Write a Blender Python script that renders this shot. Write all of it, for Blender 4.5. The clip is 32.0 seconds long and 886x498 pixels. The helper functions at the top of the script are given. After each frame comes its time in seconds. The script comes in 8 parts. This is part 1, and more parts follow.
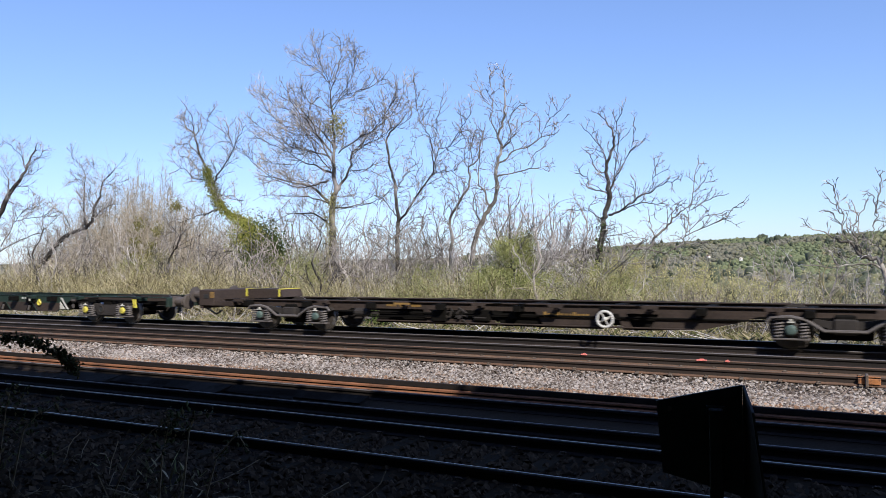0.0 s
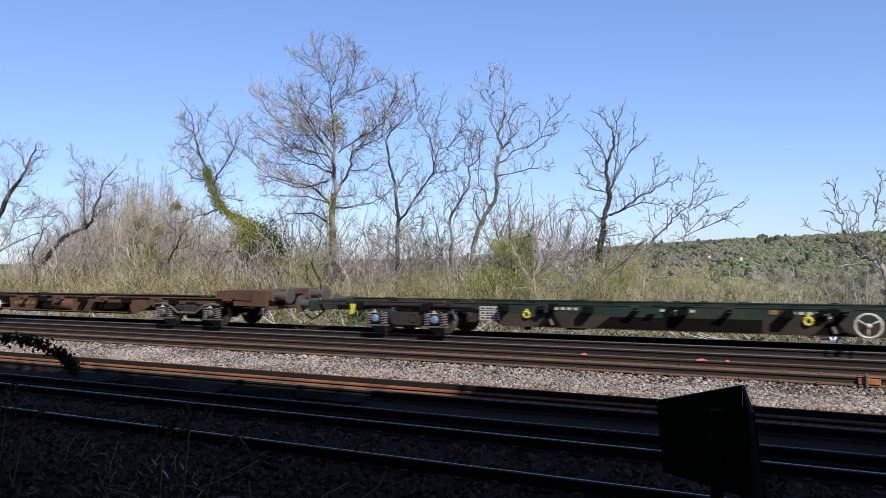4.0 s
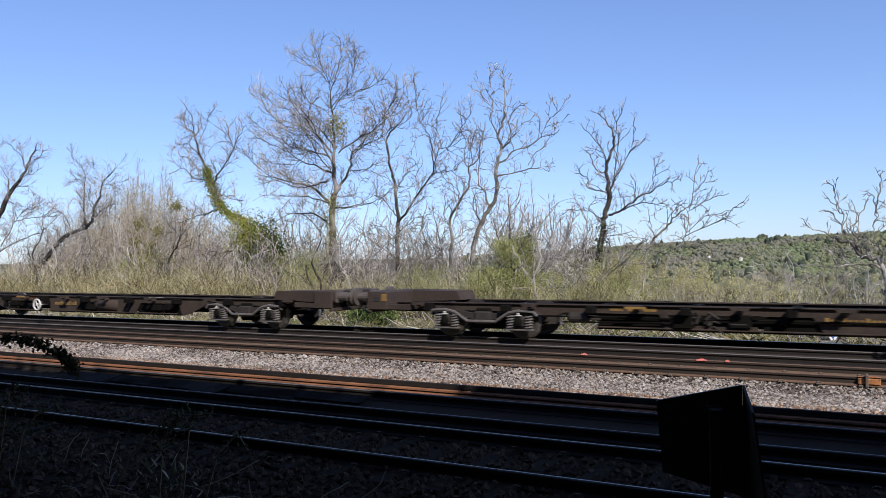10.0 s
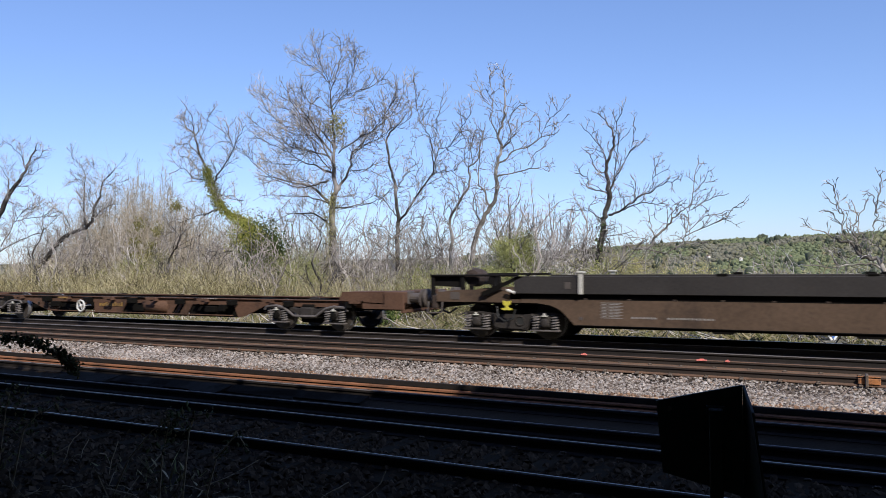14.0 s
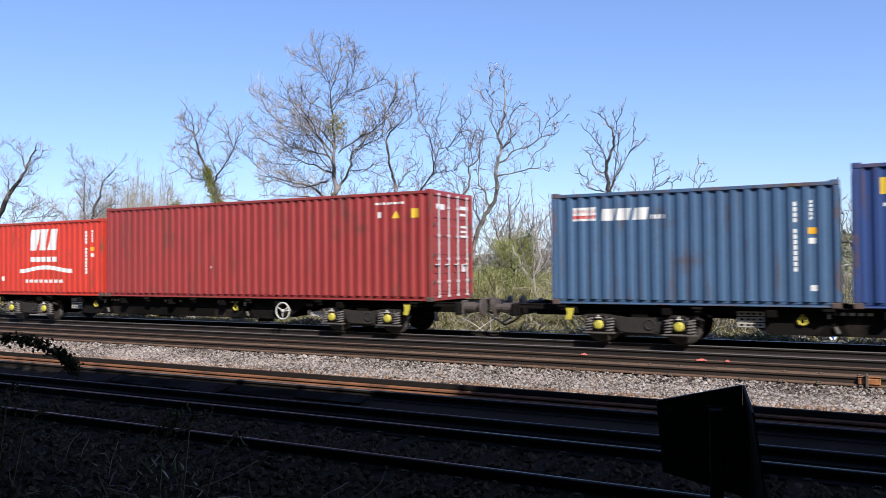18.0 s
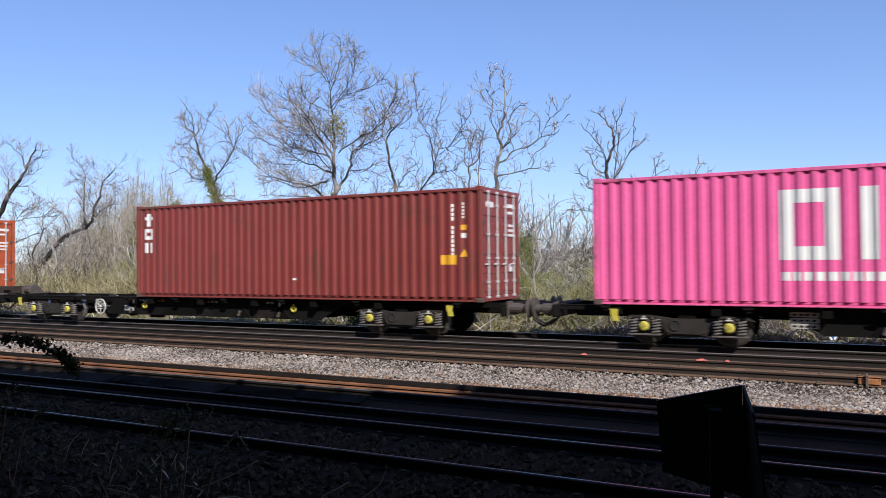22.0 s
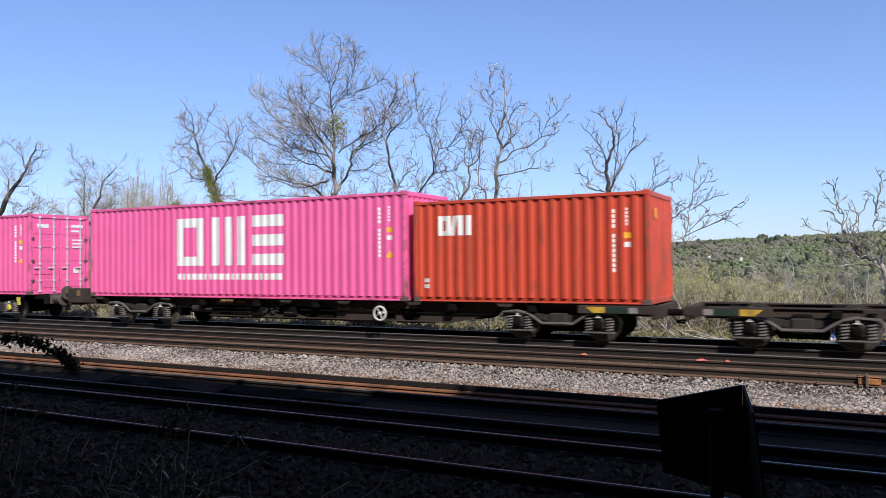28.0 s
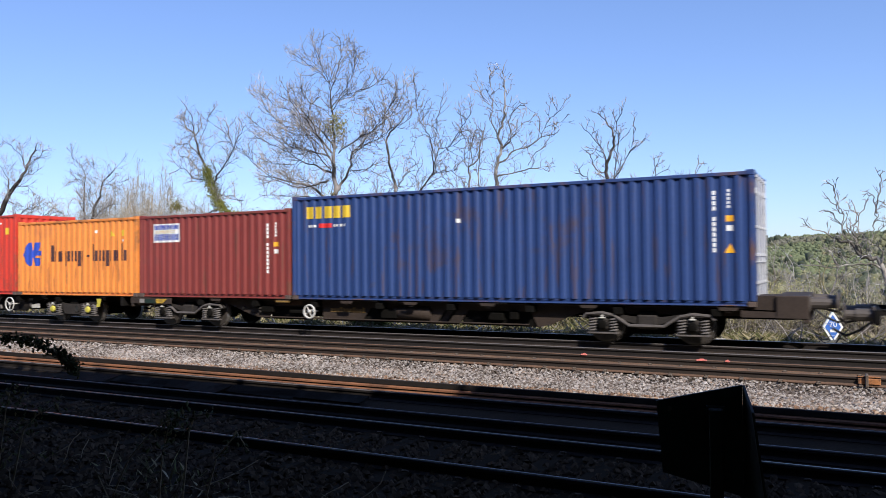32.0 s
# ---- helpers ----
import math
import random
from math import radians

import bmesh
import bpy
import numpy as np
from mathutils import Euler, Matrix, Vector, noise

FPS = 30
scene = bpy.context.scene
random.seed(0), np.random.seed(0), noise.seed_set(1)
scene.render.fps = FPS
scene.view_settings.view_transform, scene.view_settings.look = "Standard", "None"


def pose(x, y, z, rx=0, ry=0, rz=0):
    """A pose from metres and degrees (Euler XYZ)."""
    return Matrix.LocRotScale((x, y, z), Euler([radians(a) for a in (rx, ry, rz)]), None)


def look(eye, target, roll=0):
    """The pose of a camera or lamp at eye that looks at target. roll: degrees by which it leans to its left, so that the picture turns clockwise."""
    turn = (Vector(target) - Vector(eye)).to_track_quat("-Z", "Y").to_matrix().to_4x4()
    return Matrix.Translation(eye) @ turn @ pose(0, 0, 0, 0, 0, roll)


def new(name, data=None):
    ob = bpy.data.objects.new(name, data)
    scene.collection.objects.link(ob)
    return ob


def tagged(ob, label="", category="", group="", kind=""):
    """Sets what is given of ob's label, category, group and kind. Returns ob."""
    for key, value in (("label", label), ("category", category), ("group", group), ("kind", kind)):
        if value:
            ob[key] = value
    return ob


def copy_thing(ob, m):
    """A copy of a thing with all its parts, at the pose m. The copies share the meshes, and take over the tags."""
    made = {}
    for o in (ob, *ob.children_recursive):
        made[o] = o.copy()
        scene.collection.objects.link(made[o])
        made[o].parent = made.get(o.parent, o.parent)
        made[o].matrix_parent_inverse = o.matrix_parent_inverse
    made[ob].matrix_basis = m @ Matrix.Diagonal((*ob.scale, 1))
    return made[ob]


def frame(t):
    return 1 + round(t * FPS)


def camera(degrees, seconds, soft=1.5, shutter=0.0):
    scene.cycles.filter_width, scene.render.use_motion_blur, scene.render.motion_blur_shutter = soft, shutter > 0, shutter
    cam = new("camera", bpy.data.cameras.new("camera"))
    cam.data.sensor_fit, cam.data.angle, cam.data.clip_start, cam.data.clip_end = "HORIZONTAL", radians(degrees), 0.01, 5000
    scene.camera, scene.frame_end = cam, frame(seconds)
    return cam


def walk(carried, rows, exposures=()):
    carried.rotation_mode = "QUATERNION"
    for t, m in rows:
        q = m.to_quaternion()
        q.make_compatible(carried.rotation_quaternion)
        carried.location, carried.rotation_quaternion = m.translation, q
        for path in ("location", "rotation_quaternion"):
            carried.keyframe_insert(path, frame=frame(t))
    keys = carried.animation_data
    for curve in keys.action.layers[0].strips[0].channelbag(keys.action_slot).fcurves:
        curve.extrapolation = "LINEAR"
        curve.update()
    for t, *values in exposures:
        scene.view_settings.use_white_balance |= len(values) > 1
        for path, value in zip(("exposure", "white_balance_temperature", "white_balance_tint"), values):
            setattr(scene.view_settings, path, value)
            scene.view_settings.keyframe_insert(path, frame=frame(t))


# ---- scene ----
YAW, PITCH, ROLL = 27.804, 1.077, -0.538
EYE = Vector((0.0, 0.0, 1.86))
AHEAD = Vector((-math.sin(radians(YAW)) * math.cos(radians(PITCH)), math.cos(radians(YAW)) * math.cos(radians(PITCH)), math.sin(radians(PITCH))))
cam = camera(59.66, 32.0, soft=0.75, shutter=0.1)
STAND = look(EYE, EYE + AHEAD, ROLL)
walk(cam, [(0, STAND), (32, STAND)], exposures=((0, 0.17), (0.8, 0.03), (1.5, 0.0), (17, 0.0), (17.6, 0.1), (18, 0.18), (19, 0.27), (20, 0.19), (20.8, 0.02), (22, 0.0), (22.5, 0.1), (23, 0.2), (24, 0.2), (25, 0.07), (26.5, 0.02), (29.2, 0.0), (30, 0.08), (31, 0.17), (32, 0.12)))

# ---- light ----
SUN_TO = Vector((1.0, -0.9, 1.1)).normalized()
world = bpy.data.worlds.new("sky")
scene.world = world
world.use_nodes = True
wn = world.node_tree.nodes
wl = world.node_tree.links
sky = wn.new("ShaderNodeTexSky")
sky.sky_type = "NISHITA"
sky.sun_disc = False
sky.sun_elevation = math.asin(SUN_TO.z)
sky.sun_rotation = math.atan2(SUN_TO.x, SUN_TO.y)
sky.air_density, sky.dust_density, sky.ozone_density = 1.0, 0.35, 2.0
even = wn.new("ShaderNodeGamma")
even.inputs["Gamma"].default_value = 0.8
wl.new(sky.outputs[0], even.inputs["Color"])
tint = wn.new("ShaderNodeMix")
tint.data_type, tint.blend_type = "RGBA", "MULTIPLY"
tint.inputs["Factor"].default_value = 1.0
tint.inputs["B"].default_value = (0.79, 0.94, 1.34, 1)
wl.new(even.outputs[0], tint.inputs["A"])
wl.new(tint.outputs["Result"], wn["Background"].inputs[0])
wn["Background"].inputs[1].default_value = 0.175
sun = new("sun", bpy.data.lights.new("sun", "SUN"))
sun.data.energy, sun.data.angle, sun.data.color = 5.0, radians(0.5), (1.0, 0.945, 0.845)
sun.matrix_world = look((0, 0, 60), Vector((0, 0, 60)) - SUN_TO)

# ---- materials ----
def mat(name, color, rough=0.7, metal=0.0, vary=0.25, scale=3.0, bump=0.0, fine=40.0, dirt=None, dirt_amount=0.0, island=0.0, per_object=0.0, spec=0.5, streak=0.0):
    """A procedural surface: colour varied at two scales, with stains of a second colour, and fine relief."""
    m = bpy.data.materials.new(name)
    m.use_nodes = True
    nt = m.node_tree
    n, l = nt.nodes, nt.links
    bsdf = n["Principled BSDF"]
    bsdf.inputs["Roughness"].default_value = rough
    bsdf.inputs["Metallic"].default_value = metal
    bsdf.inputs["Specular IOR Level"].default_value = spec
    co = n.new("ShaderNodeTexCoord")
    where = co.outputs["Object"]
    if streak:
        # no two containers carry the same stains
        oi = n.new("ShaderNodeObjectInfo")
        shift = n.new("ShaderNodeVectorMath")
        shift.operation = "MULTIPLY_ADD"
        shift.inputs[1].default_value = (40.0, 40.0, 40.0)
        l.new(oi.outputs["Random"], shift.inputs[0])
        l.new(where, shift.inputs[2])
        where = shift.outputs[0]
    big = n.new("ShaderNodeTexNoise")
    big.inputs["Scale"].default_value = scale
    big.inputs["Detail"].default_value = 5.0
    l.new(where, big.inputs["Vector"])
    small = n.new("ShaderNodeTexNoise")
    small.inputs["Scale"].default_value = fine
    small.inputs["Detail"].default_value = 3.0
    l.new(where, small.inputs["Vector"])
    add = n.new("ShaderNodeMath")
    add.operation = "ADD"
    l.new(big.outputs[0], add.inputs[0])
    l.new(small.outputs[0], add.inputs[1])
    val = add.outputs[0]
    for amount, kind, out in ((island, "ShaderNodeNewGeometry", "Random Per Island"), (per_object, "ShaderNodeObjectInfo", "Random")):
        if amount:
            g = n.new(kind)
            mm = n.new("ShaderNodeMath")
            mm.operation = "MULTIPLY_ADD"
            mm.inputs[1].default_value = amount
            l.new(g.outputs[out], mm.inputs[0])
            l.new(val, mm.inputs[2])
            val = mm.outputs[0]
    ramp = n.new("ShaderNodeMapRange")
    ramp.inputs["From Min"].default_value = 0.55
    ramp.inputs["From Max"].default_value = 1.45 + island + per_object
    ramp.inputs["To Min"].default_value = 1.0 - vary
    ramp.inputs["To Max"].default_value = 1.0 + vary
    l.new(val, ramp.inputs["Value"])
    hue = n.new("ShaderNodeHueSaturation")
    hue.inputs["Color"].default_value = (*color, 1)
    l.new(ramp.outputs[0], hue.inputs["Value"])
    out = hue.outputs[0]
    if dirt:
        stain = n.new("ShaderNodeTexNoise")
        stain.inputs["Scale"].default_value = scale * 0.6
        stain.inputs["Detail"].default_value = 8.0
        stain.inputs["Roughness"].default_value = 0.7
        l.new(where, stain.inputs["Vector"])
        sr = n.new("ShaderNodeMapRange")
        sr.inputs["From Min"].default_value = 0.62 - dirt_amount * 0.3
        sr.inputs["From Max"].default_value = 0.78 - dirt_amount * 0.2
        l.new(stain.outputs[0], sr.inputs["Value"])
        mix = n.new("ShaderNodeMix")
        mix.data_type = "RGBA"
        l.new(sr.outputs[0], mix.inputs["Factor"])
        l.new(out, mix.inputs["A"])
        mix.inputs["B"].default_value = (*dirt, 1)
        out = mix.outputs["Result"]
    if streak:
        # thin rust runs and scuffs that trail downwards
        mp = n.new("ShaderNodeMapping")
        mp.inputs["Scale"].default_value = (7.0, 7.0, 0.55)
        l.new(where, mp.inputs["Vector"])
        run = n.new("ShaderNodeTexNoise")
        run.inputs["Scale"].default_value = 1.0
        run.inputs["Detail"].default_value = 7.0
        run.inputs["Roughness"].default_value = 0.62
        l.new(mp.outputs[0], run.inputs["Vector"])
        rr = n.new("ShaderNodeMapRange")
        rr.inputs["From Min"].default_value = 0.58
        rr.inputs["From Max"].default_value = 0.62
        rr.inputs["To Max"].default_value = streak
        l.new(run.outputs[0], rr.inputs["Value"])
        mx = n.new("ShaderNodeMix")
        mx.data_type = "RGBA"
        l.new(rr.outputs[0], mx.inputs["Factor"])
        l.new(out, mx.inputs["A"])
        mx.inputs["B"].default_value = (0.1, 0.055, 0.035, 1)
        out = mx.outputs["Result"]
    l.new(out, bsdf.inputs["Base Color"])
    if bump:
        b = n.new("ShaderNodeBump")
        b.inputs["Strength"].default_value = 0.5
        b.inputs["Distance"].default_value = bump
        l.new(small.outputs[0], b.inputs["Height"])
        l.new(b.outputs[0], bsdf.inputs["Normal"])
    return m


TRIM = {}


def paint(name, color, dirt=(0.09, 0.05, 0.035), amount=0.12, rough=0.45, streak=0.45, wear=0.42):
    """Container paint, and the same paint rusted through on posts and rails."""
    TRIM[name] = mat(name + "_worn", color, 0.6, vary=0.2, scale=2.2, fine=22, bump=0.003, dirt=(0.17, 0.085, 0.05), dirt_amount=wear, streak=0.6)
    return mat(name, color, rough, vary=0.12, scale=0.9, fine=14, bump=0.002, dirt=dirt, dirt_amount=amount, streak=streak)


def tinted(name, stops, rough=0.85, scale=0.4, island=0.65, patch=0.9, fine=6):
    """Foliage whose tint is drawn piece by piece from a few colours."""
    m = bpy.data.materials.new(name)
    m.use_nodes = True
    n, l = m.node_tree.nodes, m.node_tree.links
    b = n["Principled BSDF"]
    b.inputs["Roughness"].default_value = rough
    b.inputs["Specular IOR Level"].default_value = 0.25
    g = n.new("ShaderNodeNewGeometry")
    r = n.new("ShaderNodeValToRGB")
    r.color_ramp.interpolation = "LINEAR"
    while len(r.color_ramp.elements) < len(stops):
        r.color_ramp.elements.new(0.5)
    for e, (p, c) in zip(r.color_ramp.elements, stops):
        e.position, e.color = p, (*c, 1)
    co = n.new("ShaderNodeTexCoord")
    no = n.new("ShaderNodeTexNoise")
    no.inputs["Scale"].default_value = scale
    no.inputs["Detail"].default_value = fine
    l.new(co.outputs["Object"], no.inputs["Vector"])
    mul = n.new("ShaderNodeMath")
    mul.operation = "MULTIPLY_ADD"
    mul.inputs[1].default_value = island
    l.new(g.outputs["Random Per Island"], mul.inputs[0])
    sub = n.new("ShaderNodeMath")
    sub.operation = "MULTIPLY_ADD"
    sub.inputs[1].default_value = patch
    sub.inputs[2].default_value = 0.5 - 0.5 * island - 0.5 * patch
    l.new(no.outputs[0], sub.inputs[0])
    l.new(sub.outputs[0], mul.inputs[2])
    l.new(mul.outputs[0], r.inputs[0])
    l.new(r.outputs[0], b.inputs["Base Color"])
    return m


# web rust darkened, head and foot rust lightened: light and shade in the colour
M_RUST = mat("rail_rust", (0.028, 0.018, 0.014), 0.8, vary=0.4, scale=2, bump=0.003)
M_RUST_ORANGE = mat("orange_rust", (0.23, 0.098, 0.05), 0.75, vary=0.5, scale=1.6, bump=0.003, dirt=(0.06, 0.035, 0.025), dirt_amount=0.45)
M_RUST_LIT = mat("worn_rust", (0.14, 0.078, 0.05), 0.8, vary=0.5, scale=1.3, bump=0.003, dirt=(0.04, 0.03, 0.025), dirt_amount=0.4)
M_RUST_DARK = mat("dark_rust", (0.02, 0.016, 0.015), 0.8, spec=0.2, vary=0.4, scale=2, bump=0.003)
M_DULL_HEAD = mat("dull_steel", (0.2, 0.18, 0.18), 0.5, 0.3, vary=0.2, scale=3)
M_HEAD = mat("polished_steel", (0.4, 0.36, 0.33), 0.33, 1.0, vary=0.1, scale=3)
M_CLIP = mat("clip_steel", (0.12, 0.09, 0.07), 0.7, vary=0.4)
M_SLEEPER = mat("sleeper_concrete", (0.12, 0.105, 0.095), 0.9, vary=0.3, scale=4, bump=0.004, per_object=0.3)
M_STONE = tinted("ballast_stone", ((0.02, (0.035, 0.028, 0.025)), (0.25, (0.12, 0.092, 0.078)), (0.5, (0.25, 0.218, 0.2)), (0.72, (0.4, 0.36, 0.34)), (0.8, (0.25, 0.17, 0.125)), (0.97, (0.66, 0.62, 0.59))), 0.9, 0.7)
M_STONE_RUST = tinted("rust_stained_stone", ((0.02, (0.04, 0.028, 0.022)), (0.4, (0.17, 0.095, 0.06)), (0.7, (0.3, 0.185, 0.12)), (0.97, (0.45, 0.37, 0.31))), 0.9, 0.7)
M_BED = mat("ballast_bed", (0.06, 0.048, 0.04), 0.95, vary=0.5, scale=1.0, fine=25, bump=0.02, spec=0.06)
# the near track's shade is put into these three dark colours
M_SLEEPER_SHADE = mat("oily_sleeper", (0.022, 0.015, 0.009), 0.9, vary=0.4, scale=4, bump=0.004, per_object=0.3, spec=0.06)
M_BED_SHADE = mat("sooty_ballast_bed", (0.028, 0.02, 0.014), 0.95, vary=0.5, scale=1.0, fine=25, bump=0.02, spec=0.06)
M_STONE_SHADE = mat("sooty_ballast_stone", (0.068, 0.046, 0.03), 0.9, vary=0.7, scale=1.2, fine=30, bump=0.004, island=1.2, dirt=(0.05, 0.04, 0.035), dirt_amount=0.25, spec=0.06)
M_GROUND = mat("rough_grass_ground", (0.13, 0.115, 0.07), 0.95, vary=0.5, scale=0.15, fine=2.0, bump=0.05, dirt=(0.05, 0.06, 0.025), dirt_amount=0.3)
M_PINK_SPRAY = mat("pink_marker_paint", (0.7, 0.2, 0.17), 0.8, vary=0.4, scale=20)
M_ORANGE_SPRAY = mat("orange_marker_paint", (0.5, 0.2, 0.07), 0.8, vary=0.6, scale=9, dirt=(0.08, 0.045, 0.03), dirt_amount=0.7)
M_BLACKMETAL = mat("black_painted_steel", (0.035, 0.032, 0.024), 0.6, vary=0.3, scale=5)
M_WHITE = mat("white_paint", (0.78, 0.78, 0.77), 0.5, vary=0.08, scale=2)
M_GREY_ROD = mat("galvanised_rod", (0.6, 0.6, 0.62), 0.45, vary=0.15)
M_YELLOW = mat("yellow_paint", (0.75, 0.5, 0.04), 0.5, vary=0.15, scale=4)
M_ORANGE_LABEL = mat("orange_label", (0.85, 0.42, 0.03), 0.5, vary=0.1)
# gasket black, also used to paint the shade inside holes
M_SEAL_AND_SHADE = mat("door_gasket", (0.02, 0.02, 0.02), 0.8)

# ---- mesh building ----
class MB:
    """Gathers vertices and faces of one mesh."""

    def __init__(self):
        self.v, self.f = [], []

    def add(self, v, f):
        k = len(self.v)
        self.v += [tuple(q) for q in v]
        self.f += [tuple(i + k for i in q) for q in f]
        return self

    def box(self, x0, x1, y0, y1, z0, z1, c=0.0):
        if c <= 0:
            v = [(x, y, z) for x in (x0, x1) for y in (y0, y1) for z in (z0, z1)]
            return self.add(v, [(0, 1, 3, 2), (4, 6, 7, 5), (0, 4, 5, 1), (2, 3, 7, 6), (0, 2, 6, 4), (1, 5, 7, 3)])
        c = min(c, (x1 - x0) * 0.45, (y1 - y0) * 0.45, (z1 - z0) * 0.45)
        rings = []
        for z, i in ((z0, c), (z0 + c, 0), (z1 - c, 0), (z1, c)):
            a = [(x0 + c, y0 + i), (x1 - c, y0 + i), (x1 - i, y0 + c), (x1 - i, y1 - c), (x1 - c, y1 - i), (x0 + c, y1 - i), (x0 + i, y1 - c), (x0 + i, y0 + c)]
            rings.append([(x, y, z) for x, y in a])
        f = [tuple(range(7, -1, -1)), tuple(range(24, 32))]
        for r in range(3):
            f += [(r * 8 + i, r * 8 + (i + 1) % 8, r * 8 + 8 + (i + 1) % 8, r * 8 + 8 + i) for i in range(8)]
        return self.add(sum(rings, []), f)

    def prism(self, pts, y0, y1):
        """A side outline of (x, z) points, drawn through from y0 to y1."""
        n = len(pts)
        v = [(x, y0, z) for x, z in pts] + [(x, y1, z) for x, z in pts]
        return self.add(v, [tuple(range(n)), tuple(range(2 * n - 1, n - 1, -1))] + [(i, i + n, (i + 1) % n + n, (i + 1) % n) for i in range(n)])

    def run(self, pts, x0, x1):
        """A cross-section of (y, z) points, drawn along x."""
        n = len(pts)
        v = [(x0, y, z) for y, z in pts] + [(x1, y, z) for y, z in pts]
        return self.add(v, [tuple(range(n - 1, -1, -1)), tuple(range(n, 2 * n))] + [(i, (i + 1) % n, (i + 1) % n + n, i + n) for i in range(n)])

    def tube(self, path, radii, sides=8, caps=True):
        path = [Vector(q) for q in path]
        if not hasattr(radii, "__len__"):
            radii = [radii] * len(path)
        v, f = [], []
        side = None
        for i, q in enumerate(path):
            d = (path[min(i + 1, len(path) - 1)] - path[max(i - 1, 0)]).normalized()
            if side is None:
                side = d.orthogonal().normalized()
            side = (side - d * side.dot(d)).normalized()
            up = d.cross(side)
            for k in range(sides):
                a = 2 * math.pi * k / sides
                v.append(q + (side * math.cos(a) + up * math.sin(a)) * radii[i])
        for i in range(len(path) - 1):
            f += [(i * sides + k, i * sides + (k + 1) % sides, (i + 1) * sides + (k + 1) % sides, (i + 1) * sides + k) for k in range(sides)]
        if caps:
            f += [tuple(range(sides - 1, -1, -1)), tuple(range((len(path) - 1) * sides, len(path) * sides))]
        return self.add(v, f)

    def cyl(self, a, b, r, sides=14):
        return self.tube([a, b], r, sides)

    def lathe(self, profile, x, y, z, sides=24):
        """Rings of (offset along y, radius) round an axle along y."""
        v, f = [], []
        for o, r in profile:
            v += [(x + r * math.cos(2 * math.pi * k / sides), y + o, z + r * math.sin(2 * math.pi * k / sides)) for k in range(sides)]
        for i in range(len(profile) - 1):
            f += [(i * sides + k, i * sides + (k + 1) % sides, (i + 1) * sides + (k + 1) % sides, (i + 1) * sides + k) for k in range(sides)]
        f += [tuple(range(sides)), tuple(range((len(profile) - 1) * sides, len(profile) * sides))[::-1]]
        return self.add(v, f)

    def mesh(self, name, smooth=False):
        me = bpy.data.meshes.new(name)
        me.from_pydata(self.v, [], self.f)
        if smooth:
            me.polygons.foreach_set("use_smooth", [True] * len(me.polygons))
        me.update()
        return me


def part(name, mb, material, parent=None, label="", smooth=False, at=None):
    me = mb.mesh(name, smooth) if isinstance(mb, MB) else mb
    if not me.materials:
        me.materials.append(material)
    ob = new(name, me)
    if parent is not None:
        ob.parent = parent
    if at is not None:
        ob.matrix_basis = at
    if label:
        ob["label"] = label
    return ob

# ---- ground ----
def smooth(a, b, x):
    t = min(1.0, max(0.0, (x - a) / (b - a)))
    return t * t * (3 - 2 * t)


def land(x, y):
    """Height of the ground: a railway shelf, a bank down to a valley, and far hills that rise to the right."""
    z = -0.44 + 0.24 * smooth(14.2, 16.0, y)
    z -= 0.12 * smooth(20.2, 21.5, y) + 2.6 * smooth(23.0, 40.0, y) + 10.0 * smooth(45.0, 170.0, y)
    if y > 120:
        ang = math.atan2(x, y)
        far = smooth(600, 1700, y)
        ridge = 27 + 36 * smooth(-0.55, 0.08, ang) + 3 * noise.noise(Vector((ang * 5, 0.3, 0))) + 5 * noise.noise(Vector((x * 0.004, y * 0.004, 1.7)))
        z += far * ridge
    if y < 1:
        z += 0.25 * smooth(1.0, -4.0, y)
    return z


def build_ground():
    ys = [-60, -30, -15, -8, -4, -1, 2, 5, 8, 11, 13, 14.2, 14.7, 15.2, 15.6, 16.2, 18, 20, 20.5, 21, 21.5, 22.5, 24]
    y = 25.5
    while y < 2600:
        ys.append(y)
        y *= 1.07
    n = 90
    v, f = [], []
    for y in ys:
        for i in range(n + 1):
            a = -1.0 + 2.0 * i / n
            x = a * (110 + abs(y) * 2.0) - 20 - max(0, y) * 0.35
            v.append((x, y, land(x, y)))
    for j in range(len(ys) - 1):
        for i in range(n):
            k = j * (n + 1) + i
            f.append((k, k + 1, k + n + 2, k + n + 1))
    m = MB()
    m.v, m.f = v, f
    return tagged(part("ground", m, M_GROUND, smooth=True), "rough grassy ground falling to a wooded valley", "ground", kind="structure")


build_ground()

# angular stones: four feet, and a crooked ridge of two points
STONE_SHAPES = []
for k in range(12):
    rnd = random.Random(k)
    j = lambda a: a * rnd.uniform(0.6, 1.35)
    STONE_SHAPES.append(np.array([(j(-1), j(-0.8), -0.5), (j(1), j(-0.8), -0.5), (j(1), j(0.8), -0.5), (j(-1), j(0.8), -0.5), (j(-0.5), rnd.uniform(-0.4, 0.4), j(0.6)), (j(0.5), rnd.uniform(-0.4, 0.4), j(0.6))]))
STONE_FACES = [(0, 1, 5), (0, 5, 4), (1, 2, 5), (2, 3, 4), (2, 4, 5), (3, 0, 4)]


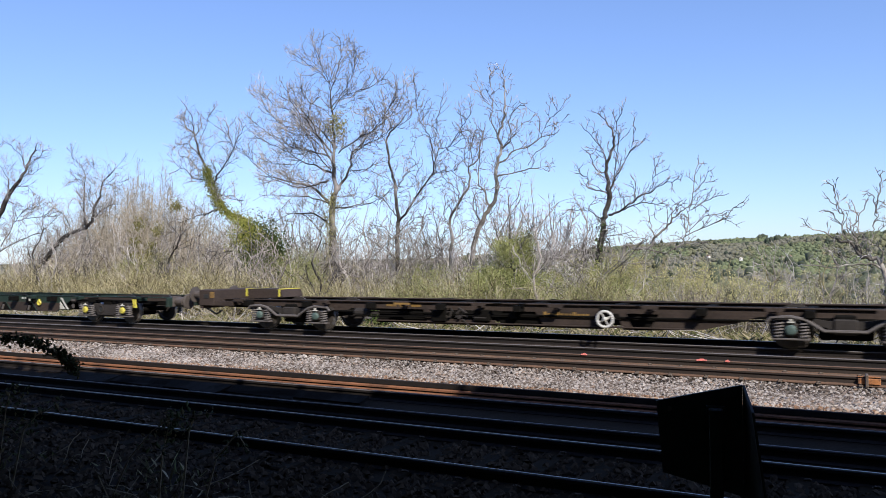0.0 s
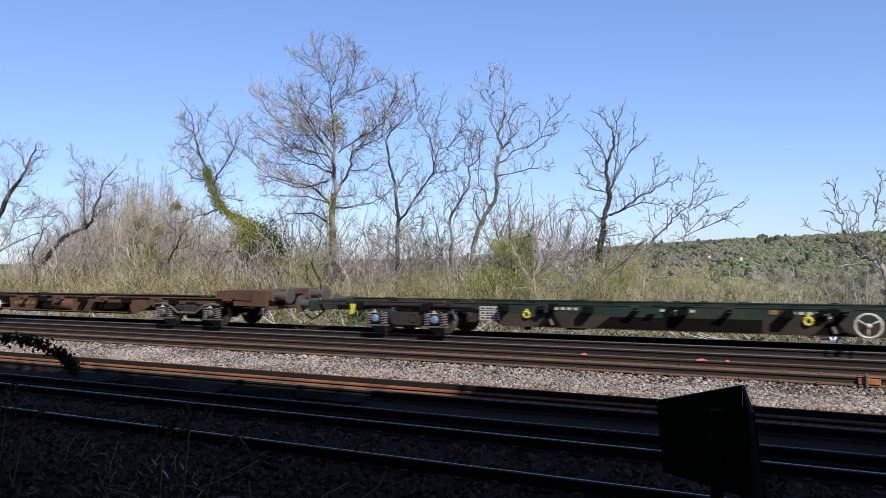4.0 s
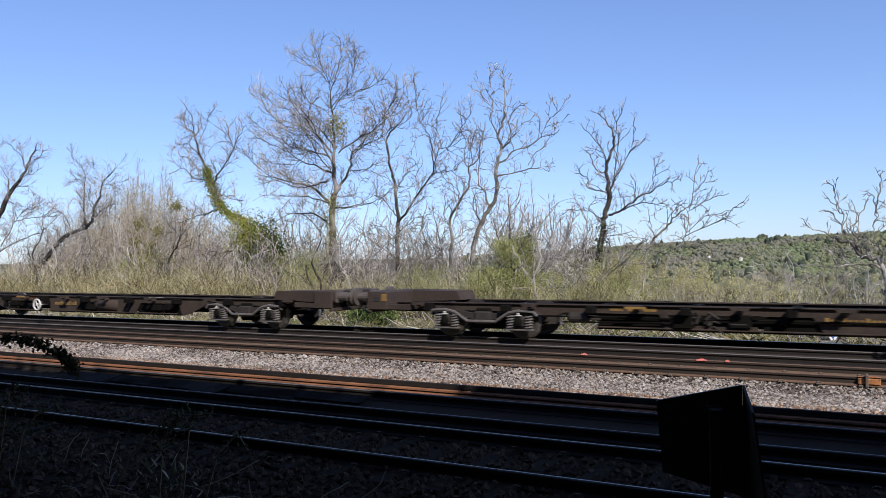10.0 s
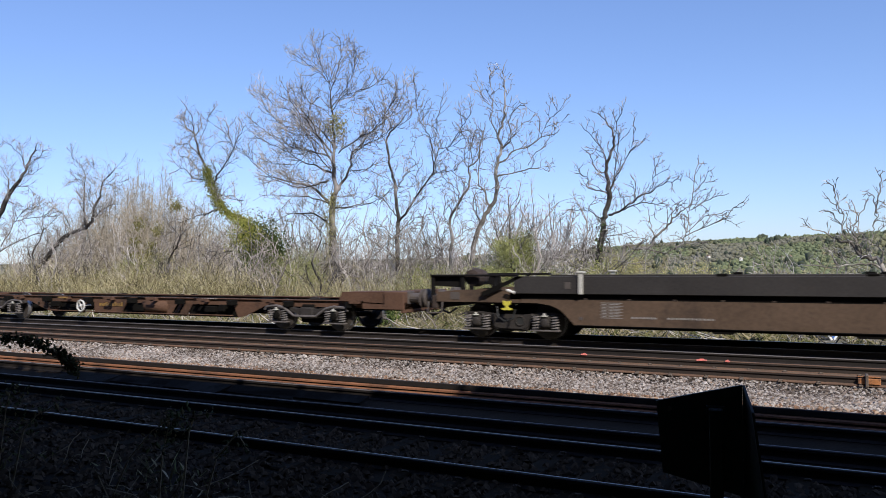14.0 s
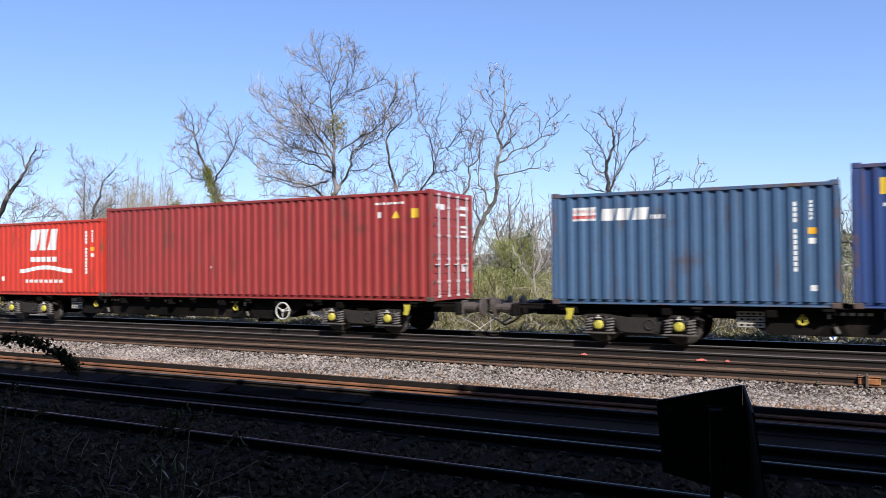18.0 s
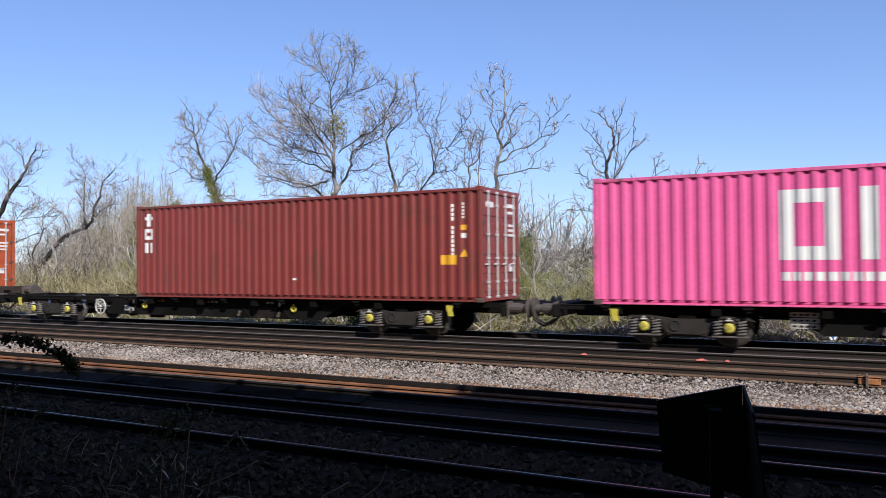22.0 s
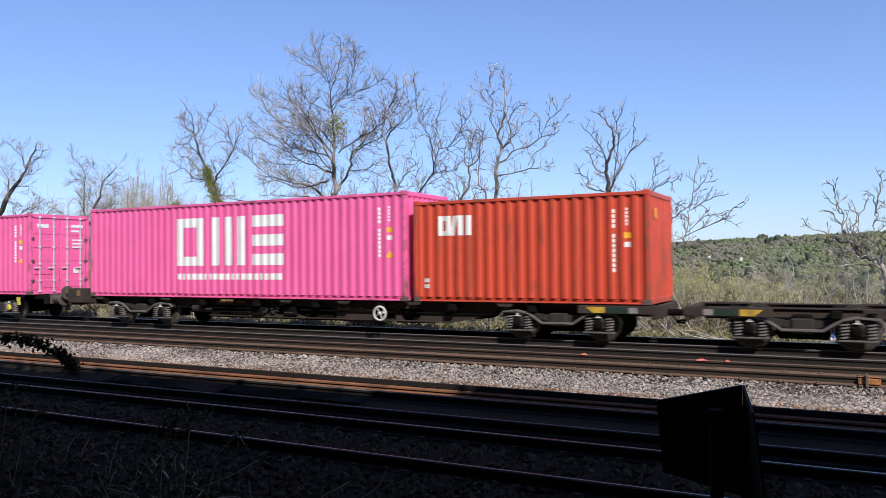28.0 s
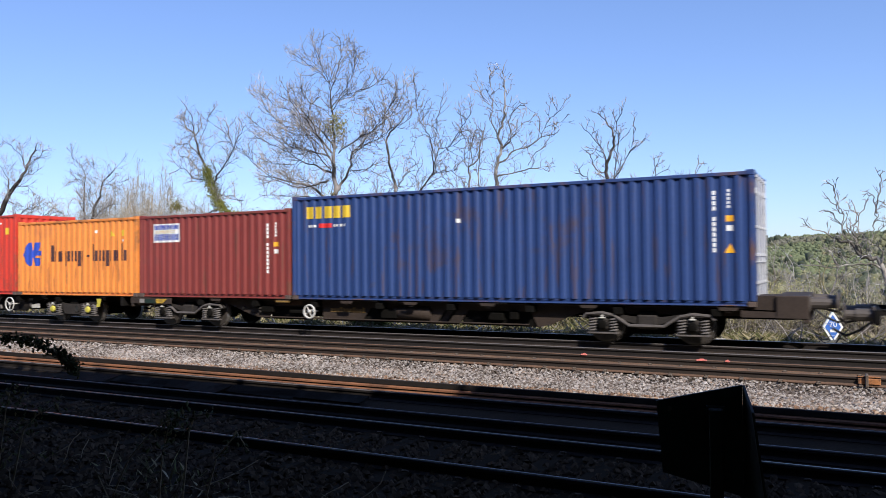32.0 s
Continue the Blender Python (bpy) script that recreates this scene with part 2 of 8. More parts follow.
def stones(name, n, xr, yr, height, size, seed, label, material=None):
    """Loose ballast stones strewn over a strip."""
    rnd = np.random.RandomState(seed)
    V, F = [], []
    xs = xr[1] - (xr[1] - xr[0]) * rnd.rand(n) ** 1.5
    yy = yr[0] + (yr[1] - yr[0]) * rnd.rand(n)
    for i in range(n):
        s = size * rnd.uniform(0.5, 1.5)
        a = rnd.uniform(0, 6.28)
        c, d = math.cos(a), math.sin(a)
        sh = STONE_SHAPES[i % 12] * s
        tilt = rnd.uniform(-1.4, 1.4)
        q = np.stack([sh[:, 0] * c - sh[:, 1] * d, sh[:, 0] * d + sh[:, 1] * c, sh[:, 2] * 0.8 + sh[:, 0] * tilt * 0.5], 1)
        V.append(q + (xs[i], yy[i], height(xs[i], yy[i]) + s * rnd.uniform(0.0, 1.0)))
    V = np.concatenate(V)
    F = (np.array(STONE_FACES)[None] + (np.arange(n) * 6)[:, None, None]).reshape(-1, 3)
    me = bpy.data.meshes.new(name)
    me.from_pydata(V.tolist(), [], F.tolist())
    me.materials.append(material or M_STONE)
    me.update()
    return tagged(new(name, me), label, "gravel", kind="stuff")


bed = MB()
bed.run([(11.98, -0.55), (11.98, -0.44), (12.0, -0.432), (14.4, -0.40), (14.9, -0.24), (21.2, -0.20), (22.2, -0.6), (22.2, -0.8)], -130, 45)
tagged(part("ballast_bed", bed, M_BED), "compacted grey-brown ballast bed under the tracks", "ballast", kind="structure")
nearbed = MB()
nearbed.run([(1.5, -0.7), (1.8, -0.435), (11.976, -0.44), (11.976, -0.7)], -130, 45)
tagged(part("ballast_bed", nearbed, M_BED_SHADE), "dark compacted ballast bed of the shaded near track", "ballast", kind="structure")


def bedz(x, y):
    if y < 11.2:
        return -0.43
    if y < 14.4:
        return -0.425 + (y - 11.2) * 0.008
    return -0.40 + min(1, (y - 14.4) / 0.5) * 0.16


stones("ballast_gravel", 92000, (-45, 3), (12.12, 14.75), bedz, 0.0235, 1, "sunlit grey and brown ballast stones between the tracks")
stones("ballast_gravel", 14000, (-45, 3), (12.12, 13.1), lambda x, y: bedz(x, y) + 0.012, 0.0235, 6, "rust-stained ballast stones along a rail", M_STONE_RUST)
stones("ballast_gravel", 9000, (-40, 3), (16.2, 21.0), bedz, 0.026, 2, "rusty ballast stones round the sleepers of the far track", M_STONE_RUST)
stones("ballast_gravel", 22000, (-13, 2), (1.9, 8.7), bedz, 0.033, 3, "sooty dark ballast stones of the near track", M_STONE_SHADE)

# ---- tracks ----
RAIL_WEB = [(-0.014, -0.126), (0.014, -0.126), (0.01, -0.05), (0.035, -0.04), (0.035, -0.012), (-0.035, -0.012), (-0.035, -0.04), (-0.01, -0.05)]
RAIL_FOOT = [(-0.07, -0.159), (0.07, -0.159), (0.07, -0.146), (0.0155, -0.124), (-0.0155, -0.124), (-0.07, -0.146)]
RAIL_HEAD = [(-0.0352, -0.0122), (0.0352, -0.0122), (0.034, -0.004), (0.022, 0.0), (-0.022, 0.0), (-0.034, -0.004)]


def rail(y, z, material, head, label, group="", crown=1.0, foot=None):
    ob = new("rail")
    ob.location = (0, y, z)
    tagged(ob, label, "rail", group, "structure")
    part("rail_web", MB().run(RAIL_WEB, -130, 45), material, ob)
    part("rail_foot", MB().run(RAIL_FOOT, -130, 45), foot or material, ob)
    part("rail_head", MB().run([(q * crown, r + (0.0005 if r < -0.01 else 0.0)) for q, r in RAIL_HEAD], -130, 45), head, ob)
    return ob


def rail_clips(ob, x0, x1, step, seed):
    rnd = random.Random(seed)
    m = MB()
    m.box(-0.035, 0.035, -0.13, -0.05, -0.165, -0.135, 0.01)
    m.tube([(-0.035, -0.08, -0.145), (-0.015, -0.1, -0.115), (0.02, -0.07, -0.12), (0.04, -0.05, -0.135)], 0.009, 5)
    me = m.mesh("rail_clip")
    me.materials.append(M_CLIP)
    x = x0
    while x < x1:
        c = part("rail_clip", me, M_CLIP, ob)
        c.location = (x + rnd.uniform(-0.02, 0.02), 0, 0)
        x += step


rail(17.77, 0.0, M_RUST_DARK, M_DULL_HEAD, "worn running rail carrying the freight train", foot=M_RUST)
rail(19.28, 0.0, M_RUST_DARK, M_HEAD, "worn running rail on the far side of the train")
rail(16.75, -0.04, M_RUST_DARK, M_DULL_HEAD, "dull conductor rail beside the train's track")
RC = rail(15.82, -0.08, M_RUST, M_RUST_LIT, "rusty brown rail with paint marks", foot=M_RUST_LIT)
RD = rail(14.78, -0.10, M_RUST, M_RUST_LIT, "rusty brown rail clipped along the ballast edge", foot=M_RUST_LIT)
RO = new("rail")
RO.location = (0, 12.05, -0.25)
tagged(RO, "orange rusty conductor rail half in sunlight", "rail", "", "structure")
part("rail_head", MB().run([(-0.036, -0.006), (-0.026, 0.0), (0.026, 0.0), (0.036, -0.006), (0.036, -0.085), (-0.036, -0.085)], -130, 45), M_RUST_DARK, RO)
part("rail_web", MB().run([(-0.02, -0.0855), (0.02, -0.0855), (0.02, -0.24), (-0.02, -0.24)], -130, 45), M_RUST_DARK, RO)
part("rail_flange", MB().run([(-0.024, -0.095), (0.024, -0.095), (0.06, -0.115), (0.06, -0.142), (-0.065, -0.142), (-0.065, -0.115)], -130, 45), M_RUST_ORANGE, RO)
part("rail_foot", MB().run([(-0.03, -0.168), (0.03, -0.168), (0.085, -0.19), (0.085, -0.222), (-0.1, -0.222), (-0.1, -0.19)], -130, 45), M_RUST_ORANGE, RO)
rail(11.08, -0.28, M_RUST_DARK, M_DULL_HEAD, "dull spare rail lying in the shade", "", 0.3)
RN = rail(8.88, -0.27, M_RUST_DARK, M_HEAD, "polished running rail of the shaded near track", "near track rails", 0.28)
RM = rail(7.36, -0.27, M_RUST_DARK, M_HEAD, "polished running rail of the shaded near track", "near track rails", 0.28)
for r, st, sd in ((RC, 0.62, 1), (RD, 0.62, 2), (RM, 0.65, 4), (RN, 0.65, 5)):
    rail_clips(r, -34 if r in (RC, RD) else -18, 2.5, st, sd)


def sleepers(y0, y1, z, x0, x1, label, material):
    me = MB().box(-0.125, 0.125, y0, y1, -0.2, 0.0, 0.02).mesh("sleeper")
    me.materials.append(material)
    bedding = new("sleeper_row")
    tagged(bedding, label, "sleepers", kind="structure")
    x = x0
    while x < x1:
        s = part("sleeper", me, material, bedding)
        s.location = (x, 0, z)
        x += 0.65


sleepers(6.8, 9.4, -0.405, -20, 2.5, "oily dark sleepers of the near track", M_SLEEPER_SHADE)
sleepers(17.2, 19.8, -0.155, -45, 3, "concrete sleepers under the freight train", M_SLEEPER)
sleepers(14.74, 15.95, -0.235, -36, 3, "concrete sleeper ends under the rusty rails", M_SLEEPER)

# weathered boards lying along the shaded spare rails; their near-black colour holds that shade
M_SHADED_BOARD = mat("bleached_timber", (0.014, 0.011, 0.009), 0.9, vary=0.45, scale=2.5, fine=30, bump=0.006, dirt=(0.03, 0.027, 0.025), dirt_amount=0.5, spec=0.05)
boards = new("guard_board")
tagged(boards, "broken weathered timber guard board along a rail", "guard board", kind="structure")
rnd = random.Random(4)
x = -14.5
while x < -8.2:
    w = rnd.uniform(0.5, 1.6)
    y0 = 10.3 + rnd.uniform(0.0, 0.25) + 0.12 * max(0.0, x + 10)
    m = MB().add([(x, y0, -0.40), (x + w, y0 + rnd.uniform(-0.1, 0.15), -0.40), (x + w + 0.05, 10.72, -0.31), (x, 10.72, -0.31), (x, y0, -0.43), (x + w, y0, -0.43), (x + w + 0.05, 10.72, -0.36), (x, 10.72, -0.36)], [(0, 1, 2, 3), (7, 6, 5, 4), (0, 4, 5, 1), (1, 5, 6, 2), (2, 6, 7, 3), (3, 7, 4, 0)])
    part("plank", m, M_SHADED_BOARD, boards)
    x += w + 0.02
rail(9.72, -0.28, M_RUST_DARK, M_DULL_HEAD, "dull conductor rail beside the near track", "", 0.3)

# paint marks and a fishplate on the rusty rails
for x, y, z, w, mtl, nm in ((-5.0, 15.81, -0.074, 0.13, M_PINK_SPRAY, "pink"), (-2.62, 15.81, -0.074, 0.2, M_PINK_SPRAY, "pink"), (-2.14, 15.81, -0.074, 0.09, M_PINK_SPRAY, "pink"), (0.24, 14.76, -0.094, 0.34, M_ORANGE_SPRAY, "orange")):
    m = MB().box(x - w / 2, x + w / 2, y - 0.042, y + 0.03, z - (0.012 if mtl is M_ORANGE_SPRAY else 0.022), z, 0.003)
    if mtl is M_PINK_SPRAY:
        m.prism([(x - w / 2, z - 0.02), (x + w / 2, z - 0.02), (x + w * 0.1, z + 0.02), (x - w * 0.15, z + 0.016)], y - 0.01, y + 0.02)
    if mtl is M_ORANGE_SPRAY:
        m.box(x - w / 2, x + w / 2, y - 0.06, y - 0.02, z - 0.13, z - 0.03, 0.01)
    tagged(part("paint_mark", m, mtl), "patch of %s marker paint on a rusty rail" % nm, "paint mark")
fp = MB().box(0.18, 0.23, 14.64, 14.88, -0.27, -0.06, 0.01)
tagged(part("rail_joint_plate", fp, M_CLIP), "pale steel joint plate across a rusty rail", "joint plate")

# ---- the train: metres along it are counted back from the camera's post at 0 s ----
SPEED, LEAD = 21.385, 0.17
TRACK_Y, DECK = 18.52, 0.882
MOVERS = []


def rolling(ob, s):
    """Remember a thing of the train whose origin lies s metres along it."""
    MOVERS.append((ob, s))
    ob.location = (s + LEAD, TRACK_Y, 0)
    return ob


FRAME_BROWN = mat("wagon_brown_frame", (0.052, 0.038, 0.032), 0.75, spec=0.2, vary=0.35, scale=1.2, fine=18, bump=0.003, dirt=(0.025, 0.02, 0.018), dirt_amount=0.35)
FRAME_RUSTY = mat("wagon_rusty_frame", (0.11, 0.06, 0.04), 0.8, spec=0.2, vary=0.35, scale=1.2, fine=18, bump=0.003, dirt=(0.03, 0.022, 0.018), dirt_amount=0.35)
FRAME_GREY = mat("wagon_dark_frame", (0.011, 0.01, 0.0095), 0.75, spec=0.08, vary=0.35, scale=1.2, fine=18, bump=0.003, dirt=(0.05, 0.036, 0.03), dirt_amount=0.2)
FRAME_GREEN = mat("wagon_green_frame", (0.019, 0.035, 0.028), 0.65, spec=0.25, vary=0.3, scale=1.2, fine=18, bump=0.003, dirt=(0.06, 0.042, 0.033), dirt_amount=0.3)
# grime, darkened further to hold the shade under and inside the frame
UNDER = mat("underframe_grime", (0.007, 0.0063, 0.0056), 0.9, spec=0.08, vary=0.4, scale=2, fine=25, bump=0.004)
FRAME_WELL_DULL = mat("well_wagon_dull_brown", (0.066, 0.05, 0.044), 0.8, spec=0.2, vary=0.35, scale=1.5, fine=25, bump=0.004)
STENCIL = mat("faded_stencil", (0.24, 0.22, 0.21), 0.7, vary=0.4, scale=12)
FRAME_WELL = mat("well_wagon_brown", (0.1, 0.066, 0.046), 0.8, spec=0.2, vary=0.35, scale=0.9, fine=18, bump=0.003, dirt=(0.04, 0.03, 0.025), dirt_amount=0.3)
FRAME_WELL_DARK = mat("well_wagon_dark", (0.04, 0.036, 0.035), 0.75, spec=0.2, vary=0.35, scale=0.9, fine=18, bump=0.003, dirt=(0.06, 0.045, 0.036), dirt_amount=0.25)
BOGIE_MAT = mat("bogie_grime", (0.036, 0.031, 0.029), 0.8, spec=0.2, vary=0.4, scale=3, fine=25, bump=0.004)
SPRING = mat("spring_steel", (0.115, 0.1, 0.095), 0.6, vary=0.3, scale=6)
TYRE = mat("wheel_steel", (0.05, 0.042, 0.038), 0.6, 0.2, vary=0.3, scale=4)
TREAD = mat("polished_tread", (0.42, 0.4, 0.4), 0.4, 0.7, vary=0.15, scale=5)
BUFFER_MAT = mat("buffer_grime", (0.085, 0.07, 0.063), 0.6, vary=0.3, scale=4)
AXLE_YELLOW = mat("axlebox_yellow", (0.6, 0.52, 0.08), 0.55, vary=0.4, scale=6, dirt=(0.08, 0.05, 0.03), dirt_amount=0.5)
AXLE_TEAL = mat("axlebox_teal", (0.075, 0.115, 0.105), 0.55, vary=0.35, scale=6, dirt=(0.05, 0.04, 0.03), dirt_amount=0.25)
AXLE_BLUE = mat("axlebox_blue", (0.14, 0.23, 0.38), 0.55, vary=0.4, scale=6, dirt=(0.06, 0.05, 0.045), dirt_amount=0.5)
RING_WHITE = mat("handwheel_white", (0.62, 0.6, 0.57), 0.5, vary=0.15, scale=6)
HOOK_YELLOW = mat("lashing_yellow", (0.6, 0.52, 0.07), 0.5, vary=0.2, scale=5, dirt=(0.12, 0.09, 0.04), dirt_amount=0.2)
HOSE = mat("brake_hose_rubber", (0.015, 0.015, 0.015), 0.6)
CREAM = mat("data_panel_cream", (0.5, 0.48, 0.44), 0.6, vary=0.2, scale=8)
STRIPE_YELLOW = mat("warning_yellow", (0.56, 0.34, 0.035), 0.6, vary=0.3, scale=5, dirt=(0.12, 0.08, 0.04), dirt_amount=0.3)
FADED_YELLOW = mat("faded_yellow_paint", (0.25, 0.145, 0.04), 0.6, vary=0.35, scale=4, dirt=(0.07, 0.045, 0.03), dirt_amount=0.4)

MESHES = {}


def shared(key, make, material, smooth=False):
    if key not in MESHES:
        me = make().mesh(key[0] if isinstance(key, tuple) else key, smooth)
        me.materials.append(material)
        MESHES[key] = me
    return MESHES[key]


def mirrored(m, sy):
    """The mesh gathered in m, turned to the other side of the wagon."""
    if sy < 0:
        m.v = [(-x, -y, z) for x, y, z in m.v]
    return m


def m_wheel():
    return MB().lathe([(-0.07, 0.10), (-0.07, 0.38), (-0.055, 0.42), (0.045, 0.425), (0.055, 0.455), (0.07, 0.455), (0.07, 0.38), (0.03, 0.36), (0.02, 0.16), (0.08, 0.13), (0.08, 0.10)], 0, 0, 0, 20)


def wheel_mesh():
    """A dark wheel whose tread is worn bright."""
    me = shared("wheel", m_wheel, TYRE)
    if len(me.materials) == 1:
        me.materials.append(TREAD)
        for f in me.polygons:
            c = f.center
            if math.hypot(c.x, c.z) > 0.4 and abs(f.normal.y) < 0.8:
                f.material_index = 1
    return me


def coil(m, x, y, z0, z1, r, turns=4.5, wire=0.018):
    n = int(turns * 6)
    m.tube([(x + r * math.cos(2 * math.pi * i / 6), y + r * math.sin(2 * math.pi * i / 6), z0 + (z1 - z0) * i / n) for i in range(n + 1)], wire, 3)


def bogie(parent, x, kind, axle_mats):
    """A two-axle bogie; kind 'pressed' has bowed side frames with sagging bars, 'cast' has coil springs each side of the axle boxes."""
    half = 1.0 if kind == "pressed" else 0.9
    b = part("bogie", shared(("bogie_bolster", kind), lambda: MB().box(-0.2, 0.2, -1.0, 1.0, 0.5, 0.74, 0.03).cyl((0, 0, 0.7), (0, 0, 0.8), 0.25).box(-half - 0.2, half + 0.2, -0.12, 0.12, 0.52, 0.62, 0.02).box(-0.52, 0.52, -0.66, 0.66, 0.2, 0.52, 0.05), UNDER), UNDER, parent)
    b.location = (x, 0, 0)
    for sx in (-half, half):
        part("axle", shared("axle", lambda: MB().cyl((0, -1.05, 0), (0, 1.05, 0), 0.075, 10), UNDER), UNDER, b).location = (sx, 0, 0.425)
        for sy in (-1, 1):
            w = part("wheel", wheel_mesh(), TYRE, b)
            w.matrix_basis = pose(sx, sy * 0.755, 0.425, 0, 0, 0 if sy < 0 else 180)
    for sy in (1, -1):
        def frame_mesh():
            m = MB()
            if kind == "pressed":
                top = [(-1.5, 0.60), (-1.42, 0.68), (-0.7, 0.68), (-0.35, 0.62), (0.35, 0.62), (0.7, 0.68), (1.42, 0.68), (1.5, 0.60)]
                low = [(1.44, 0.56), (0.66, 0.58), (0.3, 0.46), (-0.3, 0.46), (-0.66, 0.58), (-1.44, 0.56)]
                m.prism(top + low, -1.02, -0.90)
                m.box(-0.22, 0.22, -1.06, -0.88, 0.34, 0.66, 0.03)
                for q in (-1, 1):
                    m.box(q * 1.0 - 0.36, q * 1.0 + 0.36, -1.04, -0.9, 0.52, 0.58, 0.01)
            else:
                m.prism([(-1.42, 0.56), (-1.25, 0.65), (-0.8, 0.67), (-0.3, 0.60), (0.3, 0.60), (0.8, 0.67), (1.25, 0.65), (1.42, 0.56), (1.2, 0.6), (0.72, 0.61), (0.5, 0.5), (0.44, 0.3), (0.3, 0.26), (-0.3, 0.26), (-0.44, 0.3), (-0.5, 0.5), (-0.72, 0.61), (-1.2, 0.6)], -1.04, -0.93)
                m.box(-0.42, 0.42, -1.0, -0.9, 0.2, 0.3, 0.02)
                for q in (-1, 1):
                    m.prism([(q * 0.6, 0.5), (q * 0.45, 0.5), (q * 0.3, 0.24), (q * 0.42, 0.24)][::q], -1.02, -0.92)
            return mirrored(m, sy)
        part("side_frame", shared(("side_frame", kind, sy), frame_mesh, BOGIE_MAT), BOGIE_MAT, b)
        if kind == "pressed":
            def bar_mesh():
                m = MB()
                m.tube([(-1.46, -1.09, 0.58), (-1.38, -1.10, 0.67), (-1.0, -1.12, 0.70), (-0.72, -1.12, 0.64), (-0.38, -1.12, 0.42), (0.38, -1.12, 0.42), (0.72, -1.12, 0.64), (1.0, -1.12, 0.70), (1.38, -1.10, 0.67), (1.46, -1.09, 0.58)], 0.036, 6)
                return mirrored(m, sy)
            part("tie_bar", shared(("tie_bar", sy), bar_mesh, SPRING), SPRING, b)
        else:
            # a black disc on the frame paints the shade of its opening
            for q, z, ro in ((0.24, 0.45, 0.1),):
                disc = shared(("frame_opening", ro), lambda: MB().cyl((0, -0.006, 0), (0, 0.006, 0), ro, 12), M_SEAL_AND_SHADE)
                part("frame_opening", disc, M_SEAL_AND_SHADE, b).location = (q, -1.042 * sy, z)
                rim = shared(("opening_rim", ro), lambda: MB().tube([(ro * 1.1 * math.cos(i * math.pi / 7), 0, ro * 1.1 * math.sin(i * math.pi / 7)) for i in range(15)], 0.022, 5, False), BOGIE_MAT, True)
                part("opening_rim", rim, BOGIE_MAT, b).location = (q, -1.045 * sy, z)
        for q, am in zip((-half, half), axle_mats if sy > 0 else axle_mats[::-1]):
            def box_mesh():
                m = MB()
                m.box(-0.13, 0.13, -1.12, -0.9, 0.3, 0.58, 0.04)
                return mirrored(m, sy)
            ab = part("axle_box", shared(("axle_box", sy), box_mesh, BOGIE_MAT), BOGIE_MAT, b)
            cap = shared(("axle_cap", sy, am.name), lambda: mirrored(MB().lathe([(0.0, 0.11), (-0.04, 0.11), (-0.065, 0.085), (-0.075, 0.04)], 0, -1.115, 0.425, 14), sy), am)
            part("axle_cap", cap, am, b).location = (q * sy, 0, 0)
            ab.location = (q * sy, 0, 0)
            part("axle_clamp", shared(("axle_clamp", sy), lambda: mirrored(MB().box(-0.07, 0.07, -1.17, -1.1, 0.565, 0.6, 0.012).box(-0.025, 0.025, -1.165, -1.12, 0.6, 0.65, 0.008), sy), CREAM), CREAM, b).location = (q * sy, 0, 0)

            def spring_mesh():
                m = MB()
                for o in (-0.24, 0.24):
                    coil(m, o, -1.06, 0.25, 0.6, 0.092, 5.5, 0.023)
                m.box(-0.36, 0.36, -1.14, -0.98, 0.215, 0.255, 0.008)
                return mirrored(m, sy)
            part("spring", shared(("spring", sy), spring_mesh, SPRING), SPRING, b).location = (q * sy, 0, 0)
    return b


def handwheel(parent, x, sy, r=0.26, z=0.62, spokes=3, out=1.265):
    def make():
        m = MB()
        m.tube([(r * math.cos(2 * math.pi * i / 20), 0, r * math.sin(2 * math.pi * i / 20)) for i in range(21)], 0.03 if spokes == 4 else 0.022, 6, False)
        for k in range(spokes):
            a = 2 * math.pi * k / spokes + 0.5
            m.cyl((0, 0, 0), (r * math.cos(a), 0, r * math.sin(a)), 0.014, 6)
        m.cyl((0, -0.03, 0), (0, 0.06, 0), 0.05, 8)
        m.cyl((0, 0.05, 0), (0, 0.4, 0), 0.022, 6)
        return m
    h = part("handwheel", shared(("handwheel", r, spokes), make, RING_WHITE, True), RING_WHITE, parent, "white-painted ring handbrake wheel")
    h.matrix_basis = pose(x, sy * out, z, 0, 0, 0 if sy < 0 else 180)
    return h


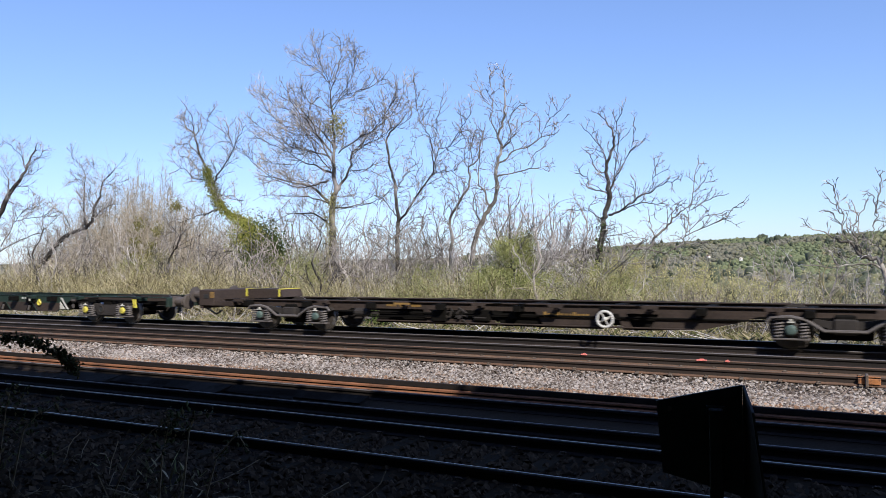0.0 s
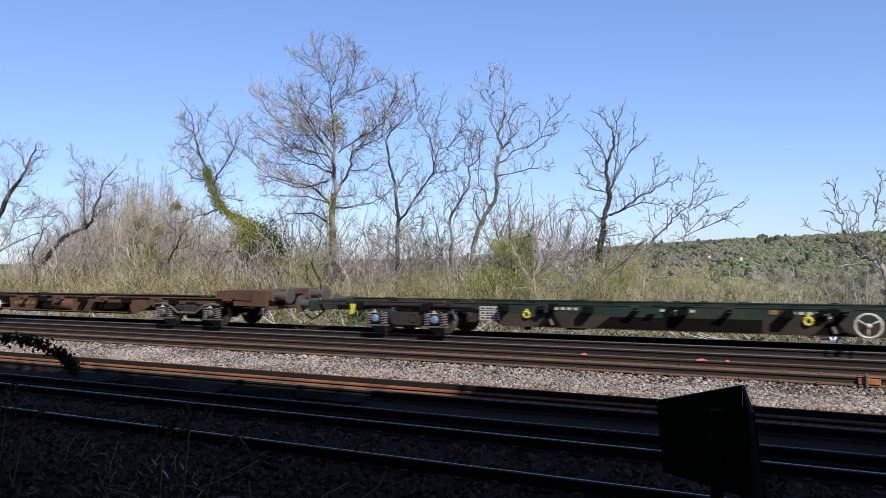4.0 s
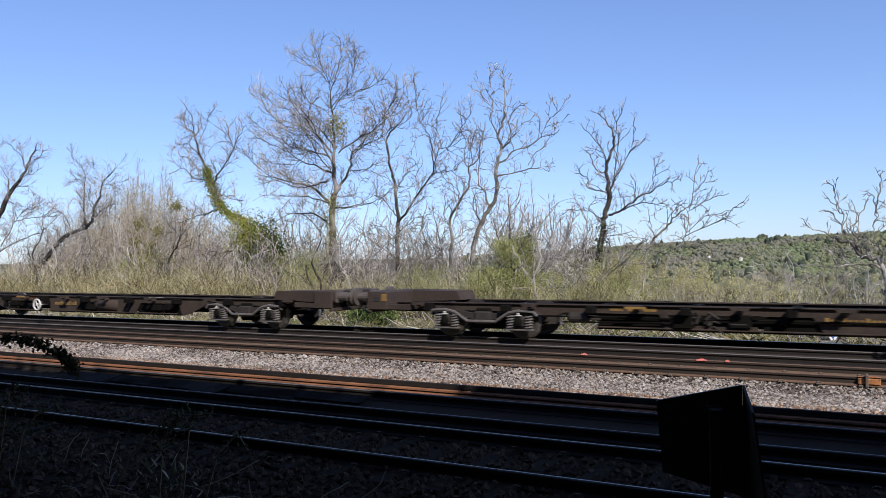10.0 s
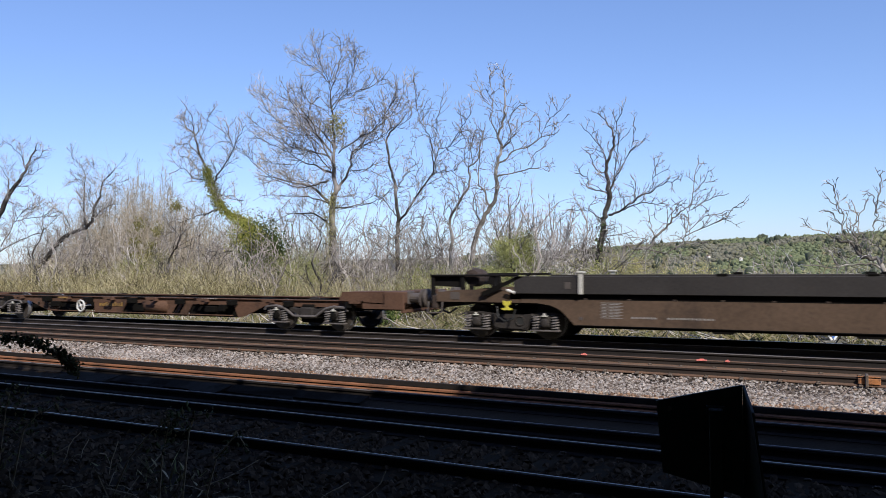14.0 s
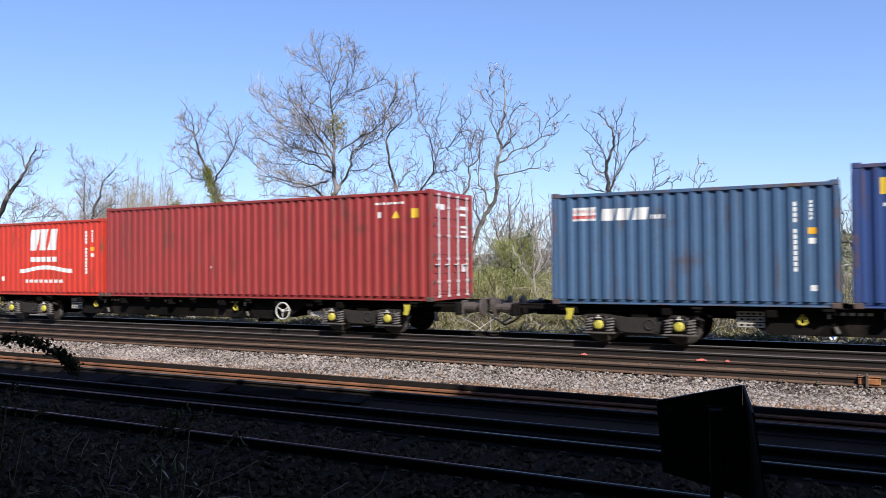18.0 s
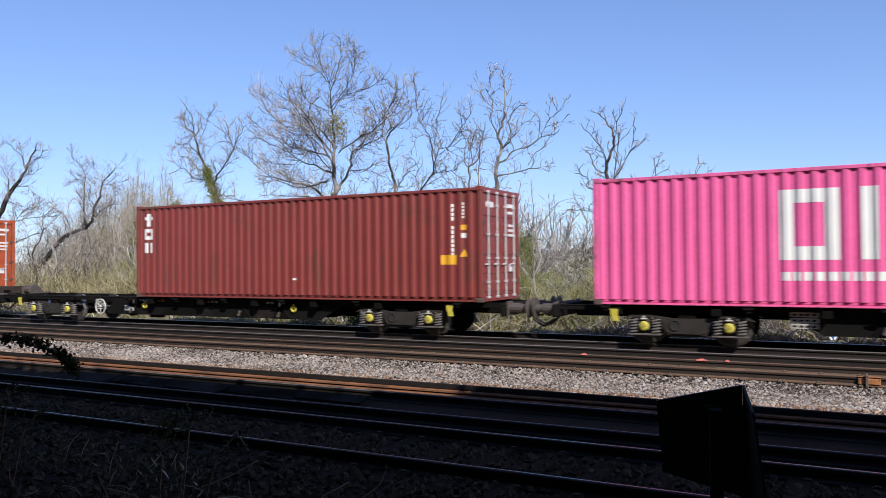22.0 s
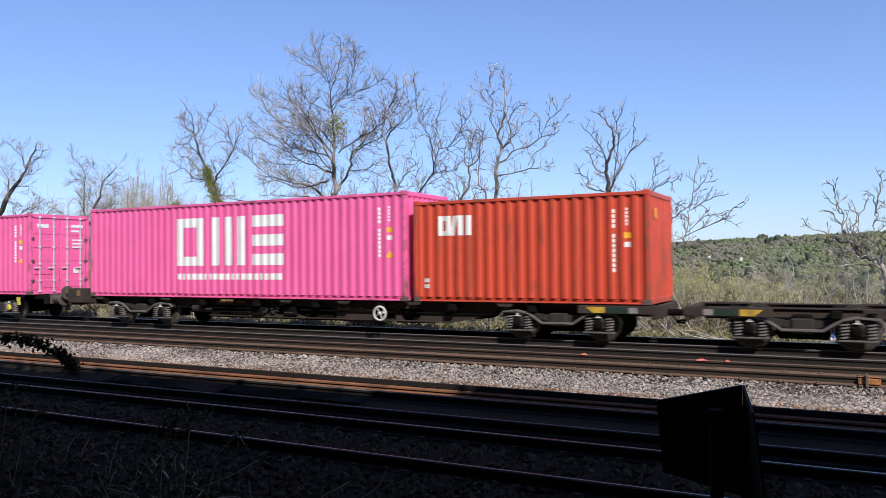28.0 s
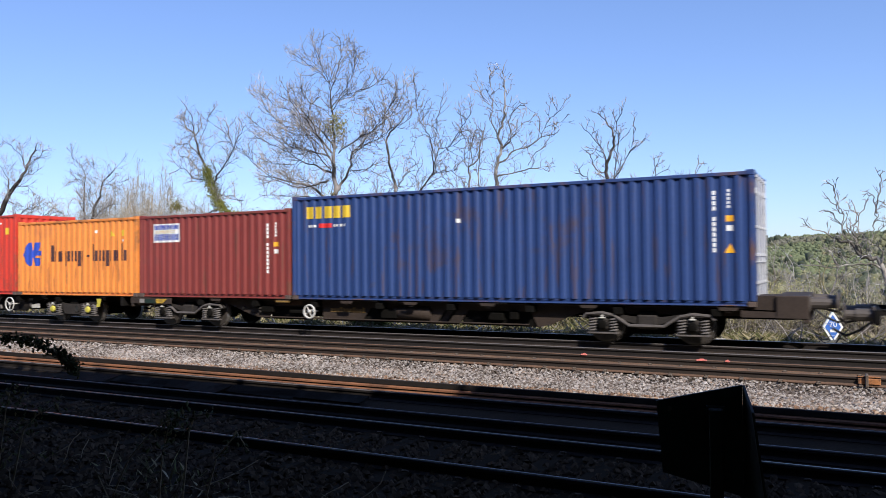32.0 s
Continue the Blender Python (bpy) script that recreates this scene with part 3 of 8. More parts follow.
def buffers(parent, x, sx, z):
    """Two buffers, a screw coupling and brake hoses on a wagon's end; sx says which way they face."""
    for y in (-0.86, 0.86):
        def make():
            m = MB()
            m.tube([(0, 0, 0), (0.32, 0, 0)], 0.13, 12)
            m.tube([(0.3, 0, 0), (0.52, 0, 0)], 0.10, 12)
            m.tube([(0.50, 0, 0), (0.53, 0, 0), (0.55, 0, 0)], [0.24, 0.24, 0.2], 16)
            m.box(-0.02, 0.02, -0.17, 0.17, -0.17, 0.17, 0.01)
            return m
        b = part("buffer", shared("buffer", make, BUFFER_MAT, False), BUFFER_MAT, parent)
        b.matrix_basis = pose(x, y, z, 0, 0, 0 if sx > 0 else 180)
    def link():
        m = MB()
        m.tube([(0, 0, 0), (0.2, 0.06, -0.12), (0.5, 0.05, -0.2), (0.62, 0, -0.12), (0.5, -0.05, -0.2), (0.2, -0.06, -0.12), (0, 0, 0)], 0.025, 6, False)
        m.box(-0.05, 0.3, -0.05, 0.05, -0.05, 0.05, 0.015)
        return m
    c = part("coupling", shared("coupling", link, UNDER), UNDER, parent)
    c.matrix_basis = pose(x, 0, z - 0.02, 0, 0, 0 if sx > 0 else 180)
    h = part("brake_hose", shared("brake_hose", lambda: MB().tube([(0, 0.35, -0.1), (0.25, 0.36, -0.3), (0.5, 0.36, -0.42), (0.75, 0.35, -0.28)], 0.03, 6), HOSE), HOSE, parent)
    h.matrix_basis = pose(x, 0, z - 0.05, 0, 0, 0 if sx > 0 else 180)


# side plates of the older flats as (x, z) outlines: web panels, near-black shade sheets for the bays between them,
# slots in a panel
GEAR_PANELS = (((-2.79, 0.8), (-2.62, 0.8), (-2.4, 0.3), (-2.6, 0.3)), ((-2.45, 0.44), (-0.7, 0.44), (-0.62, 0.3), (-2.42, 0.3)), ((-0.29, 0.84), (0.34, 0.84), (0.34, 0.69), (-0.29, 0.69)),
               ((0.36, 0.7), (2.05, 0.7), (2.05, 0.3), (0.62, 0.3)), ((2.42, 0.7), (2.58, 0.7), (2.75, 0.3), (2.5, 0.3)), ((3.35, 0.7), (5.5, 0.7), (5.0, 0.52), (4.3, 0.36), (3.1, 0.3)), ((-6.1, 0.7), (-4.9, 0.7), (-5.1, 0.62), (-5.7, 0.56)))
GEAR_BAYS = (((-4.07, 0.7), (-2.7, 0.7), (-2.5, 0.3), (-4.2, 0.3)), ((-0.48, 0.7), (0.36, 0.7), (0.62, 0.3), (-0.61, 0.3)), ((2.58, 0.7), (3.35, 0.7), (3.1, 0.3), (2.75, 0.3)))
TANK_PANELS = (((0.4, 0.7), (2.0, 0.7), (2.0, 0.3), (0.7, 0.3)), ((-0.2, 0.84), (0.33, 0.84), (0.33, 0.72), (-0.2, 0.72)), ((-2.55, 0.7), (-1.5, 0.7), (-1.4, 0.3), (-2.26, 0.3)),
               ((-5.5, 0.7), (-4.2, 0.7), (-4.4, 0.3), (-4.7, 0.36)), ((3.75, 0.7), (5.5, 0.7), (4.5, 0.36), (3.95, 0.3)), ((2.42, 0.7), (2.52, 0.7), (2.62, 0.3), (2.5, 0.3)))
TANK_BAYS = (((-1.5, 0.7), (0.4, 0.7), (0.7, 0.3), (-1.4, 0.3)), ((2.52, 0.7), (3.7, 0.7), (3.9, 0.3), (2.66, 0.3)), ((-4.2, 0.7), (-2.55, 0.7), (-2.3, 0.3), (-4.4, 0.3)))
TANK_SLOTS = (((-1.95, 0.66), (-1.87, 0.66), (-1.62, 0.34), (-1.7, 0.34)), ((-2.2, 0.66), (-2.12, 0.66), (-1.87, 0.34), (-1.95, 0.34)))
# fittings of the newer flats' sides: side, spigot brackets, stiffened feet, bays drawn as shade sheets (top edge,
# bottom edge), lashing rings
WEB_FITTINGS = ((-1, (-3.2, -0.15, 2.9), (-3.12, 2.92), ((-1.64, 1.62, 1.62, -2.0),), (-3.7, 2.5)), (1, (-2.95, 0.2, 3.1), (-2.95, -1.45, 3.2), ((0.5, 1.6, 1.9, 0.3),), (-3.44, 2.6)))


def flat_wagon(kind, front, rear, wheel_x, frame_mat, axles, lettering=None, front_box=False, rear_box=False):
    """A skeletal container flat, bogie centres 14.1 m apart. front and rear: metres from bogie centre to each end."""
    hb = 7.05
    # the body stops short of the buffer faces, or of the middle of the drawbar
    x1 = hb + front - (0.55 if front_box or front > 3.2 else 0.28)
    x0 = -hb - rear + (0.55 if rear_box or rear > 3.2 else 0.28)
    w = new("container_flat_wagon")
    top, y = DECK - 0.012, 0.88
    a = kind == "pressed"
    depth = 0.34 if a else 0.30

    def sole(sy):
        m = MB()
        e1, e0 = x1 - (0.75 if front_box else 0.0), x0 + (0.75 if rear_box else 0.0)
        shelf = top - (0.2 if a else 0.12)
        outline = [(-hb + 1.75, top), (hb - 1.75, top), (hb - 1.75, shelf), (hb - 2.0, shelf - 0.05), (hb - 2.7, depth), (-hb + 2.7, depth), (-hb + 2.0, shelf - 0.05), (-hb + 1.75, shelf)]
        if a:
            outline = [(e0, top), (e1, top), (e1, shelf), (e0, shelf)]
        m.prism(outline, sy * y - 0.02, sy * y + 0.02)
        fl = 0.075 if a else 0.035
        m.box(e0, e1, sy * y - fl, sy * y + fl, top - 0.03, top, 0.006)
        m.box(-hb + 2.9, hb - 2.9, sy * y - (0.075 if a else 0.018), sy * y + (0.075 if a else 0.018), depth, depth + 0.03, 0.006)
        return m
    for sy in (-1, 1):
        part("solebar", sole(sy), frame_mat, w)
        if not a:
            for q0, q1 in ((x0 + (0.75 if rear_box else 0.0), -hb + 1.752), (hb - 1.752, x1 - (0.75 if front_box else 0.0))):
                part("end_flange", MB().box(q0, q1, sy * y - 0.02, sy * y + 0.024, top - 0.125, top - 0.004, 0.006), FRAME_BROWN if frame_mat is FRAME_GREEN else frame_mat, w)
            # dark bowed tube drawn along the gap between solebar and bogie
            for q in (-1, 1):
                bow = [(q * (hb - 1.55), 0.64), (q * (hb - 1.45), 0.72), (q * (hb - 1.2), 0.745), (q * (hb + 1.2), 0.745), (q * (hb + 1.5), 0.71)]
                part("brake_pipe", MB().tube([(u, sy * 1.0, v) for u, v in bow], 0.03, 6), UNDER, w)
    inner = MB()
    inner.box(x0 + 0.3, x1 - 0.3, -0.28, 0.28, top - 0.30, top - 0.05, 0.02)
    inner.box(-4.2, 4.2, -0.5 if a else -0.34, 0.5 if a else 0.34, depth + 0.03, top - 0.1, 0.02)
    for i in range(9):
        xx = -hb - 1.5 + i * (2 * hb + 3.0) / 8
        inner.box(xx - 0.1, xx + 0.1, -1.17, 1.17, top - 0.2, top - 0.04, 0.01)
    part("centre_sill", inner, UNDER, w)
    part("headstock", MB().box(x1 - 0.12, x1, -1.2, 1.2, top - 0.3, top, 0.02), frame_mat, w)
    part("headstock", MB().box(x0, x0 + 0.12, -1.2, 1.2, top - 0.3, top, 0.02), frame_mat, w)
    for sx, bx, xe in ((1, front_box, x1), (-1, rear_box, x0)):
        if bx:
            m = MB()
            m.box(min(xe, xe - sx * 0.62), max(xe, xe - sx * 0.62), -1.22, 1.22, top - 0.22, top + 0.26, 0.02)
            m.prism([(xe - sx * 0.62, top + 0.255), (xe - sx * 2.0, top + 0.24), (xe - sx * 2.1, top + 0.0), (xe - sx * 0.62, top - 0.05)][::sx], 0.15, 1.15)
            m.prism([(xe - sx * 0.62, top - 0.08), (xe - sx * 1.3, top - 0.06), (xe - sx * 1.3, top - 0.2), (xe - sx * 0.62, top - 0.2)][::sx], -1.2, 1.2)
            eb = part("buffer_box", m, frame_mat, w, "raised box end carrying the buffers")
            # the jacking hole is a black plate that paints its inner shade
            part("jacking_hole", MB().box(xe - sx * 0.3 - 0.09, xe - sx * 0.3 + 0.09, -1.228, -1.215, top + 0.0, top + 0.13, 0.004), M_SEAL_AND_SHADE, eb)
            part("yellow_patch", MB().box(xe - sx * 0.53 - 0.08, xe - sx * 0.53 + 0.08, -1.227, -1.215, top + 0.02, top + 0.2, 0.003), FADED_YELLOW, eb)
            for q in (0.66, 1.96) if frame_mat is FRAME_BROWN and axles[0] is AXLE_TEAL else ():
                part("yellow_strip", MB().box(xe - sx * q - 0.035, xe - sx * q + 0.035, 0.14, 1.16, top + 0.02, top + 0.262, 0.004), HOOK_YELLOW, eb, "bright yellow edge strip")
            buffers(w, xe, sx, top + 0.1)
        elif (front if sx > 0 else rear) > 3.2:
            buffers(w, xe, sx, top - 0.12)
        else:
            part("drawbar", MB().cyl((xe - sx * 0.4, 0, top - 0.2), (xe + sx * 0.28, 0, top - 0.2), 0.08, 10).tube([(xe - sx * 0.05, 0.3, top - 0.2), (xe + sx * 0.15, 0.3, top - 0.42), (xe + sx * 0.33, 0.3, top - 0.4)], 0.028, 6), UNDER, w)
            for sy in (-1, 1) if a else ():
                edge = part("end_edge_beam", MB().box(min(xe - sx * 1.8, xe), max(xe - sx * 1.8, xe), sy * 1.195 - 0.016, sy * 1.195 + 0.016, top - 0.19, top - 0.002, 0.006), frame_mat, w)
                part("yellow_patch", MB().prism([(xe - sx * 1.16, top - 0.035), (xe - sx * 1.62, top - 0.035), (xe - sx * 1.44, top - 0.175), (xe - sx * 1.16, top - 0.175)], sy * 1.214 - 0.004, sy * 1.214 + 0.004), STRIPE_YELLOW, edge, "slanted yellow warning patch")
                part("dark_plate", MB().box(xe - sx * 0.9 - 0.25, xe - sx * 0.9 + 0.25, sy * 1.213 - 0.004, sy * 1.213 + 0.004, top - 0.175, top - 0.035), FRAME_GREEN, edge)
                part("pale_mark", MB().box(xe - sx * 0.52 - 0.1, xe - sx * 0.52 + 0.1, sy * 1.214 - 0.004, sy * 1.214 + 0.004, top - 0.17, top - 0.04), STENCIL, edge)
    for bx, ax in ((hb, axles[:2]), (-hb, axles[2:])):
        bogie(w, bx, kind, ax)
    for sy in (-1, 1):
        handwheel(w, wheel_x, sy, 0.18 if a else 0.235, 0.56, 4 if a else 3)
    tank_x, tank_y = (-0.9, 0.78) if a else (1.4, -0.7)
    part("air_tank", MB().tube([(tank_x + q, tank_y, 0.58) for q in (-0.57, -0.52, 0.52, 0.57)], [0.12, 0.21, 0.21, 0.12] if a else [0.1, 0.2, 0.2, 0.1], 16), frame_mat, w, smooth=True)
    gear, gy = MB(), 0.9 if a else 0.7
    rnd = random.Random(int(front * 100 + rear * 10 + wheel_x))
    for i in range(9):
        xx = rnd.uniform(-4.3, 4.3)
        sy = rnd.choice((-1, -1, 1))
        gear.box(xx - rnd.uniform(0.06, 0.3), xx + rnd.uniform(0.06, 0.3), sy * gy - 0.1, sy * gy + 0.1, rnd.uniform(0.36, 0.5) - (0 if a else 0.16), rnd.uniform(0.56, 0.7) - (0 if a else 0.1), 0.02)
    if a:
        gear.cyl((-6.3, -0.93, 0.58), (6.3, -0.93, 0.58), 0.024, 6)
        gear.cyl((-5.0, -0.95, 0.45), (-2.0, -0.95, 0.5), 0.02, 6)
    tagged(part("brake_gear", gear, UNDER, w), kind="stuff")
    # cut-outs of the web with sloping sides, and their stiffeners; near-black sheets paint the shade inside bays and
    # slots
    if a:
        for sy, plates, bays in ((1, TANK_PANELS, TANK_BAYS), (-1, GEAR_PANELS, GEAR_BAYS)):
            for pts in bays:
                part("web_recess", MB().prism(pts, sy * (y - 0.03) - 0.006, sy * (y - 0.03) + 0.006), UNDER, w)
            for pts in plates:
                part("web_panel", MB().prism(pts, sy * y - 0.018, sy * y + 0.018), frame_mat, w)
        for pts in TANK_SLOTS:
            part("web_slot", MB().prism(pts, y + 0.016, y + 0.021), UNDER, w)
        part("rust_patch", MB().prism([(2.73, 0.84), (3.51, 0.84), (3.45, 0.71), (2.76, 0.71)], y + 0.016, y + 0.022), FRAME_RUSTY, w, "bare rusty patch")
        for u in (-3.86, -3.45, -3.1):
            part("label_frame", MB().box(u, u + 0.3, -y - 0.024, -y - 0.018, 0.73, 0.8).box(u + 0.06, u + 0.24, -y - 0.026, -y - 0.023, 0.75, 0.78), FADED_YELLOW, w)
        part("brake_cylinder", MB().tube([(-4.86, -0.92, 0.56), (-4.8, -0.92, 0.56), (-4.42, -0.92, 0.56), (-4.37, -0.92, 0.56)], [0.07, 0.12, 0.12, 0.07], 12).box(-4.34, -4.08, -0.96, -0.9, 0.5, 0.56, 0.01), BOGIE_MAT, w)
        part("brake_cylinder", MB().tube([(-1.25, -0.93, 0.5), (-1.2, -0.93, 0.5), (-0.9, -0.93, 0.5), (-0.86, -0.93, 0.5)], [0.05, 0.075, 0.075, 0.05], 10), BOGIE_MAT, w)
        levers = MB()
        for i in range(16):
            u, v = rnd.uniform(-2.4, -1.55), rnd.uniform(0.42, 0.78)
            du, dv = rnd.uniform(-0.25, 0.25), rnd.uniform(-0.18, 0.12)
            levers.tube([(u, -0.93, v), (u + du, -0.95, v + dv)], rnd.choice((0.014, 0.02, 0.03)), 6)
        for i in range(4):
            u, v = rnd.uniform(-2.35, -1.6), rnd.uniform(0.45, 0.7)
            levers.cyl((u, -0.98, v), (u, -0.9, v), rnd.uniform(0.04, 0.075), 10)
        for i in range(6):
            u, v = rnd.uniform(3.9, 5.0), rnd.uniform(0.45, 0.66)
            levers.tube([(u, 0.93, v), (u + rnd.uniform(-0.3, 0.3), 0.95, v + rnd.uniform(-0.12, 0.1))], rnd.choice((0.016, 0.03, 0.045)), 6)
        tagged(part("brake_lever", levers, BOGIE_MAT, w), kind="stuff")
        strip = MB()
        for i in range(7):
            strip.box(-2.95 - i * 0.11, -2.88 - i * 0.11, y + 0.076, y + 0.08, top - 0.025, top - 0.008)
        tagged(part("lettering", strip, CREAM, w), kind="stuff")
    else:
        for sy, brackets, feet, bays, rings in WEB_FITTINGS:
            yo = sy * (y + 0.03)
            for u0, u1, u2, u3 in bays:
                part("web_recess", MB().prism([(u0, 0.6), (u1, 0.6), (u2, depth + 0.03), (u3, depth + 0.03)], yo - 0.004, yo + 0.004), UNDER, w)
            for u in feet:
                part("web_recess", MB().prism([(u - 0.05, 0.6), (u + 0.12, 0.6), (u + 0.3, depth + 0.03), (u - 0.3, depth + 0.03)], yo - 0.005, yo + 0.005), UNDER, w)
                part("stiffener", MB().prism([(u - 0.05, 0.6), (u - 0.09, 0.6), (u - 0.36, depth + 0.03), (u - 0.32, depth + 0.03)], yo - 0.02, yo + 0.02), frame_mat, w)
                part("lever", MB().cyl((u + 0.02, sy * (y + 0.07), 0.5), (u + 0.08, sy * (y + 0.07), 0.36), 0.04, 8), SPRING, w)
            for u in brackets:
                m = MB().box(u - 0.22, u + 0.22, yo - 0.03, yo + 0.05, 0.76, 0.83, 0.01)
                m.box(u - 0.26, u - 0.1, yo - 0.03, yo + 0.07, 0.62, 0.77, 0.01).box(u + 0.08, u + 0.2, yo - 0.03, yo + 0.07, 0.6, 0.77, 0.01)
                bk = part("spigot_bracket", m, UNDER, w)
                part("latch", MB().box(u - 0.03, u + 0.02, yo + sy * 0.06 - 0.02, yo + sy * 0.06 + 0.02, 0.66, 0.78, 0.006), CREAM, bk)
            for u in rings:
                m = MB().tube([(u + 0.075 * math.cos(i * math.pi / 4), yo + sy * 0.03, 0.6 + 0.075 * math.sin(i * math.pi / 4)) for i in range(9)], 0.034, 5, False)
                m.box(u - 0.03, u + 0.03, yo + sy * 0.03 - 0.02, yo + sy * 0.03 + 0.02, 0.66, 0.74, 0.006)
                part("tie_down_ring", m, HOOK_YELLOW, w, "small yellow lashing ring")
    for sy in (-1, 1):
        yy = sy * (y + 0.0325)
        if not a:
            mid = sy * (hb - 2.35)
            dp = MB()
            for k in range(3):
                dp.box(mid - 0.27, mid + 0.27, yy - 0.004, yy + 0.004, top - 0.19 - 0.12 * k, top - 0.09 - 0.12 * k, 0.002)
            panel = part("data_panel", dp, CREAM, w)
            bars = MB()
            for k in range(3):
                for u in (-0.22, -0.09, 0.02, 0.15):
                    bars.box(mid + u, mid + u + 0.08, yy + sy * 0.006 - 0.003, yy + sy * 0.006 + 0.003, top - 0.16 - 0.12 * k, top - 0.12 - 0.12 * k)
            tagged(part("lettering", bars, UNDER, panel), kind="stuff")
        if lettering:
            bars = MB()
            u = wheel_x - 1.6 if wheel_x > 0 else wheel_x + 0.4
            for i in range(11):
                hh = 0.13 if i in (0, 7, 3) else 0.095
                bars.box(u + i * 0.105, u + i * 0.105 + 0.075, yy - 0.004, yy + 0.004, 0.55, 0.55 + hh)
            tagged(part("lettering", bars, lettering, w), kind="stuff")
        if not a:
            fx = wheel_x + 1.12 if sy < 0 else -wheel_x - 1.0
            if frame_mat is FRAME_GREY:
                part("side_flash", MB().prism([(-sy * 0.95 + wheel_x - 0.22, 0.42), (-sy * 0.95 + wheel_x + 0.22, 0.42), (-sy * 0.95 + wheel_x + 0.22, 0.6), (-sy * 0.95 + wheel_x - 0.22, 0.52)], yy - 0.006, yy + 0.006), CREAM, w, "white triangle flash")
            elif sy < 0:
                part("side_flash", MB().prism([(fx - 0.26, 0.4), (fx - 0.1, 0.4), (fx + 0.24, 0.72), (fx + 0.24, 0.82), (fx + 0.17, 0.82)], yy - 0.006, yy + 0.006), CREAM, w, "white slanting flash")
                part("side_flash", MB().prism([(fx - 0.04, 0.4), (fx + 0.24, 0.4), (fx + 0.24, 0.66)], yy - 0.006, yy + 0.006), CREAM, w, "white triangle flash")
            else:
                part("side_flash", MB().prism([(fx - 0.2, 0.4), (fx - 0.11, 0.4), (fx + 0.25, 0.8), (fx + 0.16, 0.8)], yy - 0.006, yy + 0.006), CREAM, w, "white slanting flash")
                part("side_flash", MB().prism([(fx - 0.02, 0.4), (fx + 0.26, 0.4), (fx + 0.26, 0.66)], yy - 0.006, yy + 0.006), CREAM, w, "white triangle flash")
            part("data_plate", MB().box(fx - 0.55, fx - 0.33, yy - 0.004, yy + 0.004, 0.68, 0.76, 0.002).cyl((fx - 0.44, yy - 0.005, 0.52), (fx - 0.44, yy + 0.005, 0.52), 0.08, 10), BUFFER_MAT, w)
            part("yellow_plate", MB().box(1.75, 1.92, yy - 0.004, yy + 0.004, 0.72, 0.81, 0.002), FADED_YELLOW, w)
            bars = MB()
            for k in range(3):
                for i in range(4 + k):
                    u = -3.0 + k * 2.5 + i * 0.16
                    bars.box(u, u + 0.1, yy - 0.003, yy + 0.003, top - 0.14, top - 0.08)
            tagged(part("lettering", bars, CREAM, w), kind="stuff")
    if not a:
        lower = FRAME_BROWN if frame_mat is FRAME_GREEN else frame_mat
        for sy in (-1, 1):
            part("lower_web", MB().prism([(-hb + 2.3, top - 0.26), (hb - 2.3, top - 0.26), (hb - 2.7, depth + 0.004), (-hb + 2.7, depth + 0.004)], sy * (y + 0.022) - 0.0025, sy * (y + 0.022) + 0.0025), lower, w)
            for xx in (hb + 1.55, -hb - 1.55):
                part("lashing_hook", MB().prism([(xx - 0.09, 0.8), (xx + 0.09, 0.8), (xx + 0.07, 0.68), (xx + 0.02, 0.53), (xx - 0.11, 0.53), (xx - 0.07, 0.68)], sy * 1.21 - 0.015, sy * 1.21 + 0.015), HOOK_YELLOW, w, "yellow lashing hook")
    ow, oh = (0.7, 0.07) if a else (0.4, 0.05)
    for xx in (hb + 1.75, hb - 1.3, 3.2, 1.0, -1.0, -3.2, -hb + 1.3, -hb - 1.75):
        for sy in (-1, 1):
            br = part("outrigger", MB().prism([(xx - 0.3 * ow, top), (xx + 0.3 * ow, top), (xx + 0.24 * ow, top - oh), (xx - 0.24 * ow, top - oh)], sy * 1.19 - 0.012, sy * 1.19 + 0.012).box(xx - 0.05, xx + 0.05, min(sy * y, sy * 1.17), max(sy * y, sy * 1.17), top - 0.12, top - 0.012, 0.005), frame_mat, w)
            if a and xx == sy * 3.2:
                part("yellow_stripe", MB().box(xx - 0.24, xx + 0.24, sy * 1.205 - 0.003, sy * 1.205 + 0.003, top - 0.07, top - 0.02), FADED_YELLOW, br)
    for xx in (hb + 1.9, hb - 4.1, -hb + 4.1, -hb - 1.9, 0.12, -0.12 - 0.4):
        for sy in (-1, 1):
            part("container_spigot", MB().box(xx - 0.09, xx + 0.09, sy * 1.13 - 0.07, sy * 1.13 + 0.07, top - 0.01, top + 0.008, 0.002), UNDER, w)
    return w


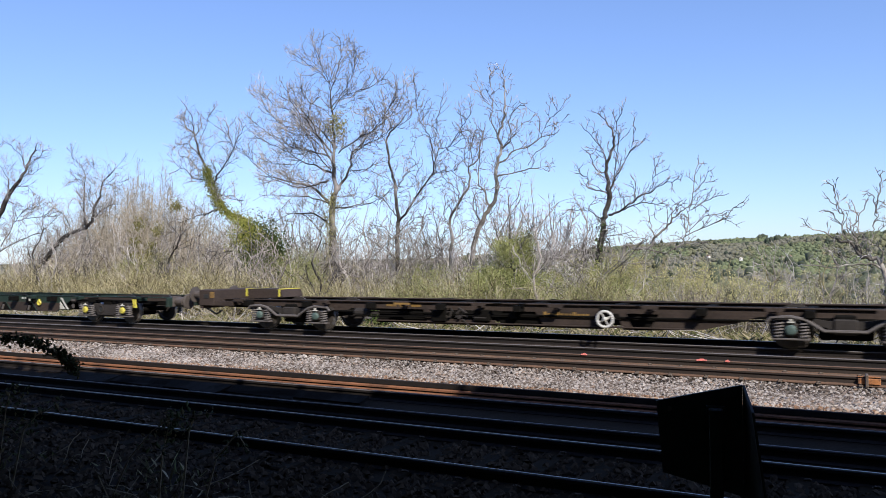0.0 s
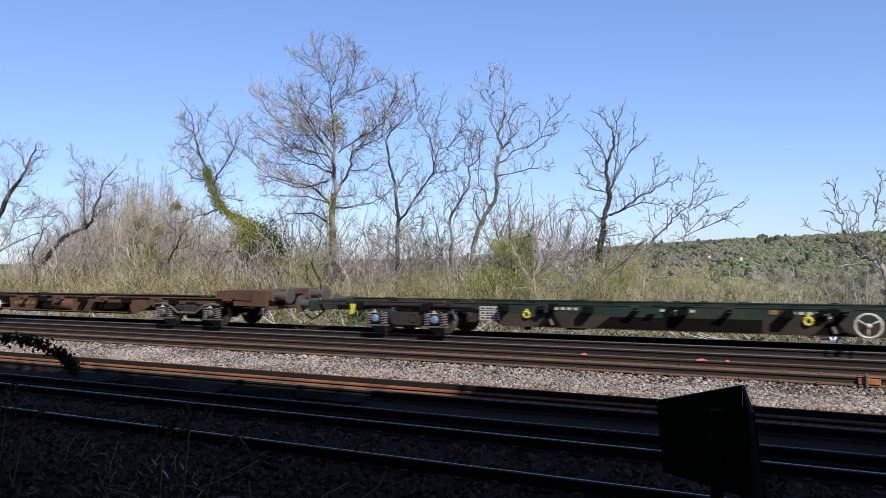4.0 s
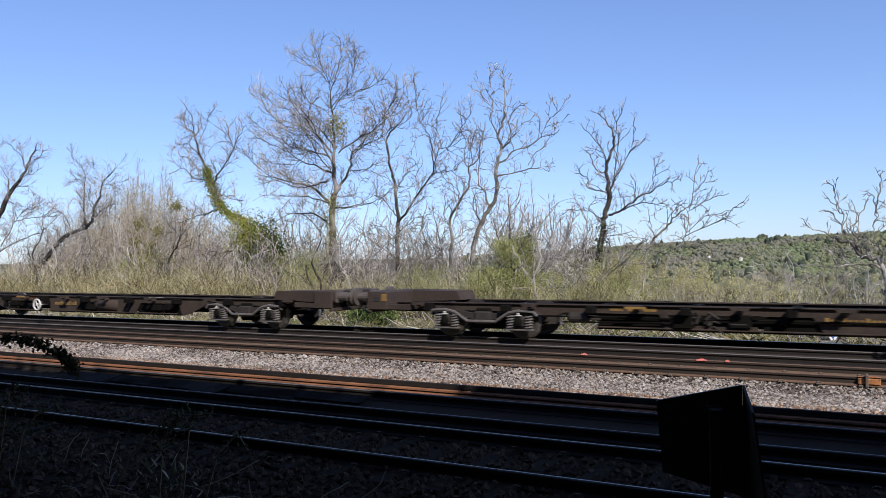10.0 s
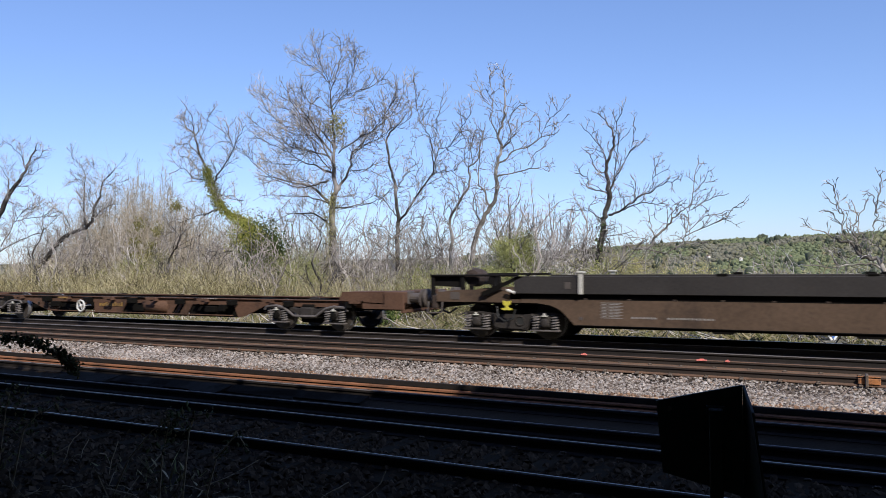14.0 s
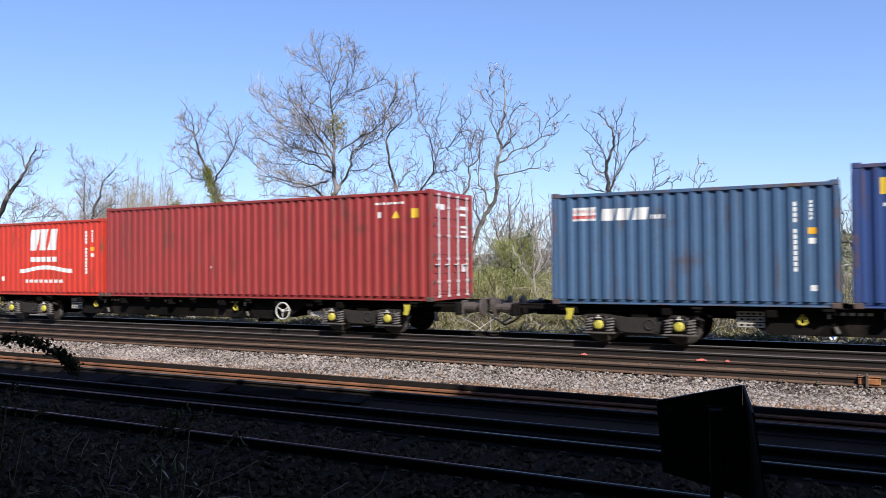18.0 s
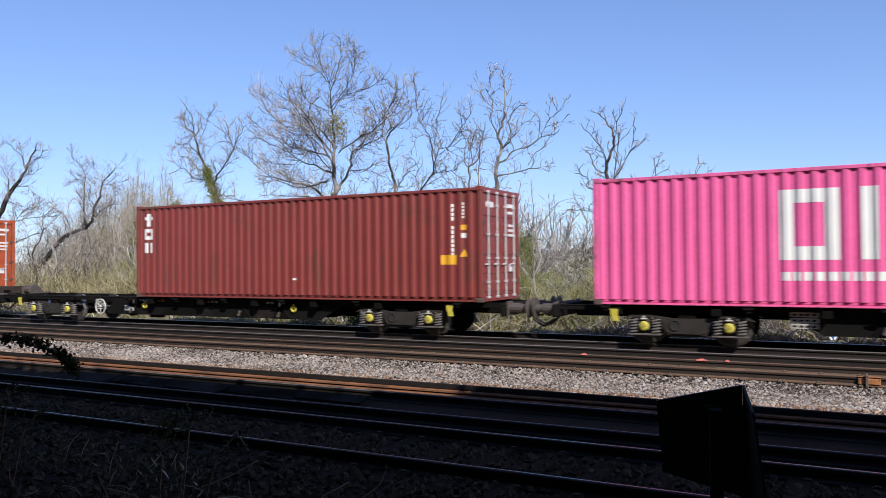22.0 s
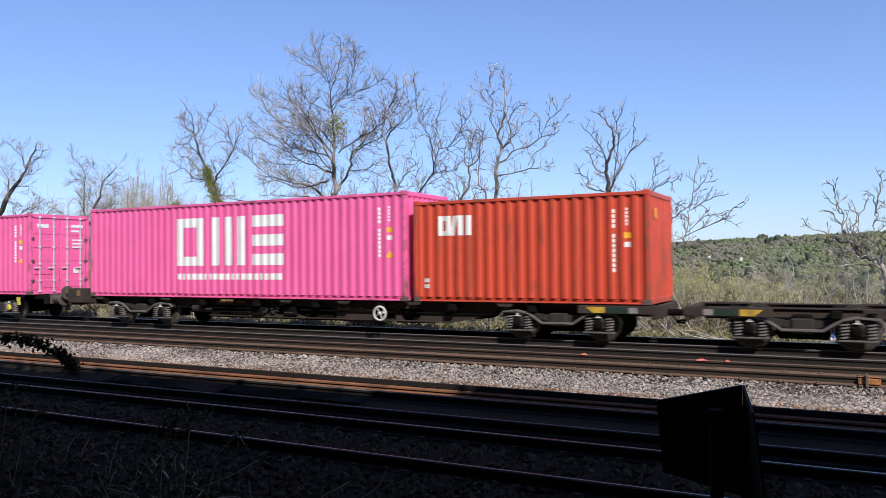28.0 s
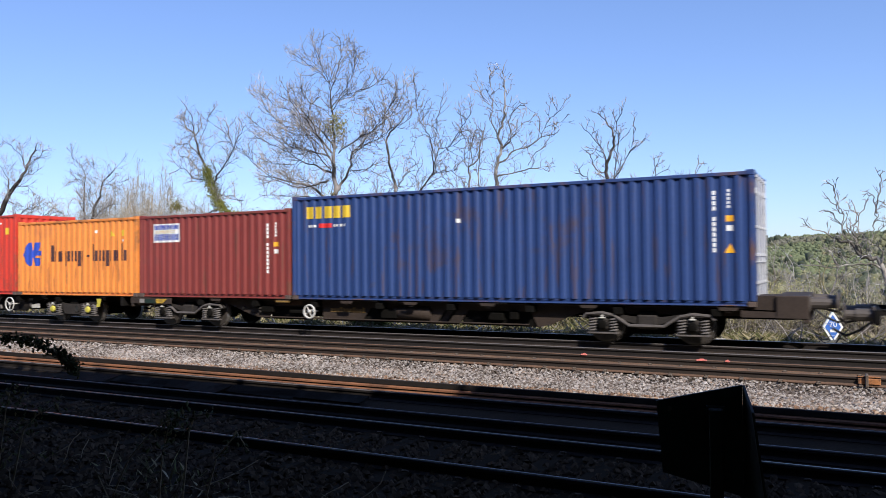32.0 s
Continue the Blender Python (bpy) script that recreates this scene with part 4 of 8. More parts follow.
def well_wagon(body, caps, tab):
    """A pocket wagon: a low container well between bogies, with deep two-tier side beams; caps colours one bogie's axle ends."""
    hb = 7.95
    arch = [(6.27, 0.4), (6.33, 0.46), (6.46, 0.6), (6.62, 0.75), (6.85, 0.85), (7.2, 0.9)]
    w = new("well_wagon")
    for sy in (-1, 1):
        part("upper_side", MB().box(-7.75, 7.75, sy * 1.28 - 0.05, sy * 1.28 + 0.05, 1.12, 1.535, 0.012), FRAME_WELL_DARK, w)
        outline = [(-7.6, 0.985), (7.6, 0.985), (7.6, 0.9)] + arch[::-1] + [(-q, r) for q, r in arch] + [(-7.6, 0.9)]
        part("lower_side", MB().prism(outline, sy * 1.22 - 0.03, sy * 1.22 + 0.03), body, w)
        # near-black strip draws the shadow line beneath the upper wall
        part("side_ledge", MB().box(-7.9, 7.9, sy * 1.18 - 0.05, sy * 1.18 + 0.05, 0.97, 1.14, 0.01), UNDER, w)
        part("lower_lip", MB().box(-6.2, 6.2, sy * 1.24 - 0.04, sy * 1.24 + 0.04, 0.388, 0.41, 0.006), UNDER, w)
        for i in range(13):
            part("ledge_bolt", shared("ledge_bolt", lambda: MB().box(-0.035, 0.035, -0.02, 0.02, -0.02, 0.02, 0.006), FRAME_BROWN), FRAME_BROWN, w).location = (-6.0 + i, sy * 1.235, 1.005)
        for xx in (-6.08, 6.08, 9.7):
            post = part("post", MB().box(xx - 0.05, xx + 0.05, sy * 1.36 - 0.03, sy * 1.36 + 0.03, 1.0 if xx > 9 else 1.12, 1.6, 0.008), CREAM, w, "pale grey side post")
            part("post_cap", MB().box(xx - 0.1, xx + 0.1, sy * 1.35 - 0.06, sy * 1.35 + 0.06, 1.6, 1.65, 0.012), CREAM, post)
        for xx in (-3.0, -0.2, 0.12, 2.95):
            part("cleat", MB().box(xx - 0.12, xx + 0.12, sy * 1.28 - 0.06, sy * 1.28 + 0.06, 1.533, 1.59, 0.015), UNDER, w)
        for xx, hw in ((-3.0, 0.32), (-0.25, 0.38), (2.65, 0.32)):
            part("drain_sump", MB().prism([(xx - hw, 0.4), (xx + hw, 0.4), (xx + hw * 0.6, 0.3), (xx - hw * 0.6, 0.3)], sy * 1.12 - 0.12, sy * 1.12 + 0.12), UNDER, w)
        # data table of thin ruled lines, and the stencilled lines beside it
        u = -5.65 if sy < 0 else 5.13
        lines = MB()
        for k in range(6):
            lines.box(u, u + 0.5, sy * 1.253 - 0.003, sy * 1.253 + 0.003, 0.58 + k * 0.068, 0.596 + k * 0.068)
            for q in (0.03, 0.2, 0.33):
                if k < 5:
                    lines.box(u + q, u + q + 0.1, sy * 1.2525 - 0.003, sy * 1.2525 + 0.003, 0.612 + k * 0.068, 0.632 + k * 0.068)
        tagged(part("data_panel", lines, STENCIL, w, "ruled white data table"), kind="stuff")
        bars = MB()
        for u0, n in ((-4.95, 7), (-4.16, 12)) if sy < 0 else ((4.35, 7), (2.95, 14)):
            for i in range(n):
                bars.box(u0 + i * 0.083, u0 + i * 0.083 + 0.06, sy * 1.253 - 0.003, sy * 1.253 + 0.003, 0.585, 0.625)
        tagged(part("lettering", bars, STENCIL, w), kind="stuff")
        for q in (-6.12, 6.12):
            part("drain_ring", MB().cyl((q, sy * 1.235, 0.56), (q, sy * 1.258, 0.56), 0.045, 10), BUFFER_MAT, w)
        for xx in (-7.95, 7.95):
            m = MB().prism([(xx - 0.1, 0.95), (xx - 0.06, 0.93), (xx + 0.06, 0.93), (xx + 0.1, 0.95), (xx + 0.09, 0.86), (xx + 0.03, 0.82), (xx + 0.04, 0.78), (xx + 0.13, 0.76), (xx + 0.12, 0.72), (xx - 0.12, 0.72), (xx - 0.13, 0.76), (xx - 0.04, 0.78), (xx - 0.03, 0.82), (xx - 0.09, 0.86)], sy * 1.28 - 0.025, sy * 1.28 + 0.025)
            part("lashing_hook", m, HOOK_YELLOW, w, "bright yellow lashing hook")
        for sx in (1, -1):
            end = part("end_plate", MB().prism([(sx * 7.61, 0.9), (sx * 9.9, 0.9), (sx * 9.9, 1.13), (sx * 9.3, 1.2), (sx * 8.1, 1.2), (sx * 7.61, 1.1)][::sx], sy * 1.2 - 0.03, sy * 1.2 + 0.03), body, w)
            part("pale_label", MB().box(sx * 9.38 - 0.13, sx * 9.38 + 0.13, sy * 1.233 - 0.003, sy * 1.233 + 0.003, 0.96, 1.14), FADED_YELLOW if sx > 0 else BUFFER_MAT, end)
            part("brace", MB().prism([(sx * 7.5, 1.535), (sx * 7.68, 1.535), (sx * 8.62, 1.14), (sx * 8.62, 1.05), (sx * 8.45, 1.08)][::sx], sy * 1.31 - 0.02, sy * 1.31 + 0.02), UNDER, w)
            m = MB().box(min(sx * 7.7, sx * 10.1), max(sx * 7.7, sx * 10.1), sy * 1.15 - 0.06, sy * 1.15 + 0.06, 1.53, 1.58, 0.01)
            for q in (8.35, 9.2, 10.05):
                m.box(sx * q - 0.05, sx * q + 0.05, sy * 1.13 - 0.05, sy * 1.13 + 0.05, 1.0, 1.55, 0.01)
            m.prism([(sx * 9.2, 1.25), (sx * 10.08, 1.3), (sx * 10.08, 1.53), (sx * 9.2, 1.53)][::sx], sy * 1.08 - 0.02, sy * 1.08 + 0.02)
            part("end_frame", m, FRAME_GREY, w)
            part("white_pipe_end", MB().cyl((sx * 7.72, sy * 1.34, 1.14), (sx * 7.92, sy * 1.35, 1.21), 0.035, 8), RING_WHITE, w)
            part("hose", MB().tube([(sx * 7.75, sy * 1.24, 0.75), (sx * 7.8, sy * 1.27, 0.52), (sx * 8.0, sy * 1.27, 0.44), (sx * 8.2, sy * 1.25, 0.55), (sx * 8.25, sy * 1.2, 0.8)], 0.022, 6), HOSE, w)
            part("step_iron", MB().tube([(sx * 9.75, sy * 1.2, 0.92), (sx * 9.75, sy * 1.26, 0.62), (sx * 10.15, sy * 1.26, 0.6), (sx * 10.15, sy * 1.2, 0.9)], 0.022, 6), BUFFER_MAT, w)
            part("square_label", MB().box(sx * 6.4 - 0.07, sx * 6.4 + 0.07, sy * 1.333 - 0.003, sy * 1.333 + 0.003, 1.25, 1.4), BUFFER_MAT, w)
        if tab:
            q = sy * 5.75
            part("orange_label", MB().box(q - 0.2, q + 0.2, sy * 1.333 - 0.003, sy * 1.333 + 0.003, 1.34, 1.39), M_ORANGE_LABEL, w, "small orange stripe label")
            part("white_bar", MB().box(sy * 7.0 - 0.2, sy * 7.0 + 0.2, sy * 1.333 - 0.003, sy * 1.333 + 0.003, 1.46, 1.49), CREAM, w)
    part("well_floor", MB().box(-6.2, 6.2, -1.19, 1.19, 0.34, 0.41, 0.01), UNDER, w)
    for sx in (1, -1):
        part("well_end", MB().box(sx * 6.25 - 0.06, sx * 6.25 + 0.06, -1.18, 1.18, 0.4, 0.95, 0.01), UNDER, w)
        part("end_platform", MB().box(min(sx * 6.3, sx * 9.9), max(sx * 6.3, sx * 9.9), -1.16, 1.16, 0.86, 0.96, 0.02), FRAME_GREY, w)
        part("brake_drum", MB().lathe([(-0.3, 0.12), (-0.28, 0.2), (0.0, 0.24), (0.3, 0.2), (0.32, 0.12)], sx * 9.0, -0.75, 1.5, 14), FRAME_BROWN, w, "rusty drum-shaped housing")
        part("headstock", MB().box(sx * 9.98 - 0.08, sx * 9.98 + 0.08, -1.2, 1.2, 0.72, 1.05, 0.02), FRAME_BROWN, w)
        buffers(w, sx * 9.98, sx, 0.95)
        bogie(w, sx * hb, "cast", (caps, caps) if sx > 0 else (BOGIE_MAT, BOGIE_MAT))
    part("brake_gear", MB().cyl((-6.2, -0.9, 0.36), (6.2, -0.9, 0.36), 0.03, 6), UNDER, w)
    return w


# fleet: bogie-centre middles along the train, with the flags that set the wagons apart
Y4, T4, B4 = (AXLE_YELLOW,) * 4, (AXLE_TEAL,) * 4, (AXLE_BLUE,) * 4
G4 = (UNDER,) * 4
MIX = (AXLE_YELLOW, AXLE_BLUE, AXLE_YELLOW, AXLE_YELLOW)
BUILT = {}


def put_wagon(mid, turned, key, label, group="wagons of the freight train"):
    """key: kind, front, rear, wheel_x, frame, axles, lettering, front_box, rear_box. turned: the wagon runs the other way round."""
    m = pose(0, 0, 0, 0, 0, 180 if turned else 0)
    name = (key[0], key[1], key[2], key[3], key[4].name, key[5][0].name + key[5][1].name + key[5][2].name, key[7], key[8])
    if name not in BUILT:
        ob = flat_wagon(*key)
        BUILT[name] = ob
    else:
        ob = copy_thing(BUILT[name], m)
    ob.matrix_basis = m
    tagged(ob, label, "freight wagon", group)
    TURNS[ob.name] = 180 if turned else 0
    rolling(ob, mid)


TURNS = {}
YL = FADED_YELLOW
A_BAR = lambda f, ax: ("pressed", 2.62, 3.85, 2.2, f, ax, YL, False, True)
A_TWO = lambda f, ax: ("pressed", 3.85, 3.85, 2.2, f, ax, YL, True, True)
E_BAR = lambda f, ax, wx: ("cast", 2.95, 3.6, wx, f, ax, None, False, False)
E_TWO = lambda f, ax, wx: ("cast", 3.6, 3.6, wx, f, ax, None, False, False)
E_IN = lambda f, ax, wx: ("cast", 2.95, 2.95, wx, f, ax, None, False, False)
E_BOX = lambda f, ax, wx: ("cast", 3.6, 3.6, wx, f, ax, None, True, True)
LB = "empty dark brown skeletal container flat with white handwheel"
LR = "empty rusty brown skeletal container flat with raised buffer end"
LG = "empty dark green skeletal container flat with yellow axle boxes"
LK = "dark grey skeletal container flat with yellow axle boxes"
LO = "brown skeletal container flat carrying a container"
for mid, turned, key, label in (
    (-7.33, False, A_BAR(FRAME_BROWN, T4), LB),
    (-29.1, True, E_BAR(FRAME_GREEN, Y4, 3.8), LG),
    (-49.3, False, E_IN(FRAME_GREEN, MIX, 3.58), LG),
    (-69.0, False, E_IN(FRAME_GREEN, MIX, 3.58), LG),
    (-89.0, False, E_BAR(FRAME_GREEN, B4, 3.58), LG),
    (-110.9, True, A_BAR(FRAME_RUSTY, T4), LR),
    (-130.2, False, A_BAR(FRAME_RUSTY, T4), LR),
    (-152.05, False, A_TWO(FRAME_BROWN, G4), LB),
    (-173.9, False, E_BOX(FRAME_BROWN, Y4, 4.55), "empty dark brown skeletal flat with raised ends and yellow axle boxes"),
    (-195.6, True, A_BAR(FRAME_BROWN, G4), LB),
    (-215.1, False, A_BAR(FRAME_BROWN, G4), LB),
    (-236.95, True, A_BAR(FRAME_BROWN, G4), LB),
    (-256.3, False, A_BAR(FRAME_BROWN, G4), LB),
    (-277.7, False, ("pressed", 3.4, 3.25, 2.65, FRAME_BROWN, G4, CREAM, False, False), "empty dark brown skeletal container flat with white marks"),
    (-320.2, True, A_BAR(FRAME_RUSTY, G4), LR),
    (-339.6, False, A_BAR(FRAME_BROWN, G4), LB),
    (-382.3, False, E_TWO(FRAME_GREY, Y4, 4.55), LK),
    (-403.9, False, E_TWO(FRAME_GREY, Y4, 4.55), LK),
    (-425.35, True, E_BAR(FRAME_GREY, MIX, 3.8), LK),
    (-445.6, False, E_BAR(FRAME_GREY, MIX, 3.95), LK),
    (-466.8, True, E_TWO(FRAME_GREY, Y4, 2.3), LK),
    (-488.2, True, E_TWO(FRAME_GREY, Y4, 4.3), LK),
    (-509.9, True, A_BAR(FRAME_BROWN, G4), LO),
    (-529.2, False, A_BAR(FRAME_BROWN, T4), LO),
    (-550.8, True, E_BAR(FRAME_GREY, MIX, 3.8), LK),
    (-571.2, False, E_BAR(FRAME_GREY, MIX, 3.95), LK),
    (-592.8, True, A_BAR(FRAME_BROWN, G4), LO),
    (-612.15, False, A_BAR(FRAME_BROWN, G4), LO),
    (-633.8, True, E_BAR(FRAME_GREY, Y4, 3.8), LK),
    (-653.85, False, E_IN(FRAME_GREY, MIX, 3.95), LK),
    (-674.0, False, E_BAR(FRAME_GREY, (AXLE_YELLOW, AXLE_YELLOW, AXLE_BLUE, AXLE_BLUE), 3.95), LK),
    (-695.6, True, A_BAR(FRAME_BROWN, G4), LO),
    (-715.1, False, E_BAR(FRAME_GREY, Y4, 3.95), LK),
):
    put_wagon(mid, turned, key, label)
well = well_wagon(FRAME_WELL, BOGIE_MAT, False)
TURNS[well.name] = 0
rolling(tagged(well, "empty dark grey and brown container well wagon", "well wagon", "well wagons"), -298.97)
well2 = well_wagon(FRAME_WELL_DULL, AXLE_YELLOW, True)
well2.matrix_basis = pose(0, 0, 0, 0, 0, 180)
TURNS[well2.name] = 180
rolling(tagged(well2, "empty black and dark grey container well wagon", "well wagon", "well wagons"), -360.75)

handwheel(well, 8.46, -1, 0.24, 1.47, 3, 1.4)
handwheel(well2, 8.46, 1, 0.24, 1.47, 3, 1.4)

# ---- containers ----
PITCH_C, DEPTH_C = 0.278, 0.042
CW, CH = 2.438, {"std": 2.591, "high": 2.896}
CORNER = mat("corner_casting", (0.10, 0.07, 0.06), 0.7, vary=0.35, scale=5)


def profile(x0, x1):
    """Trapezoid corrugation between x0 and x1: (x, depth) breakpoints; 0 is the outer face."""
    n = max(1, round((x1 - x0) / PITCH_C))
    q = (x1 - x0) / n
    pts = []
    for i in range(n):
        b = x0 + i * q
        pts += [(b, 0.0), (b + 0.30 * q, 0.0), (b + 0.50 * q, DEPTH_C), (b + 0.80 * q, DEPTH_C)]
    pts.append((x1, 0.0))
    return pts


def depth_at(prof, x):
    lo, hi = 0, len(prof) - 1
    if x <= prof[0][0]:
        return prof[0][1]
    if x >= prof[-1][0]:
        return prof[-1][1]
    while hi - lo > 1:
        k = (lo + hi) // 2
        if prof[k][0] <= x:
            lo = k
        else:
            hi = k
    a, b = prof[lo], prof[hi]
    return a[1] + (b[1] - a[1]) * (x - a[0]) / max(1e-6, b[0] - a[0])


def decal(m, prof, shape, y):
    """Paint that follows the corrugation: shape is (x, low, high) stations, all on the side that faces -y."""
    xs = sorted({round(s[0], 4) for s in shape} | {round(q[0], 4) for q in prof if shape[0][0] < q[0] < shape[-1][0]})
    base = len(m.v)
    for x in xs:
        for a, b in zip(shape, shape[1:]):
            if a[0] - 1e-4 <= x <= b[0] + 1e-4:
                t = (x - a[0]) / max(1e-6, b[0] - a[0])
                t = min(1, max(0, t))
                lo, hi = a[1] + (b[1] - a[1]) * t, a[2] + (b[2] - a[2]) * t
                break
        d = depth_at(prof, x)
        m.v += [(x, y + d - 0.004, lo), (x, y + d - 0.004, hi)]
    for i in range(len(xs) - 1):
        k = base + 2 * i
        m.f.append((k, k + 2, k + 3, k + 1))


def bar(x, z, w, h, lean=0.0):
    if lean:
        return [(x, z, z + 0.001), (x + lean * h, z, z + h), (x + w, z, z + h), (x + w + lean * h, z + h - 0.001, z + h)]
    return [(x, z, z + h), (x + w, z, z + h)]


def slats(x, z, w, h, n, fill=0.72, lean=0.0):
    """A word as a row of n plain blocks."""
    q = w / n
    return [bar(x + i * q, z, q * fill, h, lean) for i in range(n)]


def blocks(x, z, w, h, n, lean=0.0):
    """A wordmark as a row of plain slabs."""
    q = w / n
    return [bar(x + i * q, z, q * (0.78 if i % 2 else 0.84), h, lean) for i in range(n)]


def frame_block(x, z, w, h, t):
    return [bar(x, z, t, h), bar(x + w - t, z, t, h), bar(x + t, z, w - 2 * t, t), bar(x + t, z + h - t, w - 2 * t, t)]


def container_shell(length, high, paint_mat, doors):
    """The steel box: corrugated sides and front, corner posts, rails, castings, roof and, with doors, door leaves and lock rods. Front is at +x."""
    H, hl = CH[high], length / 2
    trim = TRIM[paint_mat.name]
    c = new("shipping_container")
    y = CW / 2
    prof = profile(-hl + 0.11, hl - 0.11)
    for sy in (-1, 1):
        def side():
            m = MB()
            k = 0
            for x, d in prof:
                yy = sy * (y - 0.012 - d)
                m.v += [(x, yy, 0.13), (x, yy, H - 0.10)]
            for i in range(len(prof) - 1):
                q = (2 * i, 2 * i + 2, 2 * i + 3, 2 * i + 1)
                m.f.append(q if sy < 0 else q[::-1])
            return m
        part("side_panel", shared(("side_panel", length, high, sy, paint_mat.name), side, paint_mat), paint_mat, c)
    posts = shared(("corner_post", high, paint_mat.name), lambda: MB().box(-0.055, 0.055, -0.06, 0.06, 0.118, H - 0.118, 0.012), trim)
    cast = shared("corner_casting", lambda: MB().box(-0.09, 0.09, -0.082, 0.082, -0.059, 0.059, 0.012).box(-0.03, 0.03, -0.085, -0.08, -0.03, 0.03), CORNER)
    cast_top = shared(("corner_casting", paint_mat.name), lambda: MB().box(-0.09, 0.09, -0.082, 0.082, -0.059, 0.059, 0.012).box(-0.03, 0.03, -0.085, -0.08, -0.03, 0.03), trim)
    for sx in (-1, 1):
        for sy in (-1, 1):
            part("corner_post", posts, trim, c).location = (sx * (hl - 0.056), sy * (y - 0.06), 0)
            for z in (0.059, H - 0.059):
                part("corner_casting", cast if z < 1 else cast_top, CORNER, c).location = (sx * (hl - 0.09), sy * (y - 0.082), z)
    for sy in (-1, 1):
        part("bottom_rail", shared(("bottom_rail", length, paint_mat.name), lambda: MB().box(-hl + 0.17, hl - 0.17, -0.03, 0.03, 0.02, 0.15, 0.01), paint_mat), paint_mat, c).location = (0, sy * (y - 0.098), 0)
        part("sill_lip", shared(("sill_lip", length, paint_mat.name), lambda: MB().box(-hl + 0.17, hl - 0.17, -0.022, 0.022, 0.015, 0.045, 0.006), trim), trim, c).location = (0, sy * (y - 0.046), 0)
        part("top_rail", shared(("top_rail", length, paint_mat.name), lambda: MB().box(-hl + 0.17, hl - 0.17, -0.03, 0.03, -0.11, -0.03, 0.01), trim), trim, c).location = (0, sy * (y - 0.032), H)

    def roof():
        m = MB()
        pr = profile(-hl + 0.17, hl - 0.17)
        for x, d in pr:
            m.v += [(x, -y + 0.05, H - 0.035 - d * 0.5), (x, y - 0.05, H - 0.035 - d * 0.5)]
        m.f += [(2 * i, 2 * i + 2, 2 * i + 3, 2 * i + 1) for i in range(len(pr) - 1)]
        m.box(-hl + 0.17, hl - 0.17, -y + 0.06, y - 0.06, 0.08, 0.15)
        return m
    part("roof_and_floor", shared(("roof", length, high, paint_mat.name), roof, paint_mat), paint_mat, c)

    def wall_end(sx):
        m = MB()
        pr = profile(-y + 0.12, y - 0.12)
        for u, d in pr:
            m.v += [(sx * (hl - 0.02 - d), u, 0.12), (sx * (hl - 0.02 - d), u, H - 0.1)]
        m.f += [(2 * i, 2 * i + 2, 2 * i + 3, 2 * i + 1)[:: sx] for i in range(len(pr) - 1)]
        m.box(min(sx * (hl - 0.09), sx * (hl - 0.01)), max(sx * (hl - 0.09), sx * (hl - 0.01)), -y + 0.17, y - 0.17, 0.01, 0.14, 0.01)
        m.box(min(sx * (hl - 0.09), sx * (hl - 0.01)), max(sx * (hl - 0.09), sx * (hl - 0.01)), -y + 0.17, y - 0.17, H - 0.13, H - 0.01, 0.01)
        return m
    part("end_wall", shared(("end_wall", length, high, -1, paint_mat.name), lambda: wall_end(-1), paint_mat), paint_mat, c)
    if not doors:
        part("end_wall", shared(("end_wall", length, high, 1, paint_mat.name), lambda: wall_end(1), paint_mat), paint_mat, c)
        part("hazard_label", shared("hazard_label", lambda: MB().box(-0.003, 0.003, -0.1, 0.1, -0.12, 0.12), M_ORANGE_LABEL), M_ORANGE_LABEL, c).location = (hl - 0.012, -0.55, H - 0.5)
        code = MB()
        for i in range(8):
            code.box(hl - 0.015, hl - 0.012, 0.73, 0.76, H - 0.5 - i * 0.14, H - 0.42 - i * 0.14)
        tagged(part("code_mark", code, STENCIL, c), kind="stuff")
        return c, prof
    for q in (0.01, H - 0.15):
        part("door_sill", shared(("door_sill", length, paint_mat.name), lambda: MB().box(hl - 0.09, hl - 0.012, -y + 0.17, y - 0.17, 0, 0.14, 0.01), paint_mat), paint_mat, c).location = (0, 0, q)
    for sy in (-1, 1):
        def leaf():
            m = MB()
            y0, y1 = sorted((sy * 0.01, sy * (y - 0.125)))
            m.box(hl - 0.075, hl - 0.045, y0, y1, 0.16, H - 0.16, 0.006)
            n = 5
            for i in range(n):
                z0 = 0.24 + i * (H - 0.48) / n
                m.box(hl - 0.046, hl - 0.028, y0 + 0.08, y1 - 0.08, z0, z0 + (H - 0.48) / n * 0.62, 0.01)
            return m
        lf = part("door", shared(("door_leaf", length, high, sy, paint_mat.name), leaf, paint_mat), paint_mat, c)
        for k, yy in enumerate((0.27, 0.82)):
            def rod():
                m = MB().cyl((0, 0, 0.1), (0, 0, H - 0.08), 0.021, 8)
                for z in (0.12, 0.5, 1.1, 1.7, H - 0.45, H - 0.12):
                    m.box(-0.03, 0.025, -0.05, 0.05, z - 0.03, z + 0.03, 0.006)
                m.box(-0.01, 0.03, -0.22, 0.02, 0.93, 0.97, 0.008)
                return m
            part("lock_rod", shared(("lock_rod", high), rod, M_GREY_ROD), M_GREY_ROD, lf, "galvanised door lock rod").location = (hl + 0.005, sy * yy, 0)
        for z in (0.5, 1.2, 2.0):
            part("hinge", shared("door_hinge", lambda: MB().box(-0.02, 0.02, -0.07, 0.07, -0.05, 0.05, 0.008), CORNER), CORNER, lf).location = (hl - 0.02, sy * (y - 0.14), z)
